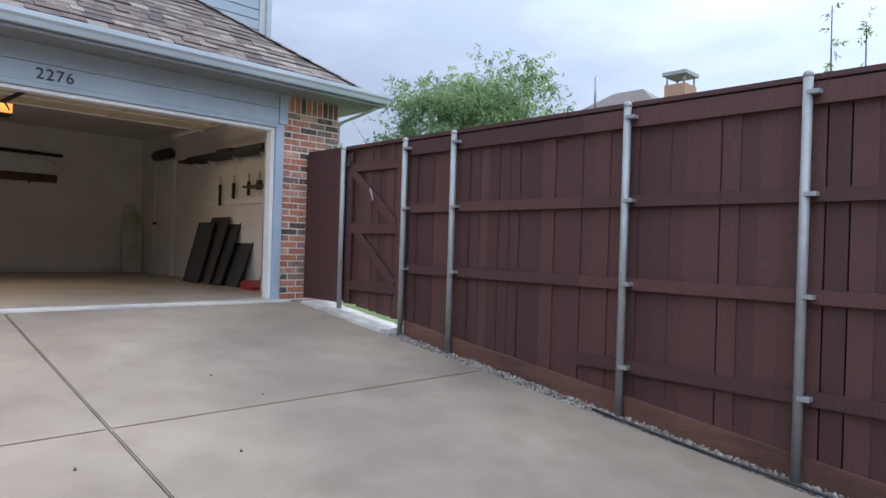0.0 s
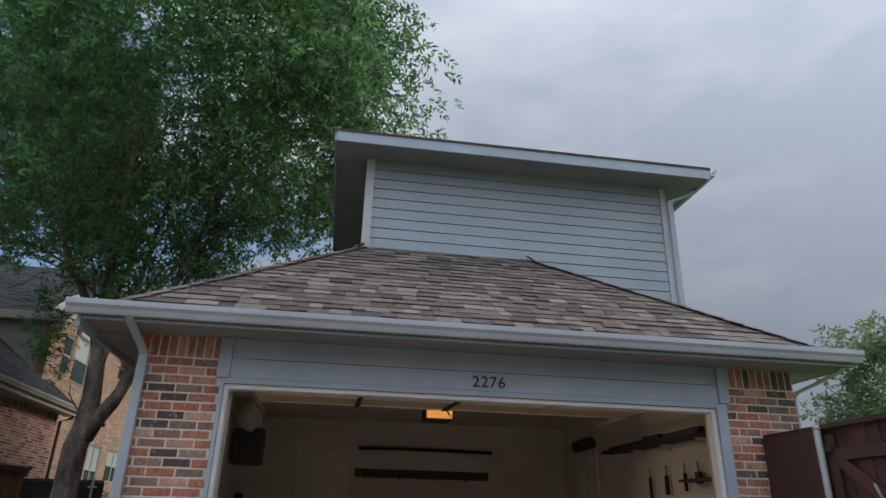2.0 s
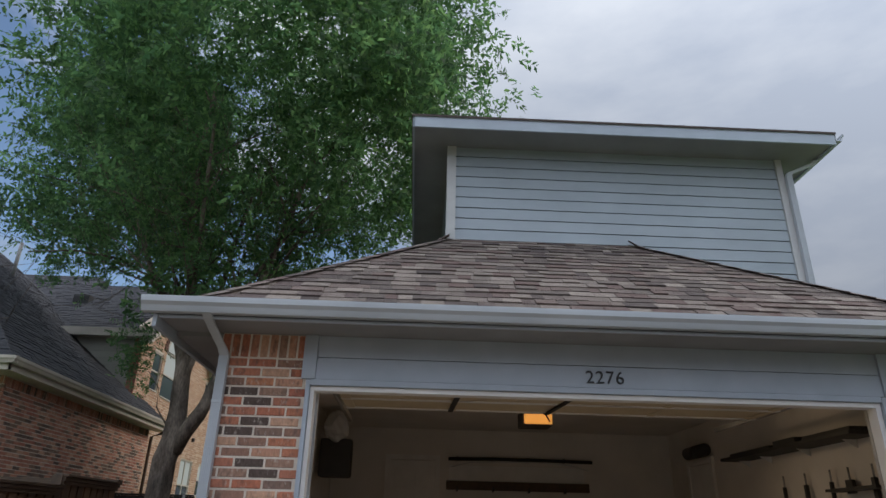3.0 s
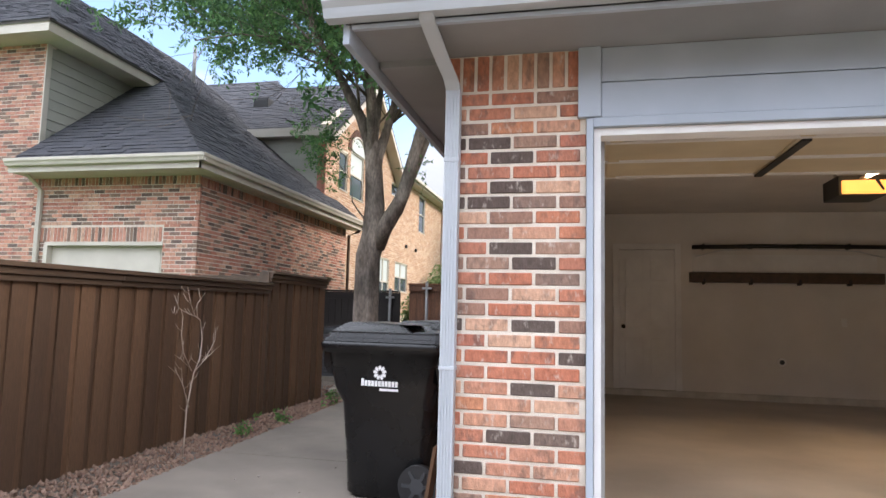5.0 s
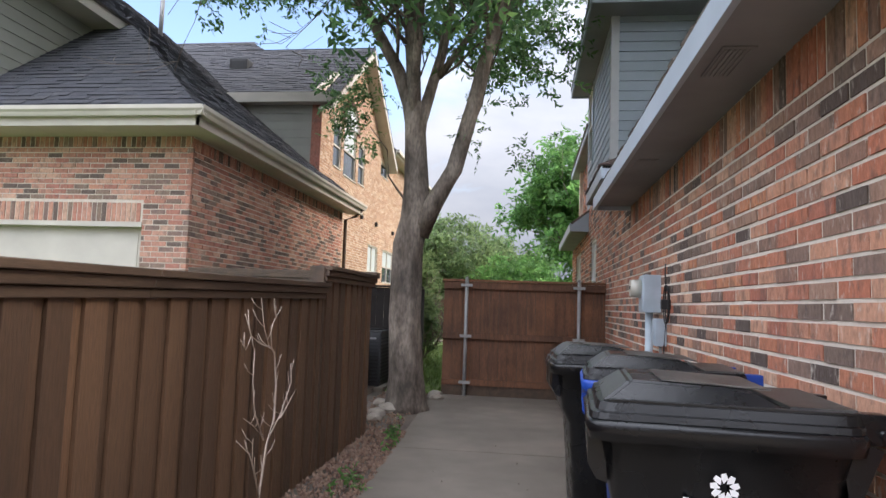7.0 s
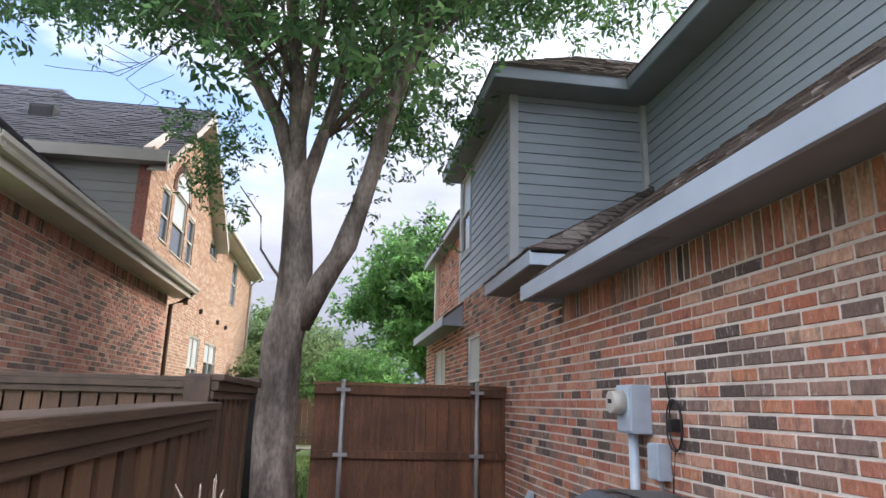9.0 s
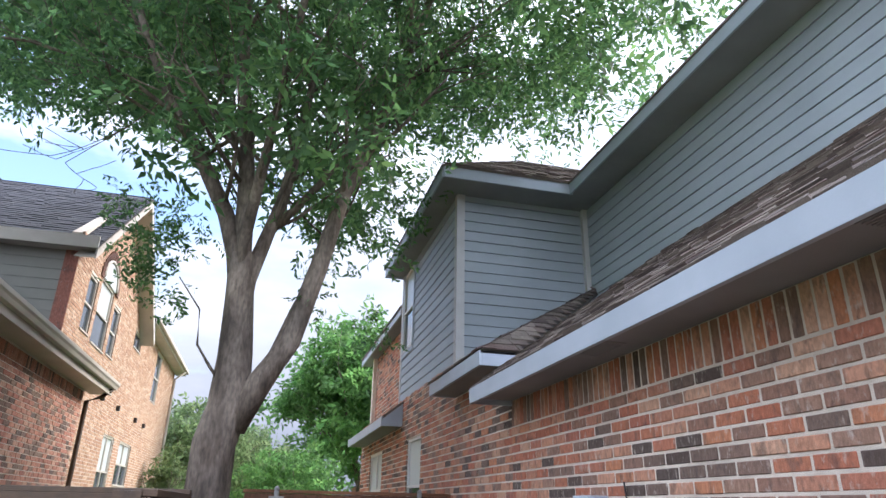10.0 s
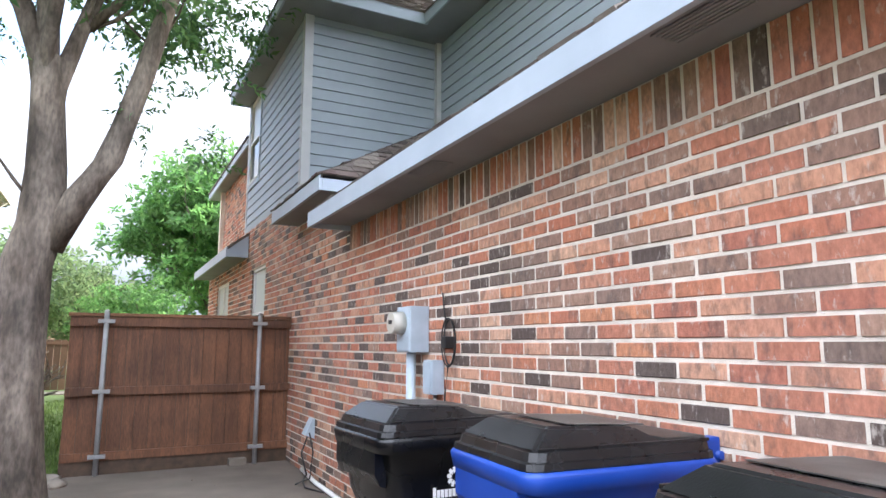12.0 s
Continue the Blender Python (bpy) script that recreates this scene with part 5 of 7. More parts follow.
# ---- side passage: bins, meter, pipes ----
def wheeled_bin(x, y, yaw, body_mat, logo, label, size=(1, 1, 1)):
    """A wheeled cart, 0.62 m wide along its y, 0.86 m long along its x; its hinge at +x."""
    t = thing("wheelie_bin", label, "wheelie bin", "wheelie bins along the wall", at=pose(x, y, -0.05, 0, 0, yaw))
    t.scale = size
    bm = bmesh.new()
    rings = []
    for z, l0, l1, w in ((0.0, -0.22, 0.26, 0.22), (0.03, -0.25, 0.29, 0.245), (0.30, -0.265, 0.315, 0.255), (0.60, -0.29, 0.335, 0.275), (0.66, -0.325, 0.345, 0.285), (0.70, -0.345, 0.35, 0.29),
                         (0.915, -0.385, 0.40, 0.305), (0.922, -0.425, 0.425, 0.328), (0.975, -0.435, 0.435, 0.337), (0.988, -0.425, 0.425, 0.330), (0.989, -0.38, 0.40, 0.305)):
        c = 0.07
        ring = []
        for cx, cy, a0 in ((l1 - c, w - c, 0), (l0 + c, w - c, 90), (l0 + c, -w + c, 180), (l1 - c, -w + c, 270)):
            for k in range(4):
                a = radians(a0 + 30 * k)
                ring.append(bm.verts.new((cx + c * math.cos(a), cy + c * math.sin(a), z)))
        rings.append(ring)
    for p, q in zip(rings, rings[1:]):
        for i in range(16):
            f = bm.faces.new((p[i], p[(i + 1) % 16], q[(i + 1) % 16], q[i]))
            f.smooth = True
    bm.faces.new(rings[0][::-1])
    bm.faces.new(rings[-1])
    part("body", bm, body_mat, t)
    # lid: a rim, a raised crown and a stepped top
    bm = bmesh.new()
    rings = []
    for z, l0, l1, w in ((0.982, -0.416, 0.42, 0.318), (0.992, -0.422, 0.424, 0.324), (1.012, -0.418, 0.424, 0.320), (1.016, -0.402, 0.42, 0.306), (1.044, -0.394, 0.418, 0.300), (1.050, -0.36, 0.41, 0.285)):
        c = 0.06
        ring = []
        for cx, cy, a0 in ((l1 - c, w - c, 0), (l0 + c, w - c, 90), (l0 + c, -w + c, 180), (l1 - c, -w + c, 270)):
            for k in range(4):
                a = radians(a0 + 30 * k)
                ring.append(bm.verts.new((cx + c * math.cos(a), cy + c * math.sin(a), z)))
        rings.append(ring)
    for p, q in zip(rings, rings[1:]):
        for i in range(16):
            bm.faces.new((p[i], p[(i + 1) % 16], q[(i + 1) % 16], q[i])).smooth = False
    bm.faces.new(rings[0][::-1])
    bm.faces.new(rings[-1])
    lid = part("lid", bm, M_LID, t, "dusty black lid")
    bm = bmesh.new()
    lo = [bm.verts.new(p) for p in ((-0.385, -0.29, 1.043), (0.20, -0.29, 1.043), (0.20, 0.29, 1.043), (-0.385, 0.29, 1.043))]
    hi = [bm.verts.new(p) for p in ((-0.285, -0.215, 1.115), (0.10, -0.225, 1.10), (0.10, 0.225, 1.10), (-0.285, 0.215, 1.115))]
    bm.faces.new(hi)
    bm.faces.new(lo[::-1])
    for i in range(4):
        bm.faces.new((lo[i], lo[(i + 1) % 4], hi[(i + 1) % 4], hi[i]))
    bmesh.ops.bevel(bm, geom=bm.edges[:], offset=0.012, segments=2, affect='EDGES')
    part("crown", bm, M_LID, lid, "raised crown")
    part("dust", box(-0.265, 0.085, -0.198, 0.198, 1.1045, 1.1085, 0.0015, Matrix.Translation((0.0415, 0, 0.0)) @ Matrix.Rotation(0.039, 4, 'Y')), M_DUST, lid, "pale dust film")
    part("crown", box(0.205, 0.405, -0.27, 0.27, 1.045, 1.062, 0.008), M_DUST, lid)
    for s in (-1, 1):
        part("lid_rib", box(-0.36, 0.40, s * 0.287 - 0.006, s * 0.287 + 0.006, 1.044, 1.056, 0.003), M_LID, lid)
    part("front_grip", prism([(-0.425, 0.83), (-0.425, 0.93), (-0.37, 0.93), (-0.36, 0.77), (-0.395, 0.78)], "y", -0.25, 0.25), body_mat, t)
    for s in (-1, 1):
        part("hinge_lug", box(0.40, 0.50, s * 0.22 - 0.03, s * 0.22 + 0.03, 0.95, 1.05, 0.012), body_mat, t)
    part("handle_bar", cyl(0.016, 0.016, (0.485, -0.27, 0.985), (0.485, 0.27, 0.985), 12), body_mat, t, "grab bar")
    part("rear_shelf", prism([(0.38, 0.72), (0.47, 0.94), (0.40, 0.97), (0.36, 0.85)], "y", -0.28, 0.28), body_mat, t)
    for s in (-1, 1):
        c0, c1 = (0.27, s * 0.26, 0.125), (0.27, s * 0.315, 0.125)
        wh = part("wheel", cyl(0.125, 0.125, c0, c1, 28), M_DARK, t, "black rubber wheel")
        part("hub", cyl(0.05, 0.045, (0.27, s * 0.30, 0.125), (0.27, s * 0.325, 0.125), 16), M_GREYBOX, wh)
        for k in range(6):
            a = k * math.pi / 3
            part("spoke", box(0.04, 0.10, -0.01, 0.01, -0.004, 0.004, 0, Matrix.Translation((0.27, s * 0.319, 0.125)) @ Matrix.Rotation(-a, 4, 'Y') @ Matrix.Rotation(radians(90), 4, 'X')), M_GREYBOX, wh)
    part("axle", cyl(0.012, 0.012, (0.27, -0.3, 0.125), (0.27, 0.3, 0.125), 8), M_GALV, t)
    if logo:
        # printed emblem: a ring of petals over plain bars
        bm = bmesh.new()
        for k in range(9):
            a = k * 2 * math.pi / 9
            m = Matrix.Translation((0.0, -0.3085, 0.80)) @ Matrix.Rotation(a, 4, 'Y')
            vv = [bm.verts.new(m @ Vector(p)) for p in ((0.012, 0, 0.006), (0.030, 0, -0.006), (0.046, 0, 0.004), (0.040, 0, 0.018), (0.024, 0, 0.014))]
            bm.faces.new(vv)
        part("printed_emblem", bm, M_MARK, t, "white printed emblem")
        for i in range(11):
            xa = -0.126 + 0.0230 * i
            part("printed_bar", box(xa, xa + 0.0175, -0.3075, -0.3045, 0.714, 0.748 + (0.012 if i == 0 else 0.0)), M_MARK, t)
        part("printed_bar", box(0.0, 0.125, -0.3065, -0.3035, 0.687, 0.702), M_MARK, t)
    return t


wheeled_bin(-0.50, 0.925, -4, M_BIN, True, "black wheelie bin with white print, lid closed", (1, 1.07, 1))
wheeled_bin(-0.455, 2.05, -4, M_BLUE, False, "bright blue wheelie bin with a dusty black lid", (0.94, 0.95, 1.005))
wheeled_bin(-0.63, 3.02, 3, M_BIN, True, "black wheelie bin beside the blue one, lid closed", (0.88, 0.92, 1.0))

meter = thing("electric_meter", "grey-blue electric meter box on the brick wall", "electric meter")
part("cabinet", box(-0.155, -0.008, 4.26, 4.50, 1.29, 1.62, 0.006), M_METER, meter)
part("cover_lip", box(-0.163, -0.154, 4.272, 4.488, 1.302, 1.60, 0.003), M_METER, meter)
part("meter_dial", cyl(0.083, 0.076, (-0.163, 4.39, 1.50), (-0.255, 4.39, 1.50), 24), M_METERFACE, meter, "round meter with pale cover")
part("dial_window", box(-0.259, -0.253, 4.36, 4.42, 1.49, 1.52), M_DARK, meter)
part("conduit", cyl(0.035, 0.035, (-0.085, 4.40, -0.05), (-0.085, 4.40, 1.292), 14), M_METER, meter, "grey conduit pipe")
part("clamp", box(-0.124, -0.006, 4.355, 4.445, 0.72, 0.75, 0.004), M_GALV, meter)
jb = thing("junction_box", "small grey junction box with conduit below the meter", "junction box")
part("box", box(-0.10, -0.008, 4.02, 4.16, 1.01, 1.24, 0.006), M_METER, jb)
part("lid", box(-0.108, -0.099, 4.03, 4.15, 1.02, 1.23, 0.003), M_METER, jb)
part("conduit", cyl(0.014, 0.014, (-0.045, 4.09, -0.05), (-0.045, 4.09, 1.01), 10), M_GALV, jb)
coil = thing("cable_coil", "black cable coiled on a wall hook", "cable")
for k in range(2):
    pts = [(-0.03 - 0.012 * k, 3.90 + (0.085 + 0.010 * k) * math.cos(a), 1.36 + (0.15 + 0.01 * k) * math.sin(a)) for a in [i * 2 * math.pi / 24 for i in range(25)]]
    part("loop", tube(pts, 0.006, 6), M_DARK, coil)
part("knot", box(-0.08, -0.006, 3.87, 3.93, 1.32, 1.40, 0.01), M_DARK, coil)
part("lead", tube([(-0.03, 3.95, 1.48), (-0.03, 3.99, 1.62), (-0.02, 4.02, 1.70)], 0.006, 6), M_DARK, coil)
part("tail", tube([(-0.04, 3.90, 1.22), (-0.05, 3.93, 1.0), (-0.04, 3.97, 0.7), (-0.03, 4.0, 0.3)], 0.006, 6), M_DARK, coil)

bib = thing("wall_outlet", "grey weatherproof outlet with black cables", "outlet")
part("cover", prism([(-0.11, 0.38), (-0.006, 0.34), (-0.006, 0.55), (-0.03, 0.55)], "y", 7.08, 7.24), M_METER, bib)
part("cable", tube([(-0.06, 7.15, 0.38), (-0.14, 7.1, 0.2), (-0.12, 6.95, 0.0), (-0.2, 6.8, -0.03), (-0.25, 6.5, -0.035), (-0.16, 6.2, -0.03)], 0.009, 7), M_DARK, bib, "black cable")
part("cable", tube([(-0.05, 7.1, 0.38), (-0.10, 6.95, 0.42), (-0.10, 6.8, 0.25), (-0.14, 6.75, 0.0), (-0.3, 6.7, -0.035)], 0.008, 7), M_DARK, bib, "black cable")
tagged(part("drain_pipe", tube([(-0.05, 7.4, -0.02), (-0.12, 6.6, -0.02), (-0.14, 5.4, -0.02)], 0.022, 10), M_WHITE, None, "white plastic drain pipe along the wall foot"), "", "pipe")
pv = thing("plank", "weathered board leaning on the brick corner", "plank")
part("board", box(-0.10, -0.08, 0.02, 0.16, -0.06, 0.40, 0.004, Matrix.Translation((-0.02, 0.1, 0)) @ Matrix.Rotation(0.16, 4, 'Y')), M_BROWNWOOD, pv)
for i, (yy, zz) in enumerate(((1.35, 2.502), (3.6, 2.502))):
    v = thing("soffit_vent", "grey louvred vent in the soffit", "vent", "soffit vents")
    part("frame", box(-0.31, -0.16, yy, yy + 0.38, zz - 0.006, zz + 0.002, 0.002), M_SOFFIT, v)
    for k in range(6):
        part("slat", box(-0.30 + 0.022 * k, -0.288 + 0.022 * k, yy + 0.02, yy + 0.36, zz - 0.012, zz - 0.006), M_SOFFIT, v)


# ---- windows of our house ----
def sash_window(name, face, y0, y1, z0, z1, label, side=-1, m_frame=M_WHITE, rows=2, cols=1, sill=True, blind=M_BLIND, depth=0.06):
    """A window in a wall that looks along x. Glass lies inside the wall."""
    t = thing(name, label, "window", kind="structure")
    f = 0.045
    xi = face - side * depth
    lo, hi = sorted((xi, xi + side * 0.04))
    for a, b, c, d in ((y0, y0 + f, z0, z1), (y1 - f, y1, z0, z1), (y0 + f, y1 - f, z0, z0 + f), (y0 + f, y1 - f, z1 - f, z1)):
        part("window_frame", box(lo, hi, a, b, c, d, 0.004), m_frame, t)
    for i in range(1, rows):
        z = z0 + (z1 - z0) * i / rows
        part("meeting_rail", box(lo, hi, y0 + f, y1 - f, z - 0.02, z + 0.02, 0.003), m_frame, t)
    for i in range(1, cols):
        y = y0 + (y1 - y0) * i / cols
        part("mullion", box(lo + 0.002, hi - 0.002, y - 0.03, y + 0.03, z0 + f, z1 - f, 0.003), m_frame, t)
    for i in range(rows):
        a, b = z0 + (z1 - z0) * i / rows, z0 + (z1 - z0) * (i + 1) / rows
        part("pane", box(min(xi, xi + side * 0.006), max(xi, xi + side * 0.006), y0 + 0.02, y1 - 0.02, a + 0.02, b - 0.02), blind if blind and i == rows - 1 else M_GLASS, t)
    if sill:
        lo, hi = sorted((face + side * 0.03, xi))
        part("window_sill", box(lo, hi, y0 + 0.005, y1 - 0.005, z0 - 0.0, z0 + 0.03, 0.004), m_frame, t)
    return t


sash_window("window_1", 0.0, 9.96, 11.0, 1.1, 2.57, "tall white sash window in the brick wall")
sash_window("window_2", 0.0, 13.35, 14.9, 1.1, 2.58, "wide white window in the far brick wall", cols=2)
sash_window("window_3", 0.0, 10.86, 11.66, 4.14, 5.66, "upper white-framed sash window in the siding", depth=0.03)
structure("wall_inside_upper", box(0.16, 0.2, 10.3, 11.86, 3.2, 5.7), M_DRY, "inner wall behind the upper window", "wall")
structure("wall_inside_lower", box(0.16, 0.2, 9.0, 16.0, 0.0, 3.19), M_DRY, "inner wall behind the windows", "wall")
tr = thing("window_trim", "white boards round the upper window", "trim", kind="structure")
for a, b, c, d in ((10.78, 10.86, 4.06, 5.70), (11.66, 11.73, 4.06, 5.70), (10.86, 11.66, 4.06, 4.14)):
    part("trim_board", box(-0.02, 0.02, a, b, c, d, 0.003), M_TRIM, tr)


# ---- back fence of the passage ----
BY = 8.22
bf = thing("cedar_fence", "low cedar board fence closing the side passage", "fence")
rr = random.Random(17)
x = -2.44
while x < -0.06:
    w = min(rr.uniform(0.125, 0.15), -0.03 - x)
    part("board", box(x, x + w - 0.006, BY + rr.uniform(0, 0.014), BY + 0.024, 0.06, 1.62), M_CEDAR, bf)
    x += w
# one dark sheet, added to keep daylight out of the gaps between boards
part("backing", box(-2.44, -0.03, BY + 0.026, BY + 0.04, 0.06, 1.62), M_BROWNCAP, bf, "added dark sheet behind the board gaps")
part("cap_rail", box(-2.46, -0.03, BY - 0.06, BY + 0.08, 1.655, 1.69, 0.004), M_CEDAR, bf, "flat cap rail")
for z0, z1 in ((1.545, 1.65), (0.79, 0.88), (0.10, 0.19)):
    part("rail", box(-2.44, -0.03, BY - 0.04, BY - 0.001, z0, z1, 0.004), M_CEDAR, bf)
part("kick_board", box(-2.44, -0.03, BY - 0.015, BY + 0.02, -0.10, 0.10, 0.003), M_BROWNCAP, bf, "dark damp kick board")
for x in (-2.09, -0.42):
    steel_post(x, BY - 0.075, -0.06, 1.70, (1.60, 0.835, 0.15), "x", 0.027)
tagged(part("concrete_block", box(-0.72, -0.52, BY - 0.14, BY - 0.02, -0.05, 0.03, 0.01), M_CONC2, None, "small rough concrete block at the fence post"), "", "block")

# ---- brown fence of the neighbour ----
NX = -2.80
nf = thing("brown_fence", "dark-brown board-on-board fence with moulded cap", "fence")
rr = random.Random(23)


def nz(y):
    return 1.395 + 0.012 * y if y < 3.45 else 1.575


y = -6.2
k = 0
while y < 4.95:
    w = 0.135 + rr.uniform(-0.006, 0.006)
    part("board", box(NX - 0.02, NX - rr.uniform(0, 0.003), y, y + w, gz(y) - 0.06, nz(y) - 0.03, 0.003), M_BROWNWOOD, nf)
    part("board", box(NX - 0.042, NX - 0.022, y + w - 0.035, y + 0.23, gz(y) - 0.06, nz(y) - 0.03), M_BROWNWOOD, nf)
    y += 0.195


def sloped(y0, y1, x0, x1, d0, d1, name, m=M_BROWNCAP):
    bm = bmesh.new()
    v = [bm.verts.new(p) for p in ((x0, y0, nz(y0) + d0), (x1, y0, nz(y0) + d0), (x1, y1, nz(y1 - 0.001) + d0), (x0, y1, nz(y1 - 0.001) + d0),
                                   (x0, y0, nz(y0) + d1), (x1, y0, nz(y0) + d1), (x1, y1, nz(y1 - 0.001) + d1), (x0, y1, nz(y1 - 0.001) + d1))]
    for f in BOXF:
        bm.faces.new([v[q] for q in f])
    bmesh.ops.bevel(bm, geom=bm.edges[:], offset=0.004, segments=1, affect='EDGES')
    part(name, bm, m, nf)


for y0, y1 in ((-6.2, -2.2), (-2.2, 1.0), (1.0, 3.45), (3.45, 5.12)):
    sloped(y0, y1, NX - 0.11, NX + 0.07, -0.03, 0.005, "cap_board")
    sloped(y0, y1, NX + 0.001, NX + 0.045, -0.078, -0.031, "fascia_board")
    sloped(y0, y1, NX + 0.001, NX + 0.024, -0.122, -0.080, "fascia_board")
part("corner_post", box(NX - 0.12, NX + 0.005, 3.43, 3.47, -0.1, 1.57, 0.004), M_BROWNCAP, nf)
x = NX - 0.03
while x > -4.7:
    part("board", box(x - 0.14, x, 5.0, 5.02, -0.1, 1.56), M_BROWNWOOD, nf)
    x -= 0.125
part("cap_board", box(-4.82, NX + 0.07, 4.96, 5.12, 1.575, 1.61, 0.004), M_BROWNCAP, nf)
part("fascia_board", box(-4.82, NX - 0.12, 4.955, 5.0, 1.53, 1.574, 0.003), M_BROWNCAP, nf)
part("fascia_board", box(-4.82, NX - 0.12, 4.97, 5.0, 1.485, 1.528, 0.003), M_BROWNCAP, nf)

# dark fence further back, with a steel post
df = thing("dark_fence", "blackened wooden fence panel between the houses", "fence")
x = -4.6
while x < -2.98:
    part("board", box(x, x + 0.135, 9.3, 9.32, -0.1, 1.55), M_BLACKWOOD, df)
    x += 0.14
part("cap_rail", box(-4.6, -2.95, 9.26, 9.36, 1.555, 1.59), M_BLACKWOOD, df)
for z in (0.25, 0.85, 1.45):
    part("rail", box(-4.6, -2.97, 9.26, 9.298, z - 0.045, z + 0.045), M_BLACKWOOD, df)
steel_post(-3.12, 9.22, -0.08, 1.60, (0.85, 1.45), "x", 0.028)

def condenser(AX, AY, w, h, label):
    ac = thing("air_conditioner", label, "air conditioner", "air conditioners behind the fence")
    part("case", box(AX - w, AX, AY, AY + w, 0.0, h - 0.025, 0.03), M_GREYBOX, ac)
    for k in range(int((h - 0.1) / 0.055)):
        part("louvre", box(AX - w + 0.03, AX - 0.03, AY - 0.012, AY, 0.06 + 0.055 * k, 0.085 + 0.055 * k), M_DARK, ac)
        part("louvre", box(AX, AX + 0.012, AY + 0.03, AY + w - 0.03, 0.06 + 0.055 * k, 0.085 + 0.055 * k), M_DARK, ac)
    part("lid", box(AX - w - 0.01, AX + 0.01, AY - 0.01, AY + w + 0.01, h - 0.025, h, 0.01), M_GREYBOX, ac)
    part("top_grille", cyl(w * 0.42, w * 0.42, (AX - w / 2, AY + w / 2, h), (AX - w / 2, AY + w / 2, h + 0.02), 24), M_DARK, ac)
    part("badge", box(AX - 0.17, AX - 0.07, AY - 0.016, AY - 0.012, h - 0.13, h - 0.10), M_GALV, ac)
    part("pad", box(AX - w - 0.08, AX + 0.08, AY - 0.08, AY + w + 0.08, -0.1, -0.001), M_CONC2, ac)


condenser(-3.42, 8.3, 0.72, 0.85, "dark grey outdoor air-conditioning unit on a pad")
condenser(-3.55, 7.45, 0.60, 0.69, "smaller grey outdoor air-conditioning unit on a pad")

bed = bmesh.new()
rows_ = []
for y in [-8.2, -6, -4, -2, -0.24, 0, 2, 4, 5, 6, 7, 8.2, 9.3]:
    e = -2.16 - 0.048 * max(y, 0)
    l = -2.9 if y < 5 else -4.7
    rows_.append([bed.verts.new((xx, y, gz(y) - 0.065)) for xx in (l, e)])
for a, b in zip(rows_, rows_[1:]):
    bed.faces.new((a[0], a[1], b[1], b[0]))
structure("soil_bed", bed, M_SOIL, "dark soil strip between fence and path", "soil")
pebbles("mulch_chips", 5200, lambda y: (-2.80, -2.15 - 0.048 * max(y, 0)), (-3.2, 5.3), lambda y: gz(y) - 0.06, 0.017, M_CHIP, "red-brown gravel and chips along the fence foot", 31)
pebbles("litter", 900, lambda y: (-3.3, -2.25 - 0.048 * y), (5.3, 8.2), lambda y: -0.06, 0.015, M_CHIP, "leaf litter round the tree", 33)

pebbles("fallen_leaves", 26, lambda y: (-2.05, -0.95), (-0.1, 7.6), lambda y: -0.052, 0.011, M_STONE, "few dry leaf scraps on the concrete path", 35)
pebbles("fallen_scraps", 14, lambda y: (1.0, 5.6), (-6.5, -0.6), lambda y: gz(y) + 0.002, 0.010, M_JOINT, "few dark scraps on the driveway", 37)


def rock(x, y, s, seed, flat=0.5):
    bm = bmesh.new()
    bmesh.ops.create_icosphere(bm, subdivisions=2, radius=s)
    for v in bm.verts:
        v.co *= 1 + 0.28 * noise.noise(v.co * (1.6 / s) + Vector((seed, 0, 0)))
        v.co.z *= flat
    ob = part("stone", bm, M_STONE, None, "tan rough stone in the bed", "stone", "", "bed stones")
    ob.location = (x, y, -0.06 + s * flat * 0.55)


for i, (x, y, s) in enumerate(((-2.86, 6.5, 0.15), (-2.95, 6.15, 0.12), (-2.9, 5.85, 0.10), (-3.05, 6.9, 0.13), (-2.45, 7.7, 0.12), (-2.5, 8.05, 0.11))):
    rock(x, y, s, i * 3.1)

# bare sapling: a thin crooked stem that forks, with fine twigs
sap = thing("bare_sapling", "leafless pale sapling growing beside the fence", "sapling")
rs = random.Random(3)


def shoot(name, line, r0, r1, fine=0):
    pts = [Vector((-2.40 + rs.uniform(-0.012, 0.012), y, z)) for y, z in line]
    n = len(pts)
    part(name, tube(pts, [0.66 * (r0 + (r1 - r0) * i / (n - 1)) for i in range(n)], 7), M_TWIG, sap)
    for _ in range(fine):
        k = rs.randrange(1, n)
        p = pts[k - 1].lerp(pts[k], rs.random())
        d = Vector((rs.uniform(-0.05, 0.05), rs.choice((-1, 1)) * rs.uniform(0.02, 0.06), rs.uniform(0.02, 0.07)))
        part("twig", tube([p, p + d * 0.6, p + d + Vector((0, 0, 0.02))], [0.0024, 0.002, 0.0012], 5), M_TWIG, sap)


shoot("stem", ((1.38, -0.09), (1.38, 0.14), (1.39, 0.32), (1.45, 0.6), (1.52, 0.71), (1.56, 0.87), (1.52, 1.03), (1.43, 1.06)), 0.0105, 0.006, 8)
shoot("branch", ((1.43, 1.06), (1.29, 1.09), (1.18, 1.13), (1.12, 1.23)), 0.006, 0.0025, 3)
shoot("branch", ((1.43, 1.06), (1.37, 1.16), (1.29, 1.3)), 0.005, 0.002, 3)
shoot("branch", ((1.46, 1.05), (1.45, 1.16), (1.53, 1.26)), 0.005, 0.002, 3)
shoot("branch", ((1.47, 0.61), (1.62, 0.71), (1.74, 0.86), (1.75, 0.96)), 0.007, 0.0025, 4)
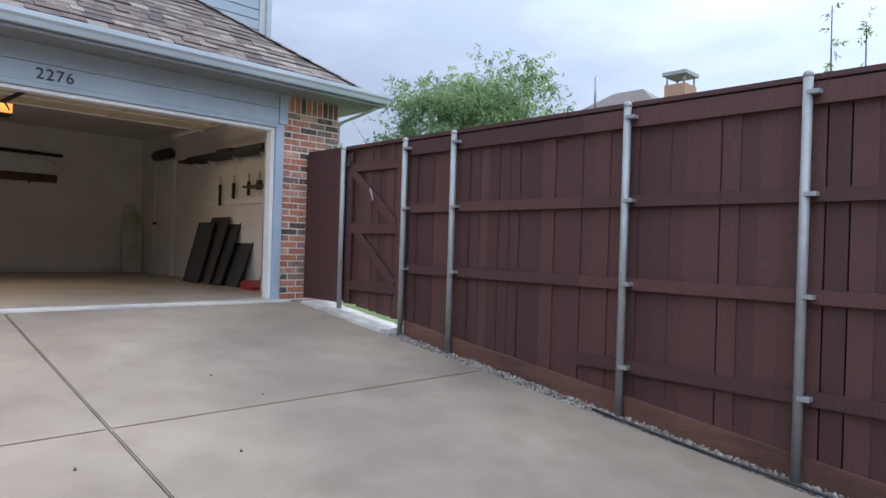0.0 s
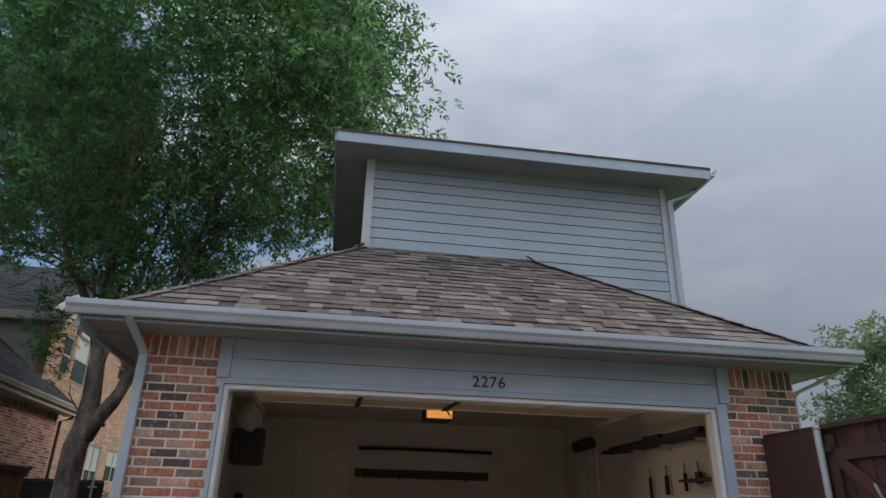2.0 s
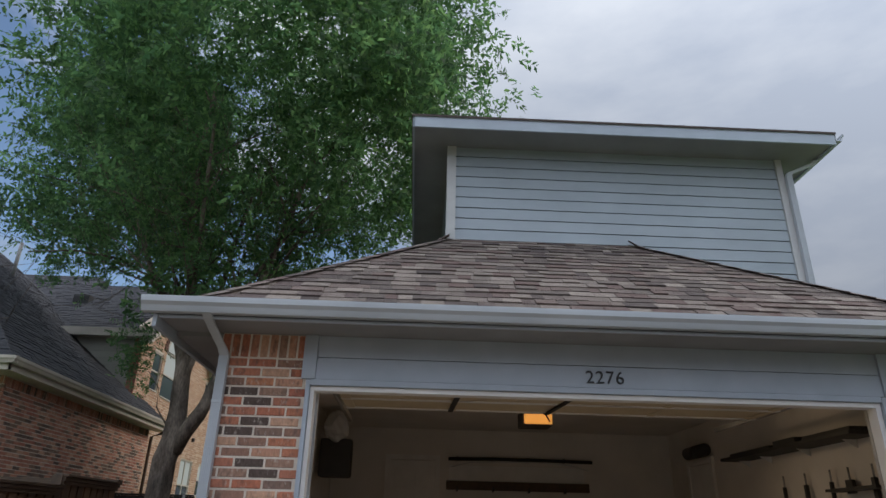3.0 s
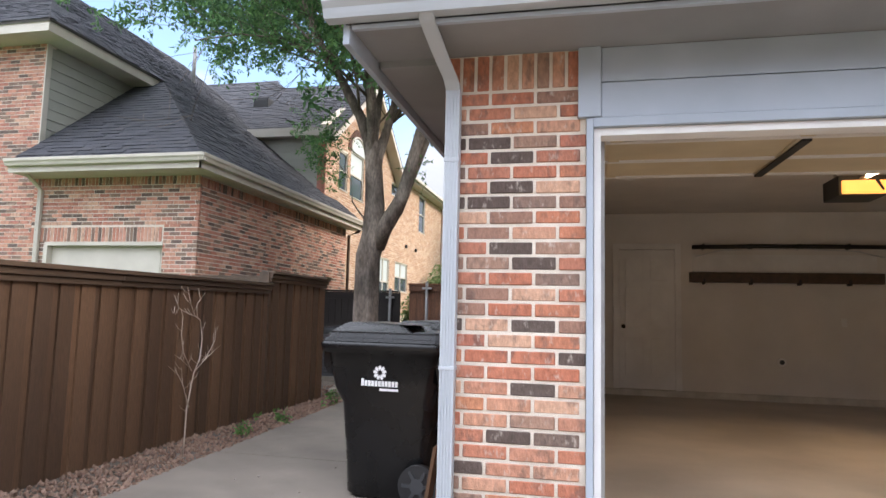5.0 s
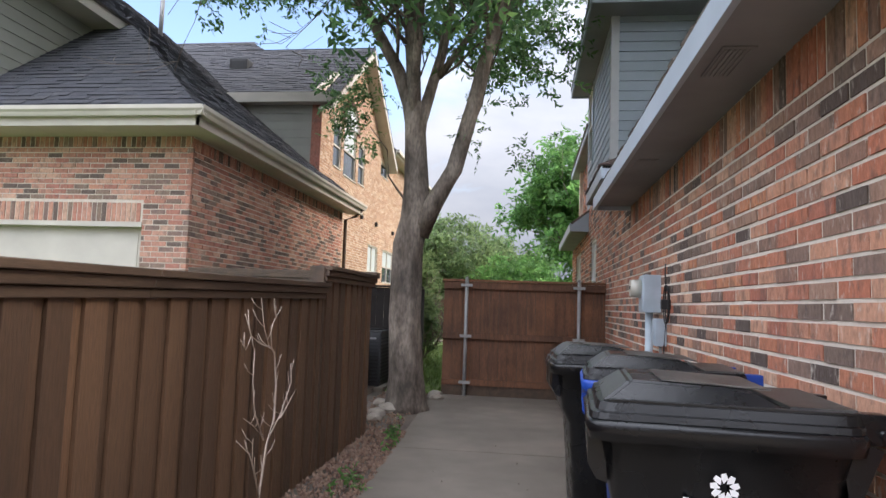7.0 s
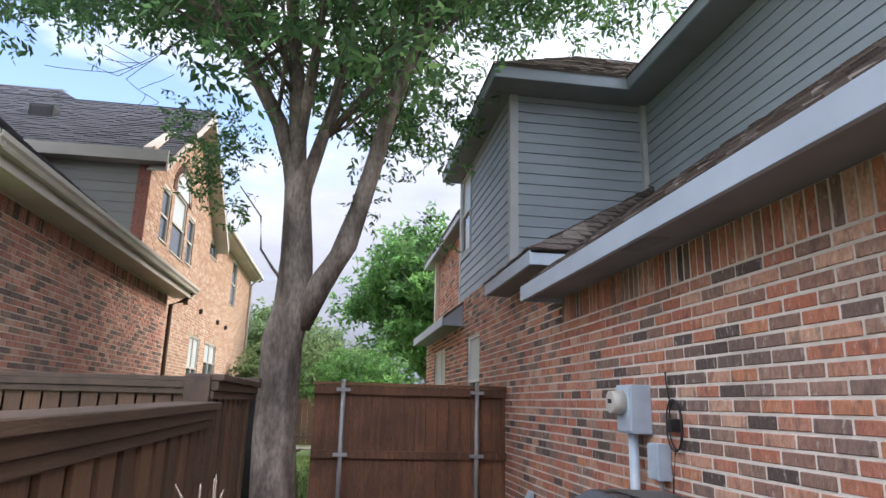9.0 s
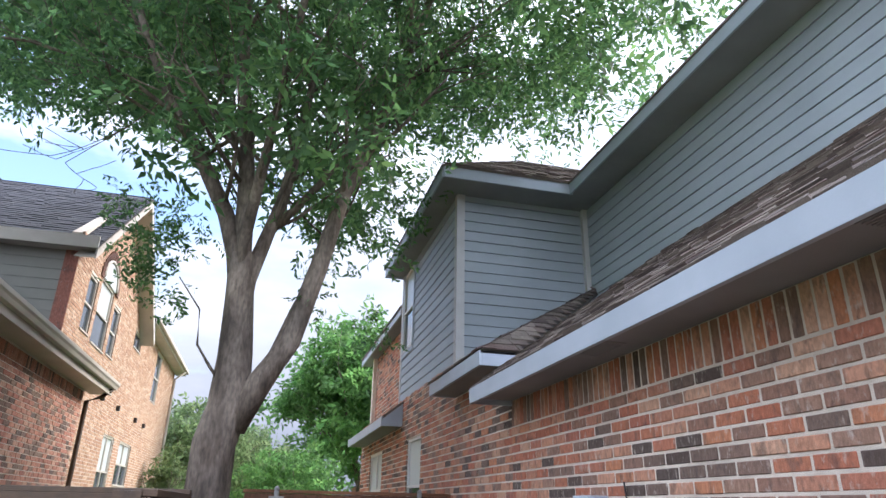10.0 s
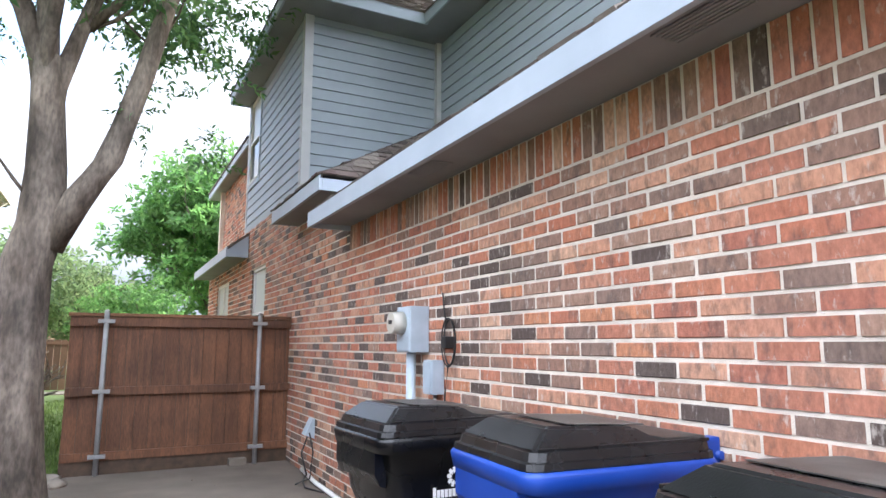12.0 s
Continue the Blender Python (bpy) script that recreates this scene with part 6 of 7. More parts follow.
shoot("branch", ((1.59, 0.7), (1.75, 0.78), (1.85, 0.81)), 0.005, 0.002, 3)
shoot("branch", ((1.43, 0.62), (1.31, 0.77), (1.25, 0.92), (1.27, 1.06)), 0.007, 0.0025, 4)
shoot("branch", ((1.4, 0.33), (1.31, 0.51), (1.23, 0.6), (1.11, 0.68)), 0.007, 0.0025, 4)
shoot("branch", ((1.4, 0.37), (1.31, 0.53), (1.27, 0.66)), 0.005, 0.002, 2)
shoot("branch", ((1.4, 0.64), (1.26, 0.72), (1.2, 0.76)), 0.004, 0.002, 2)
shoot("branch", ((1.18, 1.13), (1.14, 1.07), (1.11, 1.12)), 0.003, 0.0015, 1)


# ---- the neighbour's house ----
HX, HY = -5.39, 5.9            # corner of its garage block
house = thing("neighbour_house", "two-storey tan brick house with charcoal shingle roofs", "house")


def nwall(name, axis, lo, hi, u0, u1, z0, z1, holes, material):
    ob = wall_mass(name, axis, lo, hi, u0, u1, z0, z1, holes, material, "")
    ob.parent = house
    for k in ("kind", "category", "label"):
        if k in ob:
            del ob[k]
    return ob


def nbricks(wall, boxes, material):
    from_arrays("brickwork", *piece_boxes(boxes), material, wall, "tan and brown bricks", "stuff")


DOOR = [(-8.25, -6.0, -0.2, 2.2)]
w = nwall("front_wall", "y", HY, HY + 0.2, -8.6, HX, -0.2, 3.42, DOOR, M_NMORTAR)
bx = small_bricks("y", HY, -1, -8.6, HX + 0.012, -0.2, 2.215, DOOR, 0.0)
bx += small_bricks("y", HY, -1, -8.6, -6.0, 2.2, 2.45, [], 0.235)
bx += small_bricks("y", HY, -1, -6.0, HX + 0.012, 2.235, 2.48, [], 0.0)
bx += small_bricks("y", HY, -1, -8.6, HX + 0.012, 2.48, 3.36, [], 0.23)
nbricks(w, bx, M_NBRICK)
w = nwall("side_wall", "x", HX - 0.2, HX, HY + 0.2, 12.5, -0.2, 3.42, [], M_NMORTAR)
nbricks(w, small_bricks("x", HX, 1, HY, 12.5, -0.2, 3.36, [], 0.23, phase=0.12), M_NBRICK)
gdo = part("garage_door", box(-8.25, -6.0, HY + 0.10, HY + 0.14, -0.2, 2.2), M_CREAM, house, "cream garage door")
for k in range(4):
    part("door_panel", box(-8.15, -6.1, HY + 0.09, HY + 0.099, -0.1 + k * 0.56, 0.38 + k * 0.56, 0.004), M_CREAM, gdo)
part("door_trim", box(-8.28, -6.0, HY - 0.02, HY + 0.10, 2.14, 2.2), M_CREAM, house)
part("door_trim", box(-8.30, -8.22, HY - 0.02, HY + 0.10, -0.2, 2.14), M_CREAM, house)

# tall brick mass on the far side and its siding flank
w = nwall("tall_wall", "y", HY - 0.0, HY + 0.2, -15.0, -8.6, -0.2, 5.75, [], M_NMORTAR)
nbricks(w, small_bricks("y", HY, -1, -12.5, -8.6, -0.2, 5.74, [], 0.0), M_NBRICK)
w = nwall("flank_wall", "x", -8.75, -8.60, HY + 0.2, 14.0, 2.0, 5.75, [], M_NSIDING)
part("corner_board", box(-8.60, -8.575, HY - 0.012, HY + 0.10, 3.3, 5.75), M_CREAM, house)
z = 3.3
while z < 5.7:
    part("siding_board", prism([(-8.60, z), (-8.575, z), (-8.592, min(z + 0.19, 5.75)), (-8.60, min(z + 0.19, 5.75))], "y", HY + 0.10, 11.0), M_NSIDING, w)
    z += 0.185

# roofs
RZ, RS2 = 3.49, 0.80
RX, RY = -5.03, 5.34
xw = -8.6
a = slope("roof_slope", [(RX, RY, RZ), (RX, 12.9, RZ), (-9.9, 12.9, RZ + RS2 * (RX + 9.9)), (-9.9, RY + (RX + 9.9), RZ + RS2 * (RX + 9.9))], 0.05, M_FELT, "charcoal shingle slope", house)
shingles(a, (RX, RY, RZ + 0.004), (0, 1, 0), (-1, 0, RS2), lambda v: (v / math.hypot(1, RS2), 7.45) if v < 6.3 else None, M_NSHINGLE, M_NSHINGLE, seed=41)
b = slope("roof_slope", [(xw + 0.02, RY, RZ), (RX, RY, RZ), (xw + 0.02, RY + (RX - xw - 0.02), RZ + RS2 * (RX - xw - 0.02))], 0.05, M_FELT, "charcoal shingle slope", house)
shingles(b, (xw + 0.03, RY, RZ + 0.004), (1, 0, 0), (0, 1, RS2), lambda v: (0.0, RX - xw - 0.03 - v / math.hypot(1, RS2)) if v / math.hypot(1, RS2) < 3.4 else None, M_NSHINGLE, M_NSHINGLE, seed=42)
for g in (("x", RY, -1, xw, RX + 0.10), ("y", RX, 1, RY - 0.10, 12.9)):
    ob = gutter("gutter", *g, RZ - 0.10, "", M_CREAM)
    ob.parent = house
    for k in ("kind", "category", "label"):
        if k in ob:
            del ob[k]
part("fascia", box(xw, RX, RY, RY + 0.03, RZ - 0.20, RZ - 0.02), M_CREAM, house, "cream fascia")
part("fascia", box(RX - 0.03, RX, RY, 12.9, RZ - 0.20, RZ - 0.02), M_CREAM, house, "cream fascia")
part("soffit", box(xw, RX - 0.03, RY + 0.03, HY, RZ - 0.19, RZ - 0.17), M_CREAM, house)
part("soffit", box(HX, RX - 0.03, HY, 12.9, RZ - 0.19, RZ - 0.17), M_CREAM, house)
part("frieze", box(HX, HX + 0.02, HY, 12.5, 3.28, RZ - 0.19), M_CREAM, house)
dsp = downspout(-8.42, HY - 0.05, -0.1, 3.1, (0.0, -0.42, 0.3), "", M_CREAM, "downspout", 0.075, 0.06)
dsp.parent = house
for k in ("kind", "category", "label"):
    if k in dsp:
        del dsp[k]
part("side_downspout", tube([(RX + 0.03, 12.75, RZ - 0.1), (RX - 0.1, 12.7, RZ - 0.25), (HX + 0.05, 12.6, RZ - 0.35), (HX + 0.05, 12.6, -0.1)], 0.04, 8), M_BROWNCAP, house, "brown downspout")
# upper roof of the tall mass
UZ = 5.78
part("upper_soffit", box(-15.0, -8.15, HY - 0.45, 14.0, UZ - 0.03, UZ), M_CREAM, house)
part("upper_fascia", box(-15.0, -8.15, HY - 0.48, HY - 0.45, UZ - 0.03, UZ + 0.17), M_CREAM, house, "cream fascia")
part("upper_fascia", box(-8.15, -8.12, HY - 0.48, 11.5, UZ - 0.03, UZ + 0.17), M_CREAM, house, "cream fascia")
PT = 0.80
s1 = slope("roof_slope", [(-8.1, HY - 0.5, UZ + 0.17), (-8.1, 14.0, UZ + 0.17), (-11.4, 14.0, UZ + 0.17 + PT * 3.3), (-11.4, HY - 0.5 + 3.3, UZ + 0.17 + PT * 3.3)], 0.04, M_FELT, "charcoal shingle slope", house)
shingles(s1, (-8.1, HY - 0.5, UZ + 0.176), (0, 1, 0), (-1, 0, PT), lambda v: (v / math.hypot(1, PT), 8.4) if v < 4.2 else None, M_NSHINGLE, M_NSHINGLE, seed=43)
s2 = slope("roof_slope", [(-14.7, HY - 0.5, UZ + 0.17), (-8.1, HY - 0.5, UZ + 0.17), (-11.4, HY + 2.8, UZ + 0.17 + PT * 3.3)], 0.04, M_FELT, "charcoal shingle slope", house)
shingles(s2, (-14.7, HY - 0.5, UZ + 0.176), (1, 0, 0), (0, 1, PT), lambda v: (v / math.hypot(1, PT), 6.6 - v / math.hypot(1, PT)) if v / math.hypot(1, PT) < 3.25 else None, M_NSHINGLE, M_NSHINGLE, seed=44)
part("chimney", box(-12.2, -11.2, 7.9, 8.8, 7.5, 9.3, 0.02), M_CREAM, house, "cream chimney stack")
part("chimney_cap", box(-12.3, -11.1, 7.8, 8.9, 9.3, 9.45, 0.03), M_CREAM, house)
for x in (-11.95, -11.45):
    part("flue", cyl(0.12, 0.10, (x, 8.35, 9.45), (x, 8.35, 9.85), 14), M_CREAM, house)

# gabled wing with the arched window
GX = -5.8
GA, GB, GP = 11.95, 18.3, 15.1
GZ, GT = 5.78, 8.12
WIN = [(12.85, 13.5, 4.45, 5.55), (13.72, 14.85, 4.40, 5.75), (15.1, 15.75, 4.45, 5.55), (17.7, 18.7, 5.2, 5.65), (21.5, 22.5, 4.4, 5.9), (16.5, 17.7, 1.4, 2.95), (18.4, 20.0, 1.9, 2.95)]
w = nwall("gable_wall", "x", GX - 0.2, GX, GA, 25.8, -0.2, 5.98, WIN, M_NMORTAR)
bx = small_bricks("x", GX, 1, GA, 25.8, 1.0, 5.98, WIN, 0.0)
tri = prism([(GA, 5.98), (18.25, 5.98), (18.1, 6.05), (GP, GT - 0.05)], "x", GX - 0.2, GX)
part("gable_mass", tri, M_NMORTAR, house)
for r in range(33):
    z = 5.98 + r * 0.0677
    half = (GT - 0.1 - z) / 0.735
    if half > 0.15:
        bx += small_bricks("x", GX, 1, max(GP - half, GA), min(GP + half, 18.25), z, z + 0.0677, [(13.72, 14.85, 5.0, 5.98 + 0.22)], 0.0, phase=0.1 * (r % 2))
nbricks(w, bx, M_GBRICK)
for i, (a0, b0, c0, d0) in enumerate(WIN):
    t = sash_window("window", GX, a0, b0, c0, d0, "", side=1, rows=2 if d0 - c0 > 0.8 else 1, cols=2 if i in (5, 6) else 1, m_frame=M_CREAM, blind=M_BLIND if i in (1, 5, 6) else None)
    for k in ("kind", "category", "label"):
        if k in t:
            del t[k]
    t.parent = house
# round head of the tall window
arch = [(13.72, 5.75)] + [(14.285 - 0.565 * math.cos(a), 5.75 + 0.45 * math.sin(a)) for a in [math.pi * i / 14 for i in range(15)]] + [(14.85, 5.75)]
part("arch_glass", prism(arch, "x", GX + 0.004, GX + 0.016), M_BLIND, house, "pale arched light")
pts = [(GX + 0.02, 14.285 - 0.59 * math.cos(a), 5.75 + 0.475 * math.sin(a)) for a in [math.pi * i / 16 for i in range(17)]]
part("arch_frame", tube(pts, 0.035, 8), M_CREAM, house)
for i in range(17):
    a = math.pi * i / 16
    m = Matrix.Translation((GX + 0.01, 14.285 - 0.72 * math.cos(a), 5.75 + 0.6 * math.sin(a))) @ Matrix.Rotation(a - math.pi / 2, 4, 'X')
    part("arch_brick", box(-0.02, 0.02, -0.05, 0.05, -0.1, 0.1, 0, m), M_KICK, house)
XE = -5.45
for ya, yb in ((GA - 0.3, GP), (18.55, GP)):
    za = GT - abs(GP - ya) * 0.735
    ob = slope("gable_roof_slope", [(XE, ya, za + 0.06), (XE, yb, GT + 0.06), (-14.0, yb, GT + 0.06), (-14.0, ya, za + 0.06)], 0.05, M_FELT, "charcoal shingle slope", house)
    sgn = 1 if yb > ya else -1
    shingles(ob, (XE, ya, za + 0.064), (-1, 0, 0), (0, sgn, 0.735), lambda v, L=abs(GP - ya): (0.0, 8.5) if v / math.hypot(1, 0.735) < L - 0.05 else None, M_NSHINGLE, M_NSHINGLE, seed=45)
    bm = bmesh.new()
    vv = [bm.verts.new(p) for p in ((XE - 0.03, ya, za - 0.17), (XE, ya, za - 0.17), (XE, yb, GT - 0.17), (XE - 0.03, yb, GT - 0.17), (XE - 0.03, ya, za + 0.03), (XE, ya, za + 0.03), (XE, yb, GT + 0.03), (XE - 0.03, yb, GT + 0.03))]
    for f in BOXF:
        bm.faces.new([vv[q] for q in f])
    part("rake_board", bm, M_CREAM, house, "cream rake board")
    bm = bmesh.new()
    vv = [bm.verts.new(p) for p in ((GX, ya, za - 0.16), (XE - 0.03, ya, za - 0.16), (XE - 0.03, yb, GT - 0.16), (GX, yb, GT - 0.16), (GX, ya, za - 0.14), (XE - 0.03, ya, za - 0.14), (XE - 0.03, yb, GT - 0.14), (GX, yb, GT - 0.14))]
    for f in BOXF:
        bm.faces.new([vv[q] for q in f])
    part("rake_soffit", bm, M_CREAM, house)
big = slope("rear_roof_slope", [(-14.0, GP, GT + 0.06), (-8.6, GP, GT + 0.06), (-9.35, GP + 0.76, GT + 0.62), (-14.0, GP + 0.76, GT + 0.62)], 0.05, M_FELT, "charcoal shingle slope", house)
shingles(big, (-8.6, GP, GT + 0.064), (-1, 0, 0), (0, 1, 0.737), lambda v: (v / 1.242, 5.4) if v < 0.9 else None, M_NSHINGLE, M_NSHINGLE, seed=47)
slope("rear_roof_slope", [(-8.6, GP, GT + 0.06), (-8.6, GP + 1.52, GT + 0.06), (-9.35, GP + 0.76, GT + 0.62)], 0.05, M_NSHINGLE, "charcoal shingle hip", house)
slope("rear_roof_slope", [(-8.6, GP + 1.52, GT + 0.06), (-14.0, GP + 1.52, GT + 0.06), (-14.0, GP + 0.76, GT + 0.62), (-9.35, GP + 0.76, GT + 0.62)], 0.05, M_NSHINGLE, "charcoal shingle slope", house)
# siding flank of the gabled wing, looking at the walk
w = nwall("wing_flank", "y", GA + 0.0, GA + 0.15, -14.0, GX - 0.2, 2.0, 5.72, [], M_NSIDING)
z = 3.4
while z < 5.6:
    part("siding_board", prism([(GA, z), (GA - 0.022, z), (GA - 0.008, z + 0.19), (GA, z + 0.19)], "x", -12.0, GX - 0.22), M_NSIDING, w)
    z += 0.185
part("corner_board", box(GX - 0.22, GX - 0.0, GA - 0.022, GA - 0.001, 3.3, 5.7), M_NBRICK, house)
part("wing_fascia", box(-14.0, XE, GA - 0.33, GA - 0.30, 5.60, 5.82), M_CREAM, house, "cream fascia")
part("wing_soffit", box(-14.0, XE, GA - 0.30, GA, 5.62, 5.64), M_CREAM, house)
# long eave beyond the gable
ob = slope("roof_slope", [(XE, 18.4, 6.18), (XE, 26.2, 6.18), (-9.0, 26.2, 8.6), (-9.0, 18.4, 8.6)], 0.05, M_NSHINGLE, "charcoal shingle slope", house)
part("far_fascia", box(XE - 0.03, XE, 18.3, 26.2, 6.0, 6.16), M_CREAM, house, "cream fascia")
part("far_soffit", box(GX, XE - 0.03, 18.3, 26.2, 5.99, 6.01), M_CREAM, house)
part("far_gutter", box(XE, XE + 0.1, 18.3, 26.2, 6.06, 6.17, 0.01), M_CREAM, house)
part("far_downspout", tube([(XE + 0.05, 25.6, 6.05), (GX + 0.06, 25.6, 5.75), (GX + 0.06, 25.6, -0.1)], 0.045, 8), M_CREAM, house)
part("far_end_wall", box(-14.0, GX - 0.2, 25.6, 25.8, -0.2, 6.0), M_GBRICK, house)
part("back_mass", box(-14.8, -9.2, 6.2, 25.5, -0.2, 5.7), M_NSIDING, house)
for x, y, zz in ((-9.7, 11.8, 7.5), ):
    part("vent_pipe", cyl(0.05, 0.05, (x, y, zz - 0.3), (x, y, zz + 0.75), 12), M_GALV, house, "grey roof vent pipe")
part("roof_vent", box(-8.9, -8.4, 13.6, 14.0, 7.0, 7.4, 0.08), M_DARK, house, "dark roof vent")
part("wall_box", box(HX, HX + 0.14, 9.9, 10.35, 1.15, 1.55, 0.01), M_METER, house, "grey utility box")
for y in (15.5, 17.2, 19.6, 21.0):
    part("wall_lug", box(GX, GX + 0.08, y, y + 0.1, 3.55, 3.67), M_DARK, house)


# ---- trees ----
def leaves(centres, n, spread, size, seed, material, parent, name="crown", per=9):
    """Many small leaves set in sprays about the twig ends."""
    r = np.random.RandomState(seed)
    c = np.array(centres, float)
    idx = r.randint(0, len(c), n)
    base = c[idx] + r.normal(0, 1, (n, 3)) * np.array(spread)
    k = n * per
    # each spray is a drooping stalk with leaflets to both sides
    way = r.normal(0, 1, (n, 3))
    way[:, 2] = way[:, 2] * 0.6 - 0.25
    way /= np.linalg.norm(way, axis=1)[:, None]
    side = np.cross(way, r.normal(0, 1, (n, 3)))
    side /= np.linalg.norm(side, axis=1)[:, None] + 1e-9
    step = np.tile(np.arange(per), n)[:, None]
    stalk, flank = np.repeat(way, per, 0), np.repeat(side, per, 0)
    along = (step // 2) * size * 0.62
    pos = np.repeat(base, per, 0) + stalk * along + r.normal(0, size * 0.12, (k, 3))
    pos[:, 2] -= (along[:, 0] ** 2) * 0.5
    sign = np.where(step % 2 == 0, 1.0, -1.0)
    d = stalk * 0.75 + flank * sign * 0.8 + r.normal(0, 0.28, (k, 3))
    d[:, 2] -= 0.2
    d /= np.linalg.norm(d, axis=1)[:, None]
    u = np.cross(d, np.cross(stalk, flank) + r.normal(0, 0.35, (k, 3)))
    u /= np.linalg.norm(u, axis=1)[:, None] + 1e-9
    nr = np.cross(d, u)
    s = size * r.uniform(0.65, 1.3, (k, 1))
    v = np.stack([pos, pos + d * s * 0.45 + u * s * 0.21 + nr * s * 0.07, pos + d * s * 1.05, pos + d * s * 0.45 - u * s * 0.21 + nr * s * 0.07], 1).reshape(-1, 3)
    me = bpy.data.meshes.new(name)
    me.vertices.add(len(v))
    me.vertices.foreach_set("co", v.astype(np.float32).ravel())
    me.loops.add(k * 4)
    me.loops.foreach_set("vertex_index", np.arange(k * 4, dtype=np.int32))
    me.polygons.add(k)
    me.polygons.foreach_set("loop_start", np.arange(0, k * 4, 4, dtype=np.int32))
    me.update(calc_edges=True)
    me.materials.append(material)
    ob = new(name, me)
    ob.parent = parent
    return tagged(ob, "", "", "", "stuff")


def grow(p, d, length, radius, depth, r, out, ends, up=0.25, bend=0.25, low=-9.0):
    """A limb that bends and forks. Each limb is a line with radii."""
    if p.z < low:
        return
    pts, rad = [p.copy()], [radius]
    n = 5
    for i in range(n):
        d = (d + Vector((r.uniform(-1, 1), r.uniform(-1, 1), r.uniform(-0.6, 1) * 0.6 + up * 0.4)) * bend * 0.5).normalized()
        p = p + d * length / n
        pts.append(p.copy())
        rad.append(radius * (1 - 0.6 * (i + 1) / n))
    out.append((pts, rad))
    if depth == 0:
        ends.extend([pts[-1], pts[-2], pts[-3]])
        return
    for i in range(3):
        k = r.choice((2, 3, 4, 5))
        q = (d + Vector((r.uniform(-1, 1), r.uniform(-1, 1), r.uniform(-0.5, 0.8))) * 0.9).normalized()
        grow(pts[k], q, length * r.uniform(0.55, 0.8), rad[k] * 0.7, depth - 1, r, out, ends, up, bend, low)


ash = thing("shade_tree", "large multi-stemmed ash tree in full green leaf", "tree")
TB = Vector((-2.68, 6.65, -0.12))
trunk = [TB, TB + Vector((0.0, 0, 0.15)), TB + Vector((-0.02, 0, 0.5)), Vector((-2.74, 6.66, 1.1)), Vector((-2.75, 6.68, 1.6)), Vector((-2.74, 6.70, 2.05)), Vector((-2.66, 6.70, 2.4)), Vector((-2.66, 6.7, 2.9)),
         Vector((-2.70, 6.7, 3.5)), Vector((-2.74, 6.7, 3.95))]
part("trunk", tube(trunk, [0.33, 0.265, 0.225, 0.205, 0.20, 0.205, 0.20, 0.165, 0.15, 0.125], 22, None, 0.16), M_BARK, ash)
BOUGHS = [
    ([(-2.60, 6.68, 2.2), (-2.40, 6.6, 2.62), (-2.15, 6.6, 3.05), (-1.93, 6.62, 3.9), (-1.74, 6.65, 4.75), (-1.45, 6.65, 5.55), (-1.12, 6.6, 6.7), (-0.7, 6.5, 8.2)], 0.135),
    ([(-2.52, 6.8, 2.42), (-2.33, 7.0, 2.85), (-2.12, 7.1, 3.5), (-1.9, 7.15, 4.1), (-1.75, 7.3, 4.9), (-1.4, 7.6, 6.2)], 0.085),
    ([(-2.70, 6.7, 3.45), (-2.80, 6.7, 3.95), (-2.96, 6.7, 4.4), (-3.33, 6.7, 5.07), (-3.73, 6.75, 5.69), (-4.1, 6.8, 6.5), (-4.7, 6.9, 7.9)], 0.11),
    ([(-2.71, 6.7, 3.55), (-2.74, 6.7, 3.9), (-2.77, 6.7, 4.5), (-2.85, 6.65, 5.32), (-3.06, 6.6, 6.66), (-3.1, 6.5, 8.4), (-3.0, 6.4, 10.0)], 0.12),
    ([(-2.68, 6.7, 3.3), (-2.64, 6.72, 3.7), (-2.55, 6.75, 4.05), (-2.40, 6.8, 4.65), (-2.3, 6.85, 5.35), (-2.2, 6.9, 6.4), (-1.9, 7.0, 8.2)], 0.10),
    ([(-2.42, 6.78, 4.35), (-2.0, 6.7, 4.9), (-1.64, 6.6, 5.5), (-1.0, 6.4, 6.4), (0.1, 6.2, 7.6)], 0.05),
    ([(-3.30, 6.7, 5.0), (-3.65, 6.55, 5.45), (-4.2, 6.35, 5.72), (-5.0, 6.2, 5.8), (-5.8, 6.1, 5.7)], 0.032),
    ([(-2.72, 6.7, 3.5), (-2.75, 6.8, 4.05), (-2.85, 7.3, 4.9), (-3.0, 8.1, 6.0), (-3.2, 9.0, 7.6)], 0.09),
    ([(-2.72, 6.7, 3.5), (-2.73, 6.6, 4.05), (-2.6, 6.2, 4.9), (-2.4, 5.4, 6.2), (-2.2, 4.6, 7.8)], 0.08),
    ([(-2.72, 6.65, 2.55), (-2.90, 6.62, 2.78), (-3.02, 6.6, 2.95), (-3.05, 6.6, 3.3), (-3.28, 6.55, 3.6)], 0.018),
]
rt = random.Random(8)
ends, out = [], []
for pts, r0 in BOUGHS:
    n = len(pts)
    part("limb", tube(pts, [r0 * (1 - 0.68 * i / (n - 1)) for i in range(n)], 14, None, 0.1), M_BARK, ash)
    if r0 < 0.02:
        ends += [Vector(pts[-1])]
        continue
    for i in range(2, n):
        a, b = Vector(pts[i - 1]), Vector(pts[i])
        d = (b - a).normalized()
        for _ in range(2 if i < n - 1 else 3):
            q = (d * 0.7 + Vector((rt.uniform(-1, 1), rt.uniform(-1, 1), rt.uniform(-0.45, 0.6)))).normalized()
            grow(a.lerp(b, rt.random()), q, rt.uniform(1.0, 1.9), r0 * 0.3 * (1 - 0.4 * i / n), 2 if b.z > 5 else 1, rt, out, ends, low=4.25)
bm = bmesh.new()
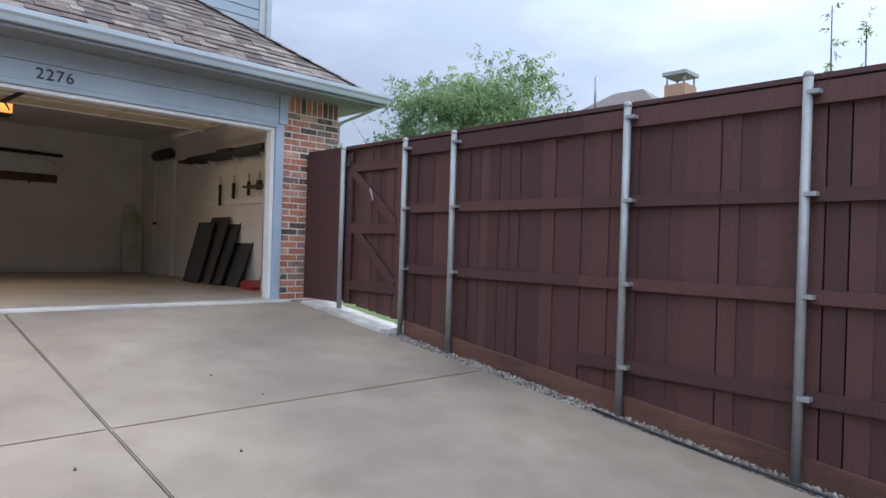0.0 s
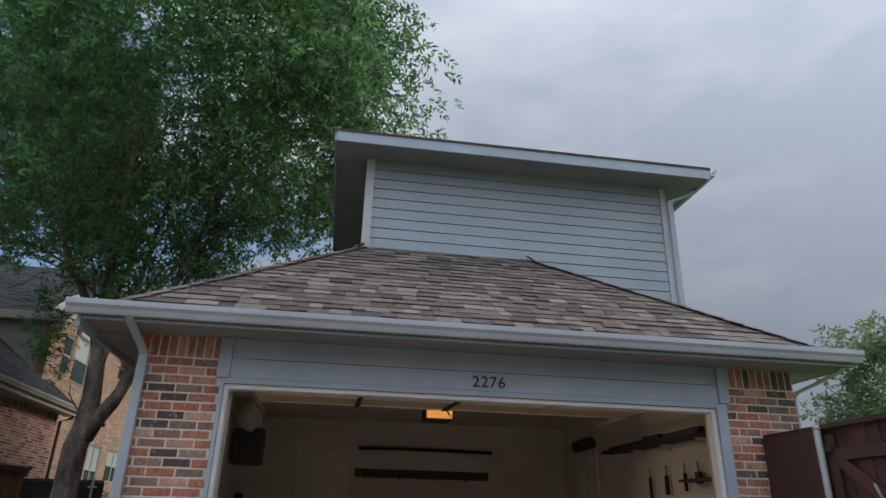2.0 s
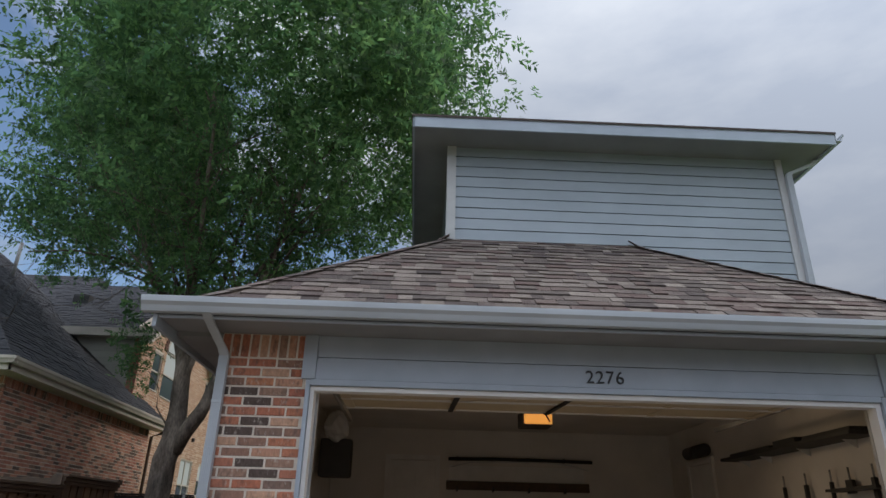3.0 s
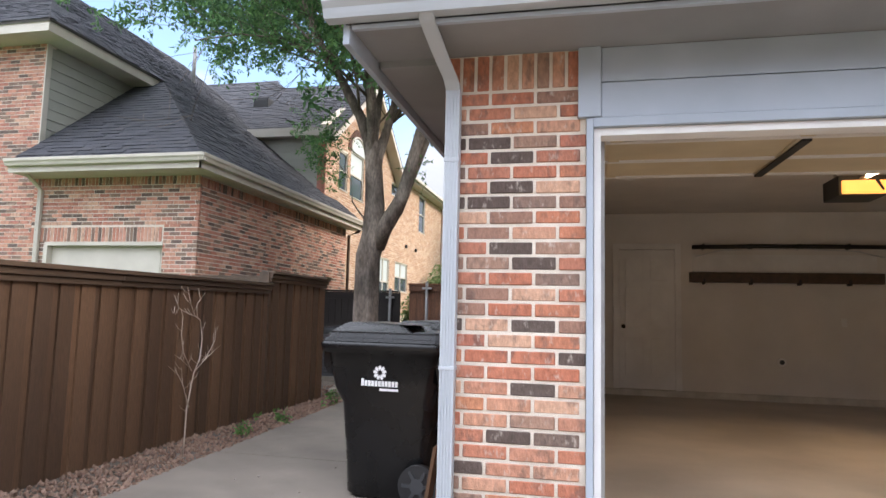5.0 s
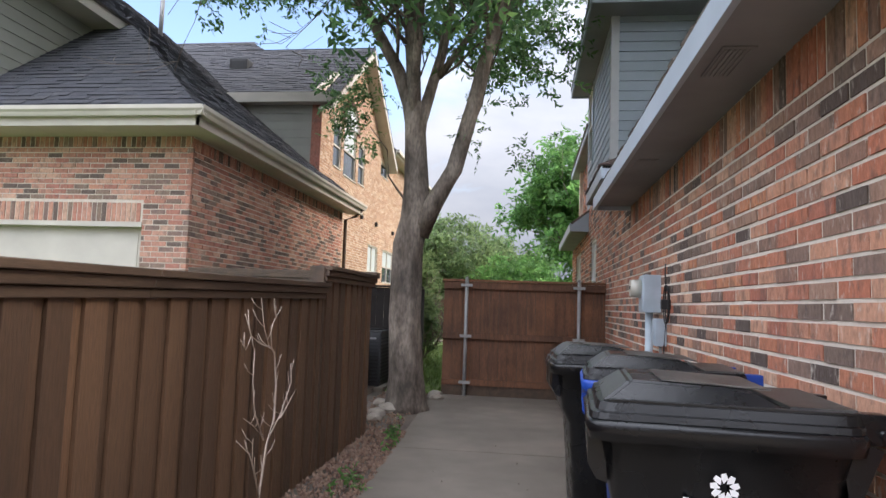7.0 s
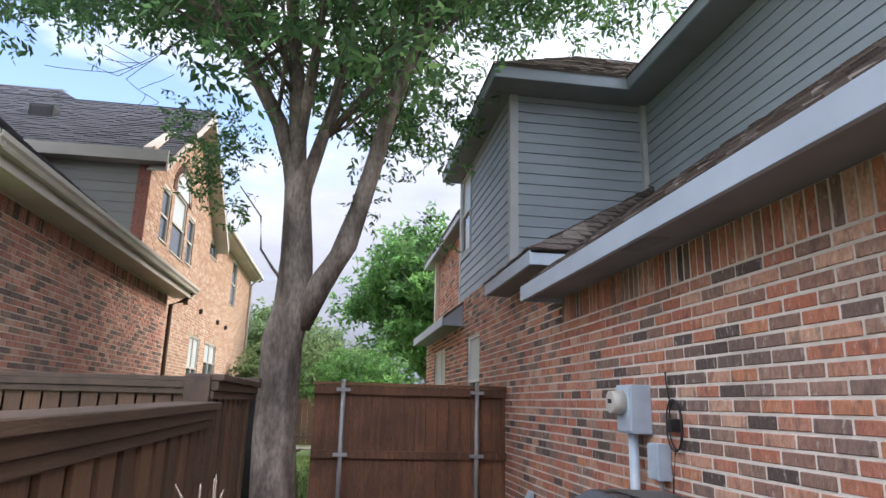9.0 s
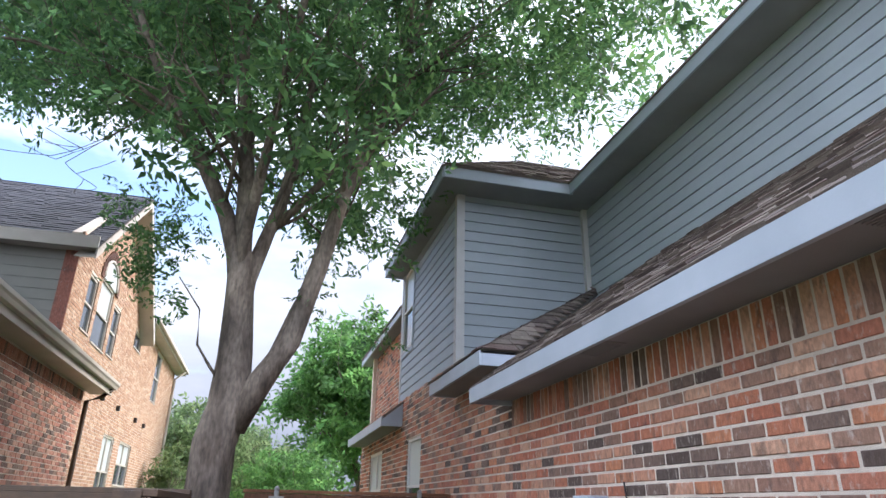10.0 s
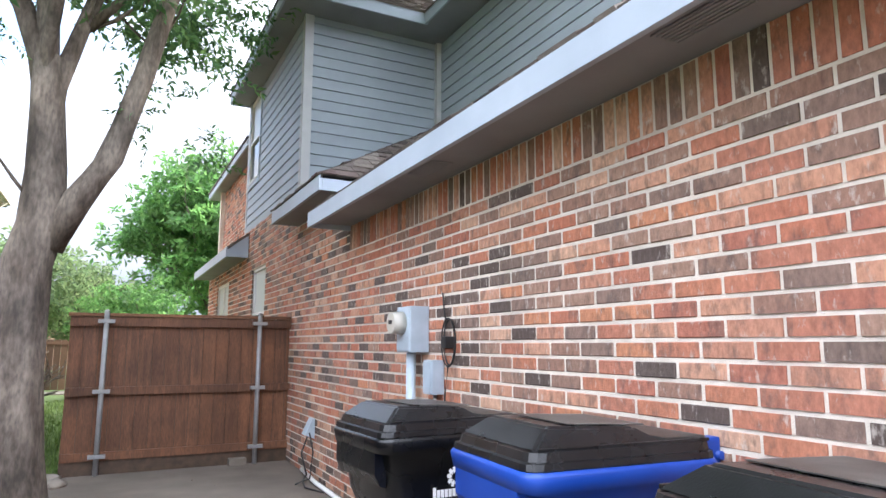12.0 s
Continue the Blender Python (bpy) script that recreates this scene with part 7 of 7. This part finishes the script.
for pts, rad in out:
    tube(pts, [max(x, 0.004) for x in rad], 5, bm)
part("twig_mass", bm, M_BARK, ash, "", "", "stuff")
# outer crown tips
tips = []
for i in range(3400):
    a, b = rt.uniform(0, 2 * math.pi), rt.uniform(-0.65, 1.0)
    rad = rt.uniform(0.62, 1.0)
    h = math.sqrt(max(0.0, 1 - b * b * 0.9))
    p = Vector((-1.75 + 5.4 * rad * h * math.cos(a), 6.8 + 4.6 * rad * h * math.sin(a), 8.9 + 5.2 * rad * b))
    if noise.noise(p * 0.55) > (0.02 if p.z < 8.3 else -0.26) and p.z > 5.6:
        tips.append(p)
for i in range(1600):
    p = Vector((rt.uniform(-8.6, -4.2), rt.uniform(8.4, 11.8), rt.uniform(6.4, 13.0)))
    if noise.noise(p * 0.6) > -0.25 and (p.x + 4.2) ** 2 / 22 + (p.z - 9.6) ** 2 / 13 < 1:
        tips.append(p)


def crown_floor(p):
    """Height below which the crown is open."""
    b = 5.4 if p.x < -3.6 else 4.65 if p.x < -1.9 else 4.25 if p.x < -0.7 else 5.55 + 0.45 * p.x
    return 1.5 + (b - 1.5) * max(1.0, p.y / 6.7)


low = [p for p in ends if p.z > crown_floor(p) and not (p.x > -0.8 and p.z < 6.4)]
for i in range(330):
    p = Vector((rt.uniform(-4.6, 2.4), rt.uniform(5.0, 8.8), 0))
    if p.x > -1.5:
        p.x, p.y = rt.uniform(-2.4, -0.75), rt.uniform(8.6, 11.0)
    p.z = crown_floor(p) + 0.1 + 1.9 * rt.random() ** 1.3
    if noise.noise(p * 0.8) > 0.02 and not (p.x > -0.6 and p.z < 5.7):
        tips.append(p)
for i in range(900):
    p = Vector((rt.uniform(-2.2, 2.9), rt.uniform(5.9, 9.6), 0))
    p.z = (4.75 if p.x < -0.9 else max(6.25 if p.x > -0.5 else 4.8, 5.0 + 0.78 * (p.x + 0.8))) + 2.4 * rt.random()
    if noise.noise(p * 0.75) > 0.0:
        low.append(p)
tips = [p for p in tips if p.z > crown_floor(p) + 0.1 and not (p.x > -0.8 and p.z < 6.6) and not (p.x < -4.3 and p.y < 8.3 and p.z < 8.6)]
leaves(low, 4200, (0.22, 0.22, 0.2), 0.096, 5, M_LEAF, ash, "crown", 11)
tips = [p for i, p in enumerate(tips) if (not (p.x < -3.3 and p.y < 8.3 and p.z < 10) or i % 2) and (p.z > 8.3 or i % 9 < 5)]
leaves(tips, 14300, (0.25, 0.25, 0.2), 0.138, 6, M_LEAF, ash, "outer_crown", 10)
hang = []
for x, y, z0, z1 in ((-3.75, 6.4, 3.7, 4.9), (-3.5, 6.5, 3.5, 4.6), (-3.35, 6.5, 3.3, 4.1), (-5.3, 6.1, 5.3, 5.8), (-4.5, 6.2, 5.2, 5.8)):
    for k in range(7):
        hang.append(Vector((x + rt.uniform(-0.2, 0.2), y + rt.uniform(-0.2, 0.2), rt.uniform(z0, z1))))
hang += [Vector((-2.05 + rt.uniform(-0.12, 0.12), 6.7, rt.uniform(3.3, 3.9))) for _ in range(3)] + [Vector((-1.32, 6.7 + rt.uniform(-0.15, 0.15), rt.uniform(3.15, 3.45))) for _ in range(2)]
leaves(hang, 330, (0.10, 0.10, 0.11), 0.062, 7, M_LEAF, ash, "hanging_sprays", 10)


def tree(name, label, x, y, z, height, radius, material, seed, size, n, trunk_r=0.16, crown_low=0.3, squash=1.0):
    t = thing(name, label, "tree")
    r = random.Random(seed)
    out, ends = [], []
    base = Vector((x, y, z))
    part("trunk", tube([base, base + Vector((0.02, 0, height * 0.2)), base + Vector((0.05, 0.03, height * crown_low))], [trunk_r, trunk_r * 0.8, trunk_r * 0.7], 12, None, 0.1), M_BARK, t)
    for i in range(9):
        a = i * 2.4
        d = Vector((math.cos(a) * 0.8, math.sin(a) * 0.8, r.uniform(0.5, 1.6))).normalized()
        grow(base + Vector((0.04, 0.02, height * crown_low * r.uniform(0.75, 1.0))), d, height * 0.33, trunk_r * 0.5, 2, r, out, ends)
    bm = bmesh.new()
    for pts, rad in out:
        tube(pts, [max(q, 0.008) for q in rad], 5, bm)
    part("limbs", bm, M_BARK, t, "", "", "stuff")
    c = []
    ch = height * (1 - crown_low * 0.7) / 2
    cz = z + height - ch
    while len(c) < 260:
        a, b, q = r.uniform(0, 6.283), r.uniform(-1, 1), r.uniform(0.35, 1.0)
        h = math.sqrt(1 - b * b)
        p = Vector((x + radius * q * h * math.cos(a), y + radius * q * h * math.sin(a), cz + ch * 0.93 * q * b))
        if noise.noise(p * (2.2 / radius) + Vector((seed, 0, 0))) > -0.12:
            c.append(p)
    leaves(c, n, (radius * 0.09, radius * 0.09, radius * 0.07), size, seed, material, t, "crown", 8)
    return t


tree("maple_tree", "bright green round tree behind the houses", 1.5, 27.5, -0.1, 9.4, 3.7, M_LEAF2, 51, 0.26, 4200)
tree("pale_tree", "pale green tree across the lawn", -5.6, 33.0, -0.1, 6.3, 3.0, M_LEAF3, 52, 0.24, 1800)
tree("pale_tree", "pale green tree across the lawn", -2.6, 36.0, -0.1, 5.6, 3.0, M_LEAF3, 53, 0.24, 1800)
tree("garden_tree", "green tree beside the far house", -9.5, 30.0, -0.1, 6.5, 2.8, M_LEAF3, 54, 0.22, 1500)
tree("garden_tree", "light green tree beyond the dark-red fence", 17.2, 7.6, -0.6, 7.9, 3.5, M_LEAF3, 55, 0.13, 7000, 0.12, 0.3)
tree("garden_tree", "green tree beyond the dark-red fence", 13.8, 11.2, -0.6, 5.0, 1.3, M_LEAF, 56, 0.16, 900, 0.08)
tree("shrub", "yellow-green shrub by the back corner", -1.3, 20.0, -0.1, 3.5, 1.6, M_LEAF2, 57, 0.13, 1300, 0.06, 0.15)
tree("shrub", "green shrub behind the tree trunk", -3.5, 12.8, -0.1, 1.9, 0.42, M_LEAF3, 58, 0.09, 420, 0.03, 0.12)
tree("climber", "thin green climber at the brick wall", -5.1, 22.5, -0.1, 3.6, 0.7, M_LEAF3, 59, 0.12, 500, 0.04, 0.1)
weeds = [Vector((-2.42 + random.uniform(-0.1, 0.1), y + random.uniform(-0.18, 0.18), -0.03 + random.uniform(0, h))) for y, h in ((4.35, 0.28), (4.6, 0.22), (2.45, 0.10), (2.2, 0.06), (3.2, 0.05)) for _ in range(8)]
wd = thing("weeds", "small green weeds at the path edge", "weeds", kind="stuff")
leaves(weeds, 45, (0.03, 0.04, 0.02), 0.05, 60, M_LEAF2, wd, "weed_leaves", 6)

# thin sapling above the dark-red fence
st = thing("crape_shoots", "thin leafy shoots above the fence top", "shrub")
for i, (x, y, h) in enumerate(((7.6, -5.62, 2.75), (7.62, -5.86, 2.55))):
    part("stem", tube([(x, y, -0.9), (x + 0.03, y + 0.02, 1.0), (x - 0.03, y + 0.02, h)], [0.02, 0.014, 0.004], 6), M_BARK, st)
    leaves([Vector((x - 0.02, y + 0.02, z)) for z in np.linspace(1.7, h, 10)], 26, (0.008, 0.012, 0.03), 0.05, 61 + i, M_LEAF3, st, "leaves", 5)

# ---- lawn, street and far things ----
structure("street", box(-80, 60, 44, 51, -0.09, -0.07), M_CONC2, "concrete street beyond the lawn", "road")
structure("walkway", box(-40, 30, 22.0, 23.2, -0.088, -0.06), M_CONC2, "concrete walk across the lawn", "path")
gr = np.random.RandomState(9)
n = 22000
gx, gy = gr.uniform(-4.6, 0.0, n), 8.3 + 11 * gr.rand(n) ** 1.5
vs, fs = [], []
for i in range(n):
    a, h = gr.rand() * 6.28, 0.05 + 0.05 * gr.rand()
    dx, dy = 0.012 * math.cos(a), 0.012 * math.sin(a)
    k = len(vs)
    vs += [(gx[i] - dx, gy[i] - dy, -0.09), (gx[i] + dx, gy[i] + dy, -0.09), (gx[i] + gr.normal() * 0.03, gy[i] + gr.normal() * 0.03, -0.09 + h)]
    fs.append((k, k + 1, k + 2))
from_arrays("lawn_grass", vs, fs, M_GRASS, None, "short green lawn grass", "stuff", "grass")
far = thing("far_fence", "dark far garden fence across the lawn", "fence")
for i in range(40):
    part("board", box(-9 + i * 0.2, -8.81 + i * 0.2, 24.5, 24.53, -0.1, 1.5), M_BROWNWOOD, far)
part("rail", box(-9, -1, 24.46, 24.5, 1.35, 1.45), M_BROWNWOOD, far)
pil = thing("brick_pillar", "low pale brick pillar by the lawn", "pillar")
part("shaft", box(-2.62, -2.1, 19.0, 19.5, -0.1, 0.75), M_GBRICK, pil)
part("cap", box(-2.68, -2.04, 18.94, 19.56, 0.75, 0.85, 0.02), M_PALE, pil)


def far_house(x, y, w, d, wall_z, ridge, zb, label, m_wall=M_GBRICK, m_roof=M_NSHINGLE):
    t = thing("house", label, "house")
    part("wall", box(x - w / 2, x + w / 2, y - d / 2, y + d / 2, zb, wall_z), m_wall, t)
    bm = bmesh.new()
    o = 0.5
    lo = [bm.verts.new(p) for p in ((x - w / 2 - o, y - d / 2 - o, wall_z), (x + w / 2 + o, y - d / 2 - o, wall_z), (x + w / 2 + o, y + d / 2 + o, wall_z), (x - w / 2 - o, y + d / 2 + o, wall_z))]
    k = min(w, d) / 2
    if w > d:
        hi = [bm.verts.new((x - w / 2 + k, y, ridge)), bm.verts.new((x + w / 2 - k, y, ridge))]
        fc = ((lo[0], lo[1], hi[1], hi[0]), (lo[1], lo[2], hi[1]), (lo[2], lo[3], hi[0], hi[1]), (lo[3], lo[0], hi[0]))
    else:
        hi = [bm.verts.new((x, y - d / 2 + k, ridge)), bm.verts.new((x, y + d / 2 - k, ridge))]
        fc = ((lo[0], lo[1], hi[0]), (lo[1], lo[2], hi[1], hi[0]), (lo[2], lo[3], hi[1]), (lo[3], lo[0], hi[0], hi[1]))
    for f in fc:
        bm.faces.new(f)
    bm.faces.new(lo[::-1])
    part("roof", bm, m_roof, t, "charcoal hipped roof")
    for i in range(3):
        yy = y - d / 2 + d * (i + 0.5) / 3
        part("window", box(x - w / 2 - 0.03, x - w / 2 + 0.02, yy - 0.5, yy + 0.5, wall_z - 2.0, wall_z - 0.7), M_GLASS, t)
    return t


h1 = far_house(38, 14.5, 9, 11, 7.2, 10.9, -1, "far house with a brown hipped roof", M_GBRICK, M_SHINGLE)
part("chimney", box(35.6, 37.0, 9.6, 10.8, 6, 10.2), M_GBRICK, h1, "brick chimney")
part("chimney_cap", box(35.5, 37.1, 9.5, 10.9, 10.7, 10.9), M_GALV, h1)
for x, y in ((35.7, 9.7), (36.9, 9.7), (35.7, 10.7), (36.9, 10.7)):
    part("cap_post", cyl(0.05, 0.05, (x, y, 10.2), (x, y, 10.7), 6), M_GALV, h1)
part("vent_pipe", cyl(0.07, 0.07, (34.2, 14.4, 9.0), (34.2, 14.4, 11.0), 8), M_GALV, h1)
far_house(-6, 58, 16, 9, 3.2, 6.0, -0.1, "far single-storey brick house across the street")
far_house(14, 60, 16, 9, 3.2, 6.2, -0.1, "far brick house across the street")
far_house(-30, 62, 16, 9, 3.2, 6.0, -0.1, "far brick house across the street")
# houses behind the walk close the place towards the alley
far_house(4, -24, 18, 9, 5.6, 8.6, -1, "two-storey brick house across the alley")
far_house(-18, -24, 16, 9, 5.6, 8.6, -1, "two-storey brick house across the alley")


# ---- bricks, laid last ----
fb = brick_boxes("y", 0.0, -1, 0.0, 0.752, -0.18, 2.545, [], 0.235)
lay(fb, wall_front_a, lambda b: True, M_BRICK_I, "red and brown bricks with pale mortar")
lay(brick_boxes("y", 0.0, -1, 5.815, 6.63, -0.18, 2.545, [], 0.235), wall_front_b, lambda b: True, M_BRICK_I, "red and brown bricks")
sb = brick_boxes("x", 0.0, -1, 0.0, 6.07, -0.18, 2.505, [], 0.235, phase=0.1016)
lay(sb, wall_side, lambda b: 1.6 < b[2] < 4.6 and 0.9 < b[4] < 2.4, M_BRICK_I, "red, orange and dark bricks with pale mortar")
lay(brick_boxes("x", 0.0, -1, 6.07, 8.1, -0.18, 2.85, [], 0.0, phase=0.03), wall_side_b, lambda b: False, M_BRICK_I, "red and brown bricks")
lay(brick_boxes("x", 0.0, -1, 8.1, 16.3, -0.18, 3.30, W_LOW, 0.0, phase=0.19), wall_side_c, lambda b: False, M_BRICK_I, "red and brown bricks")
lay(brick_boxes("x", 0.25, -1, 11.90, 16.15, 3.3, 4.99, [], 0.0), wall_far_up, lambda b: False, M_BRICK_I, "far bricks")
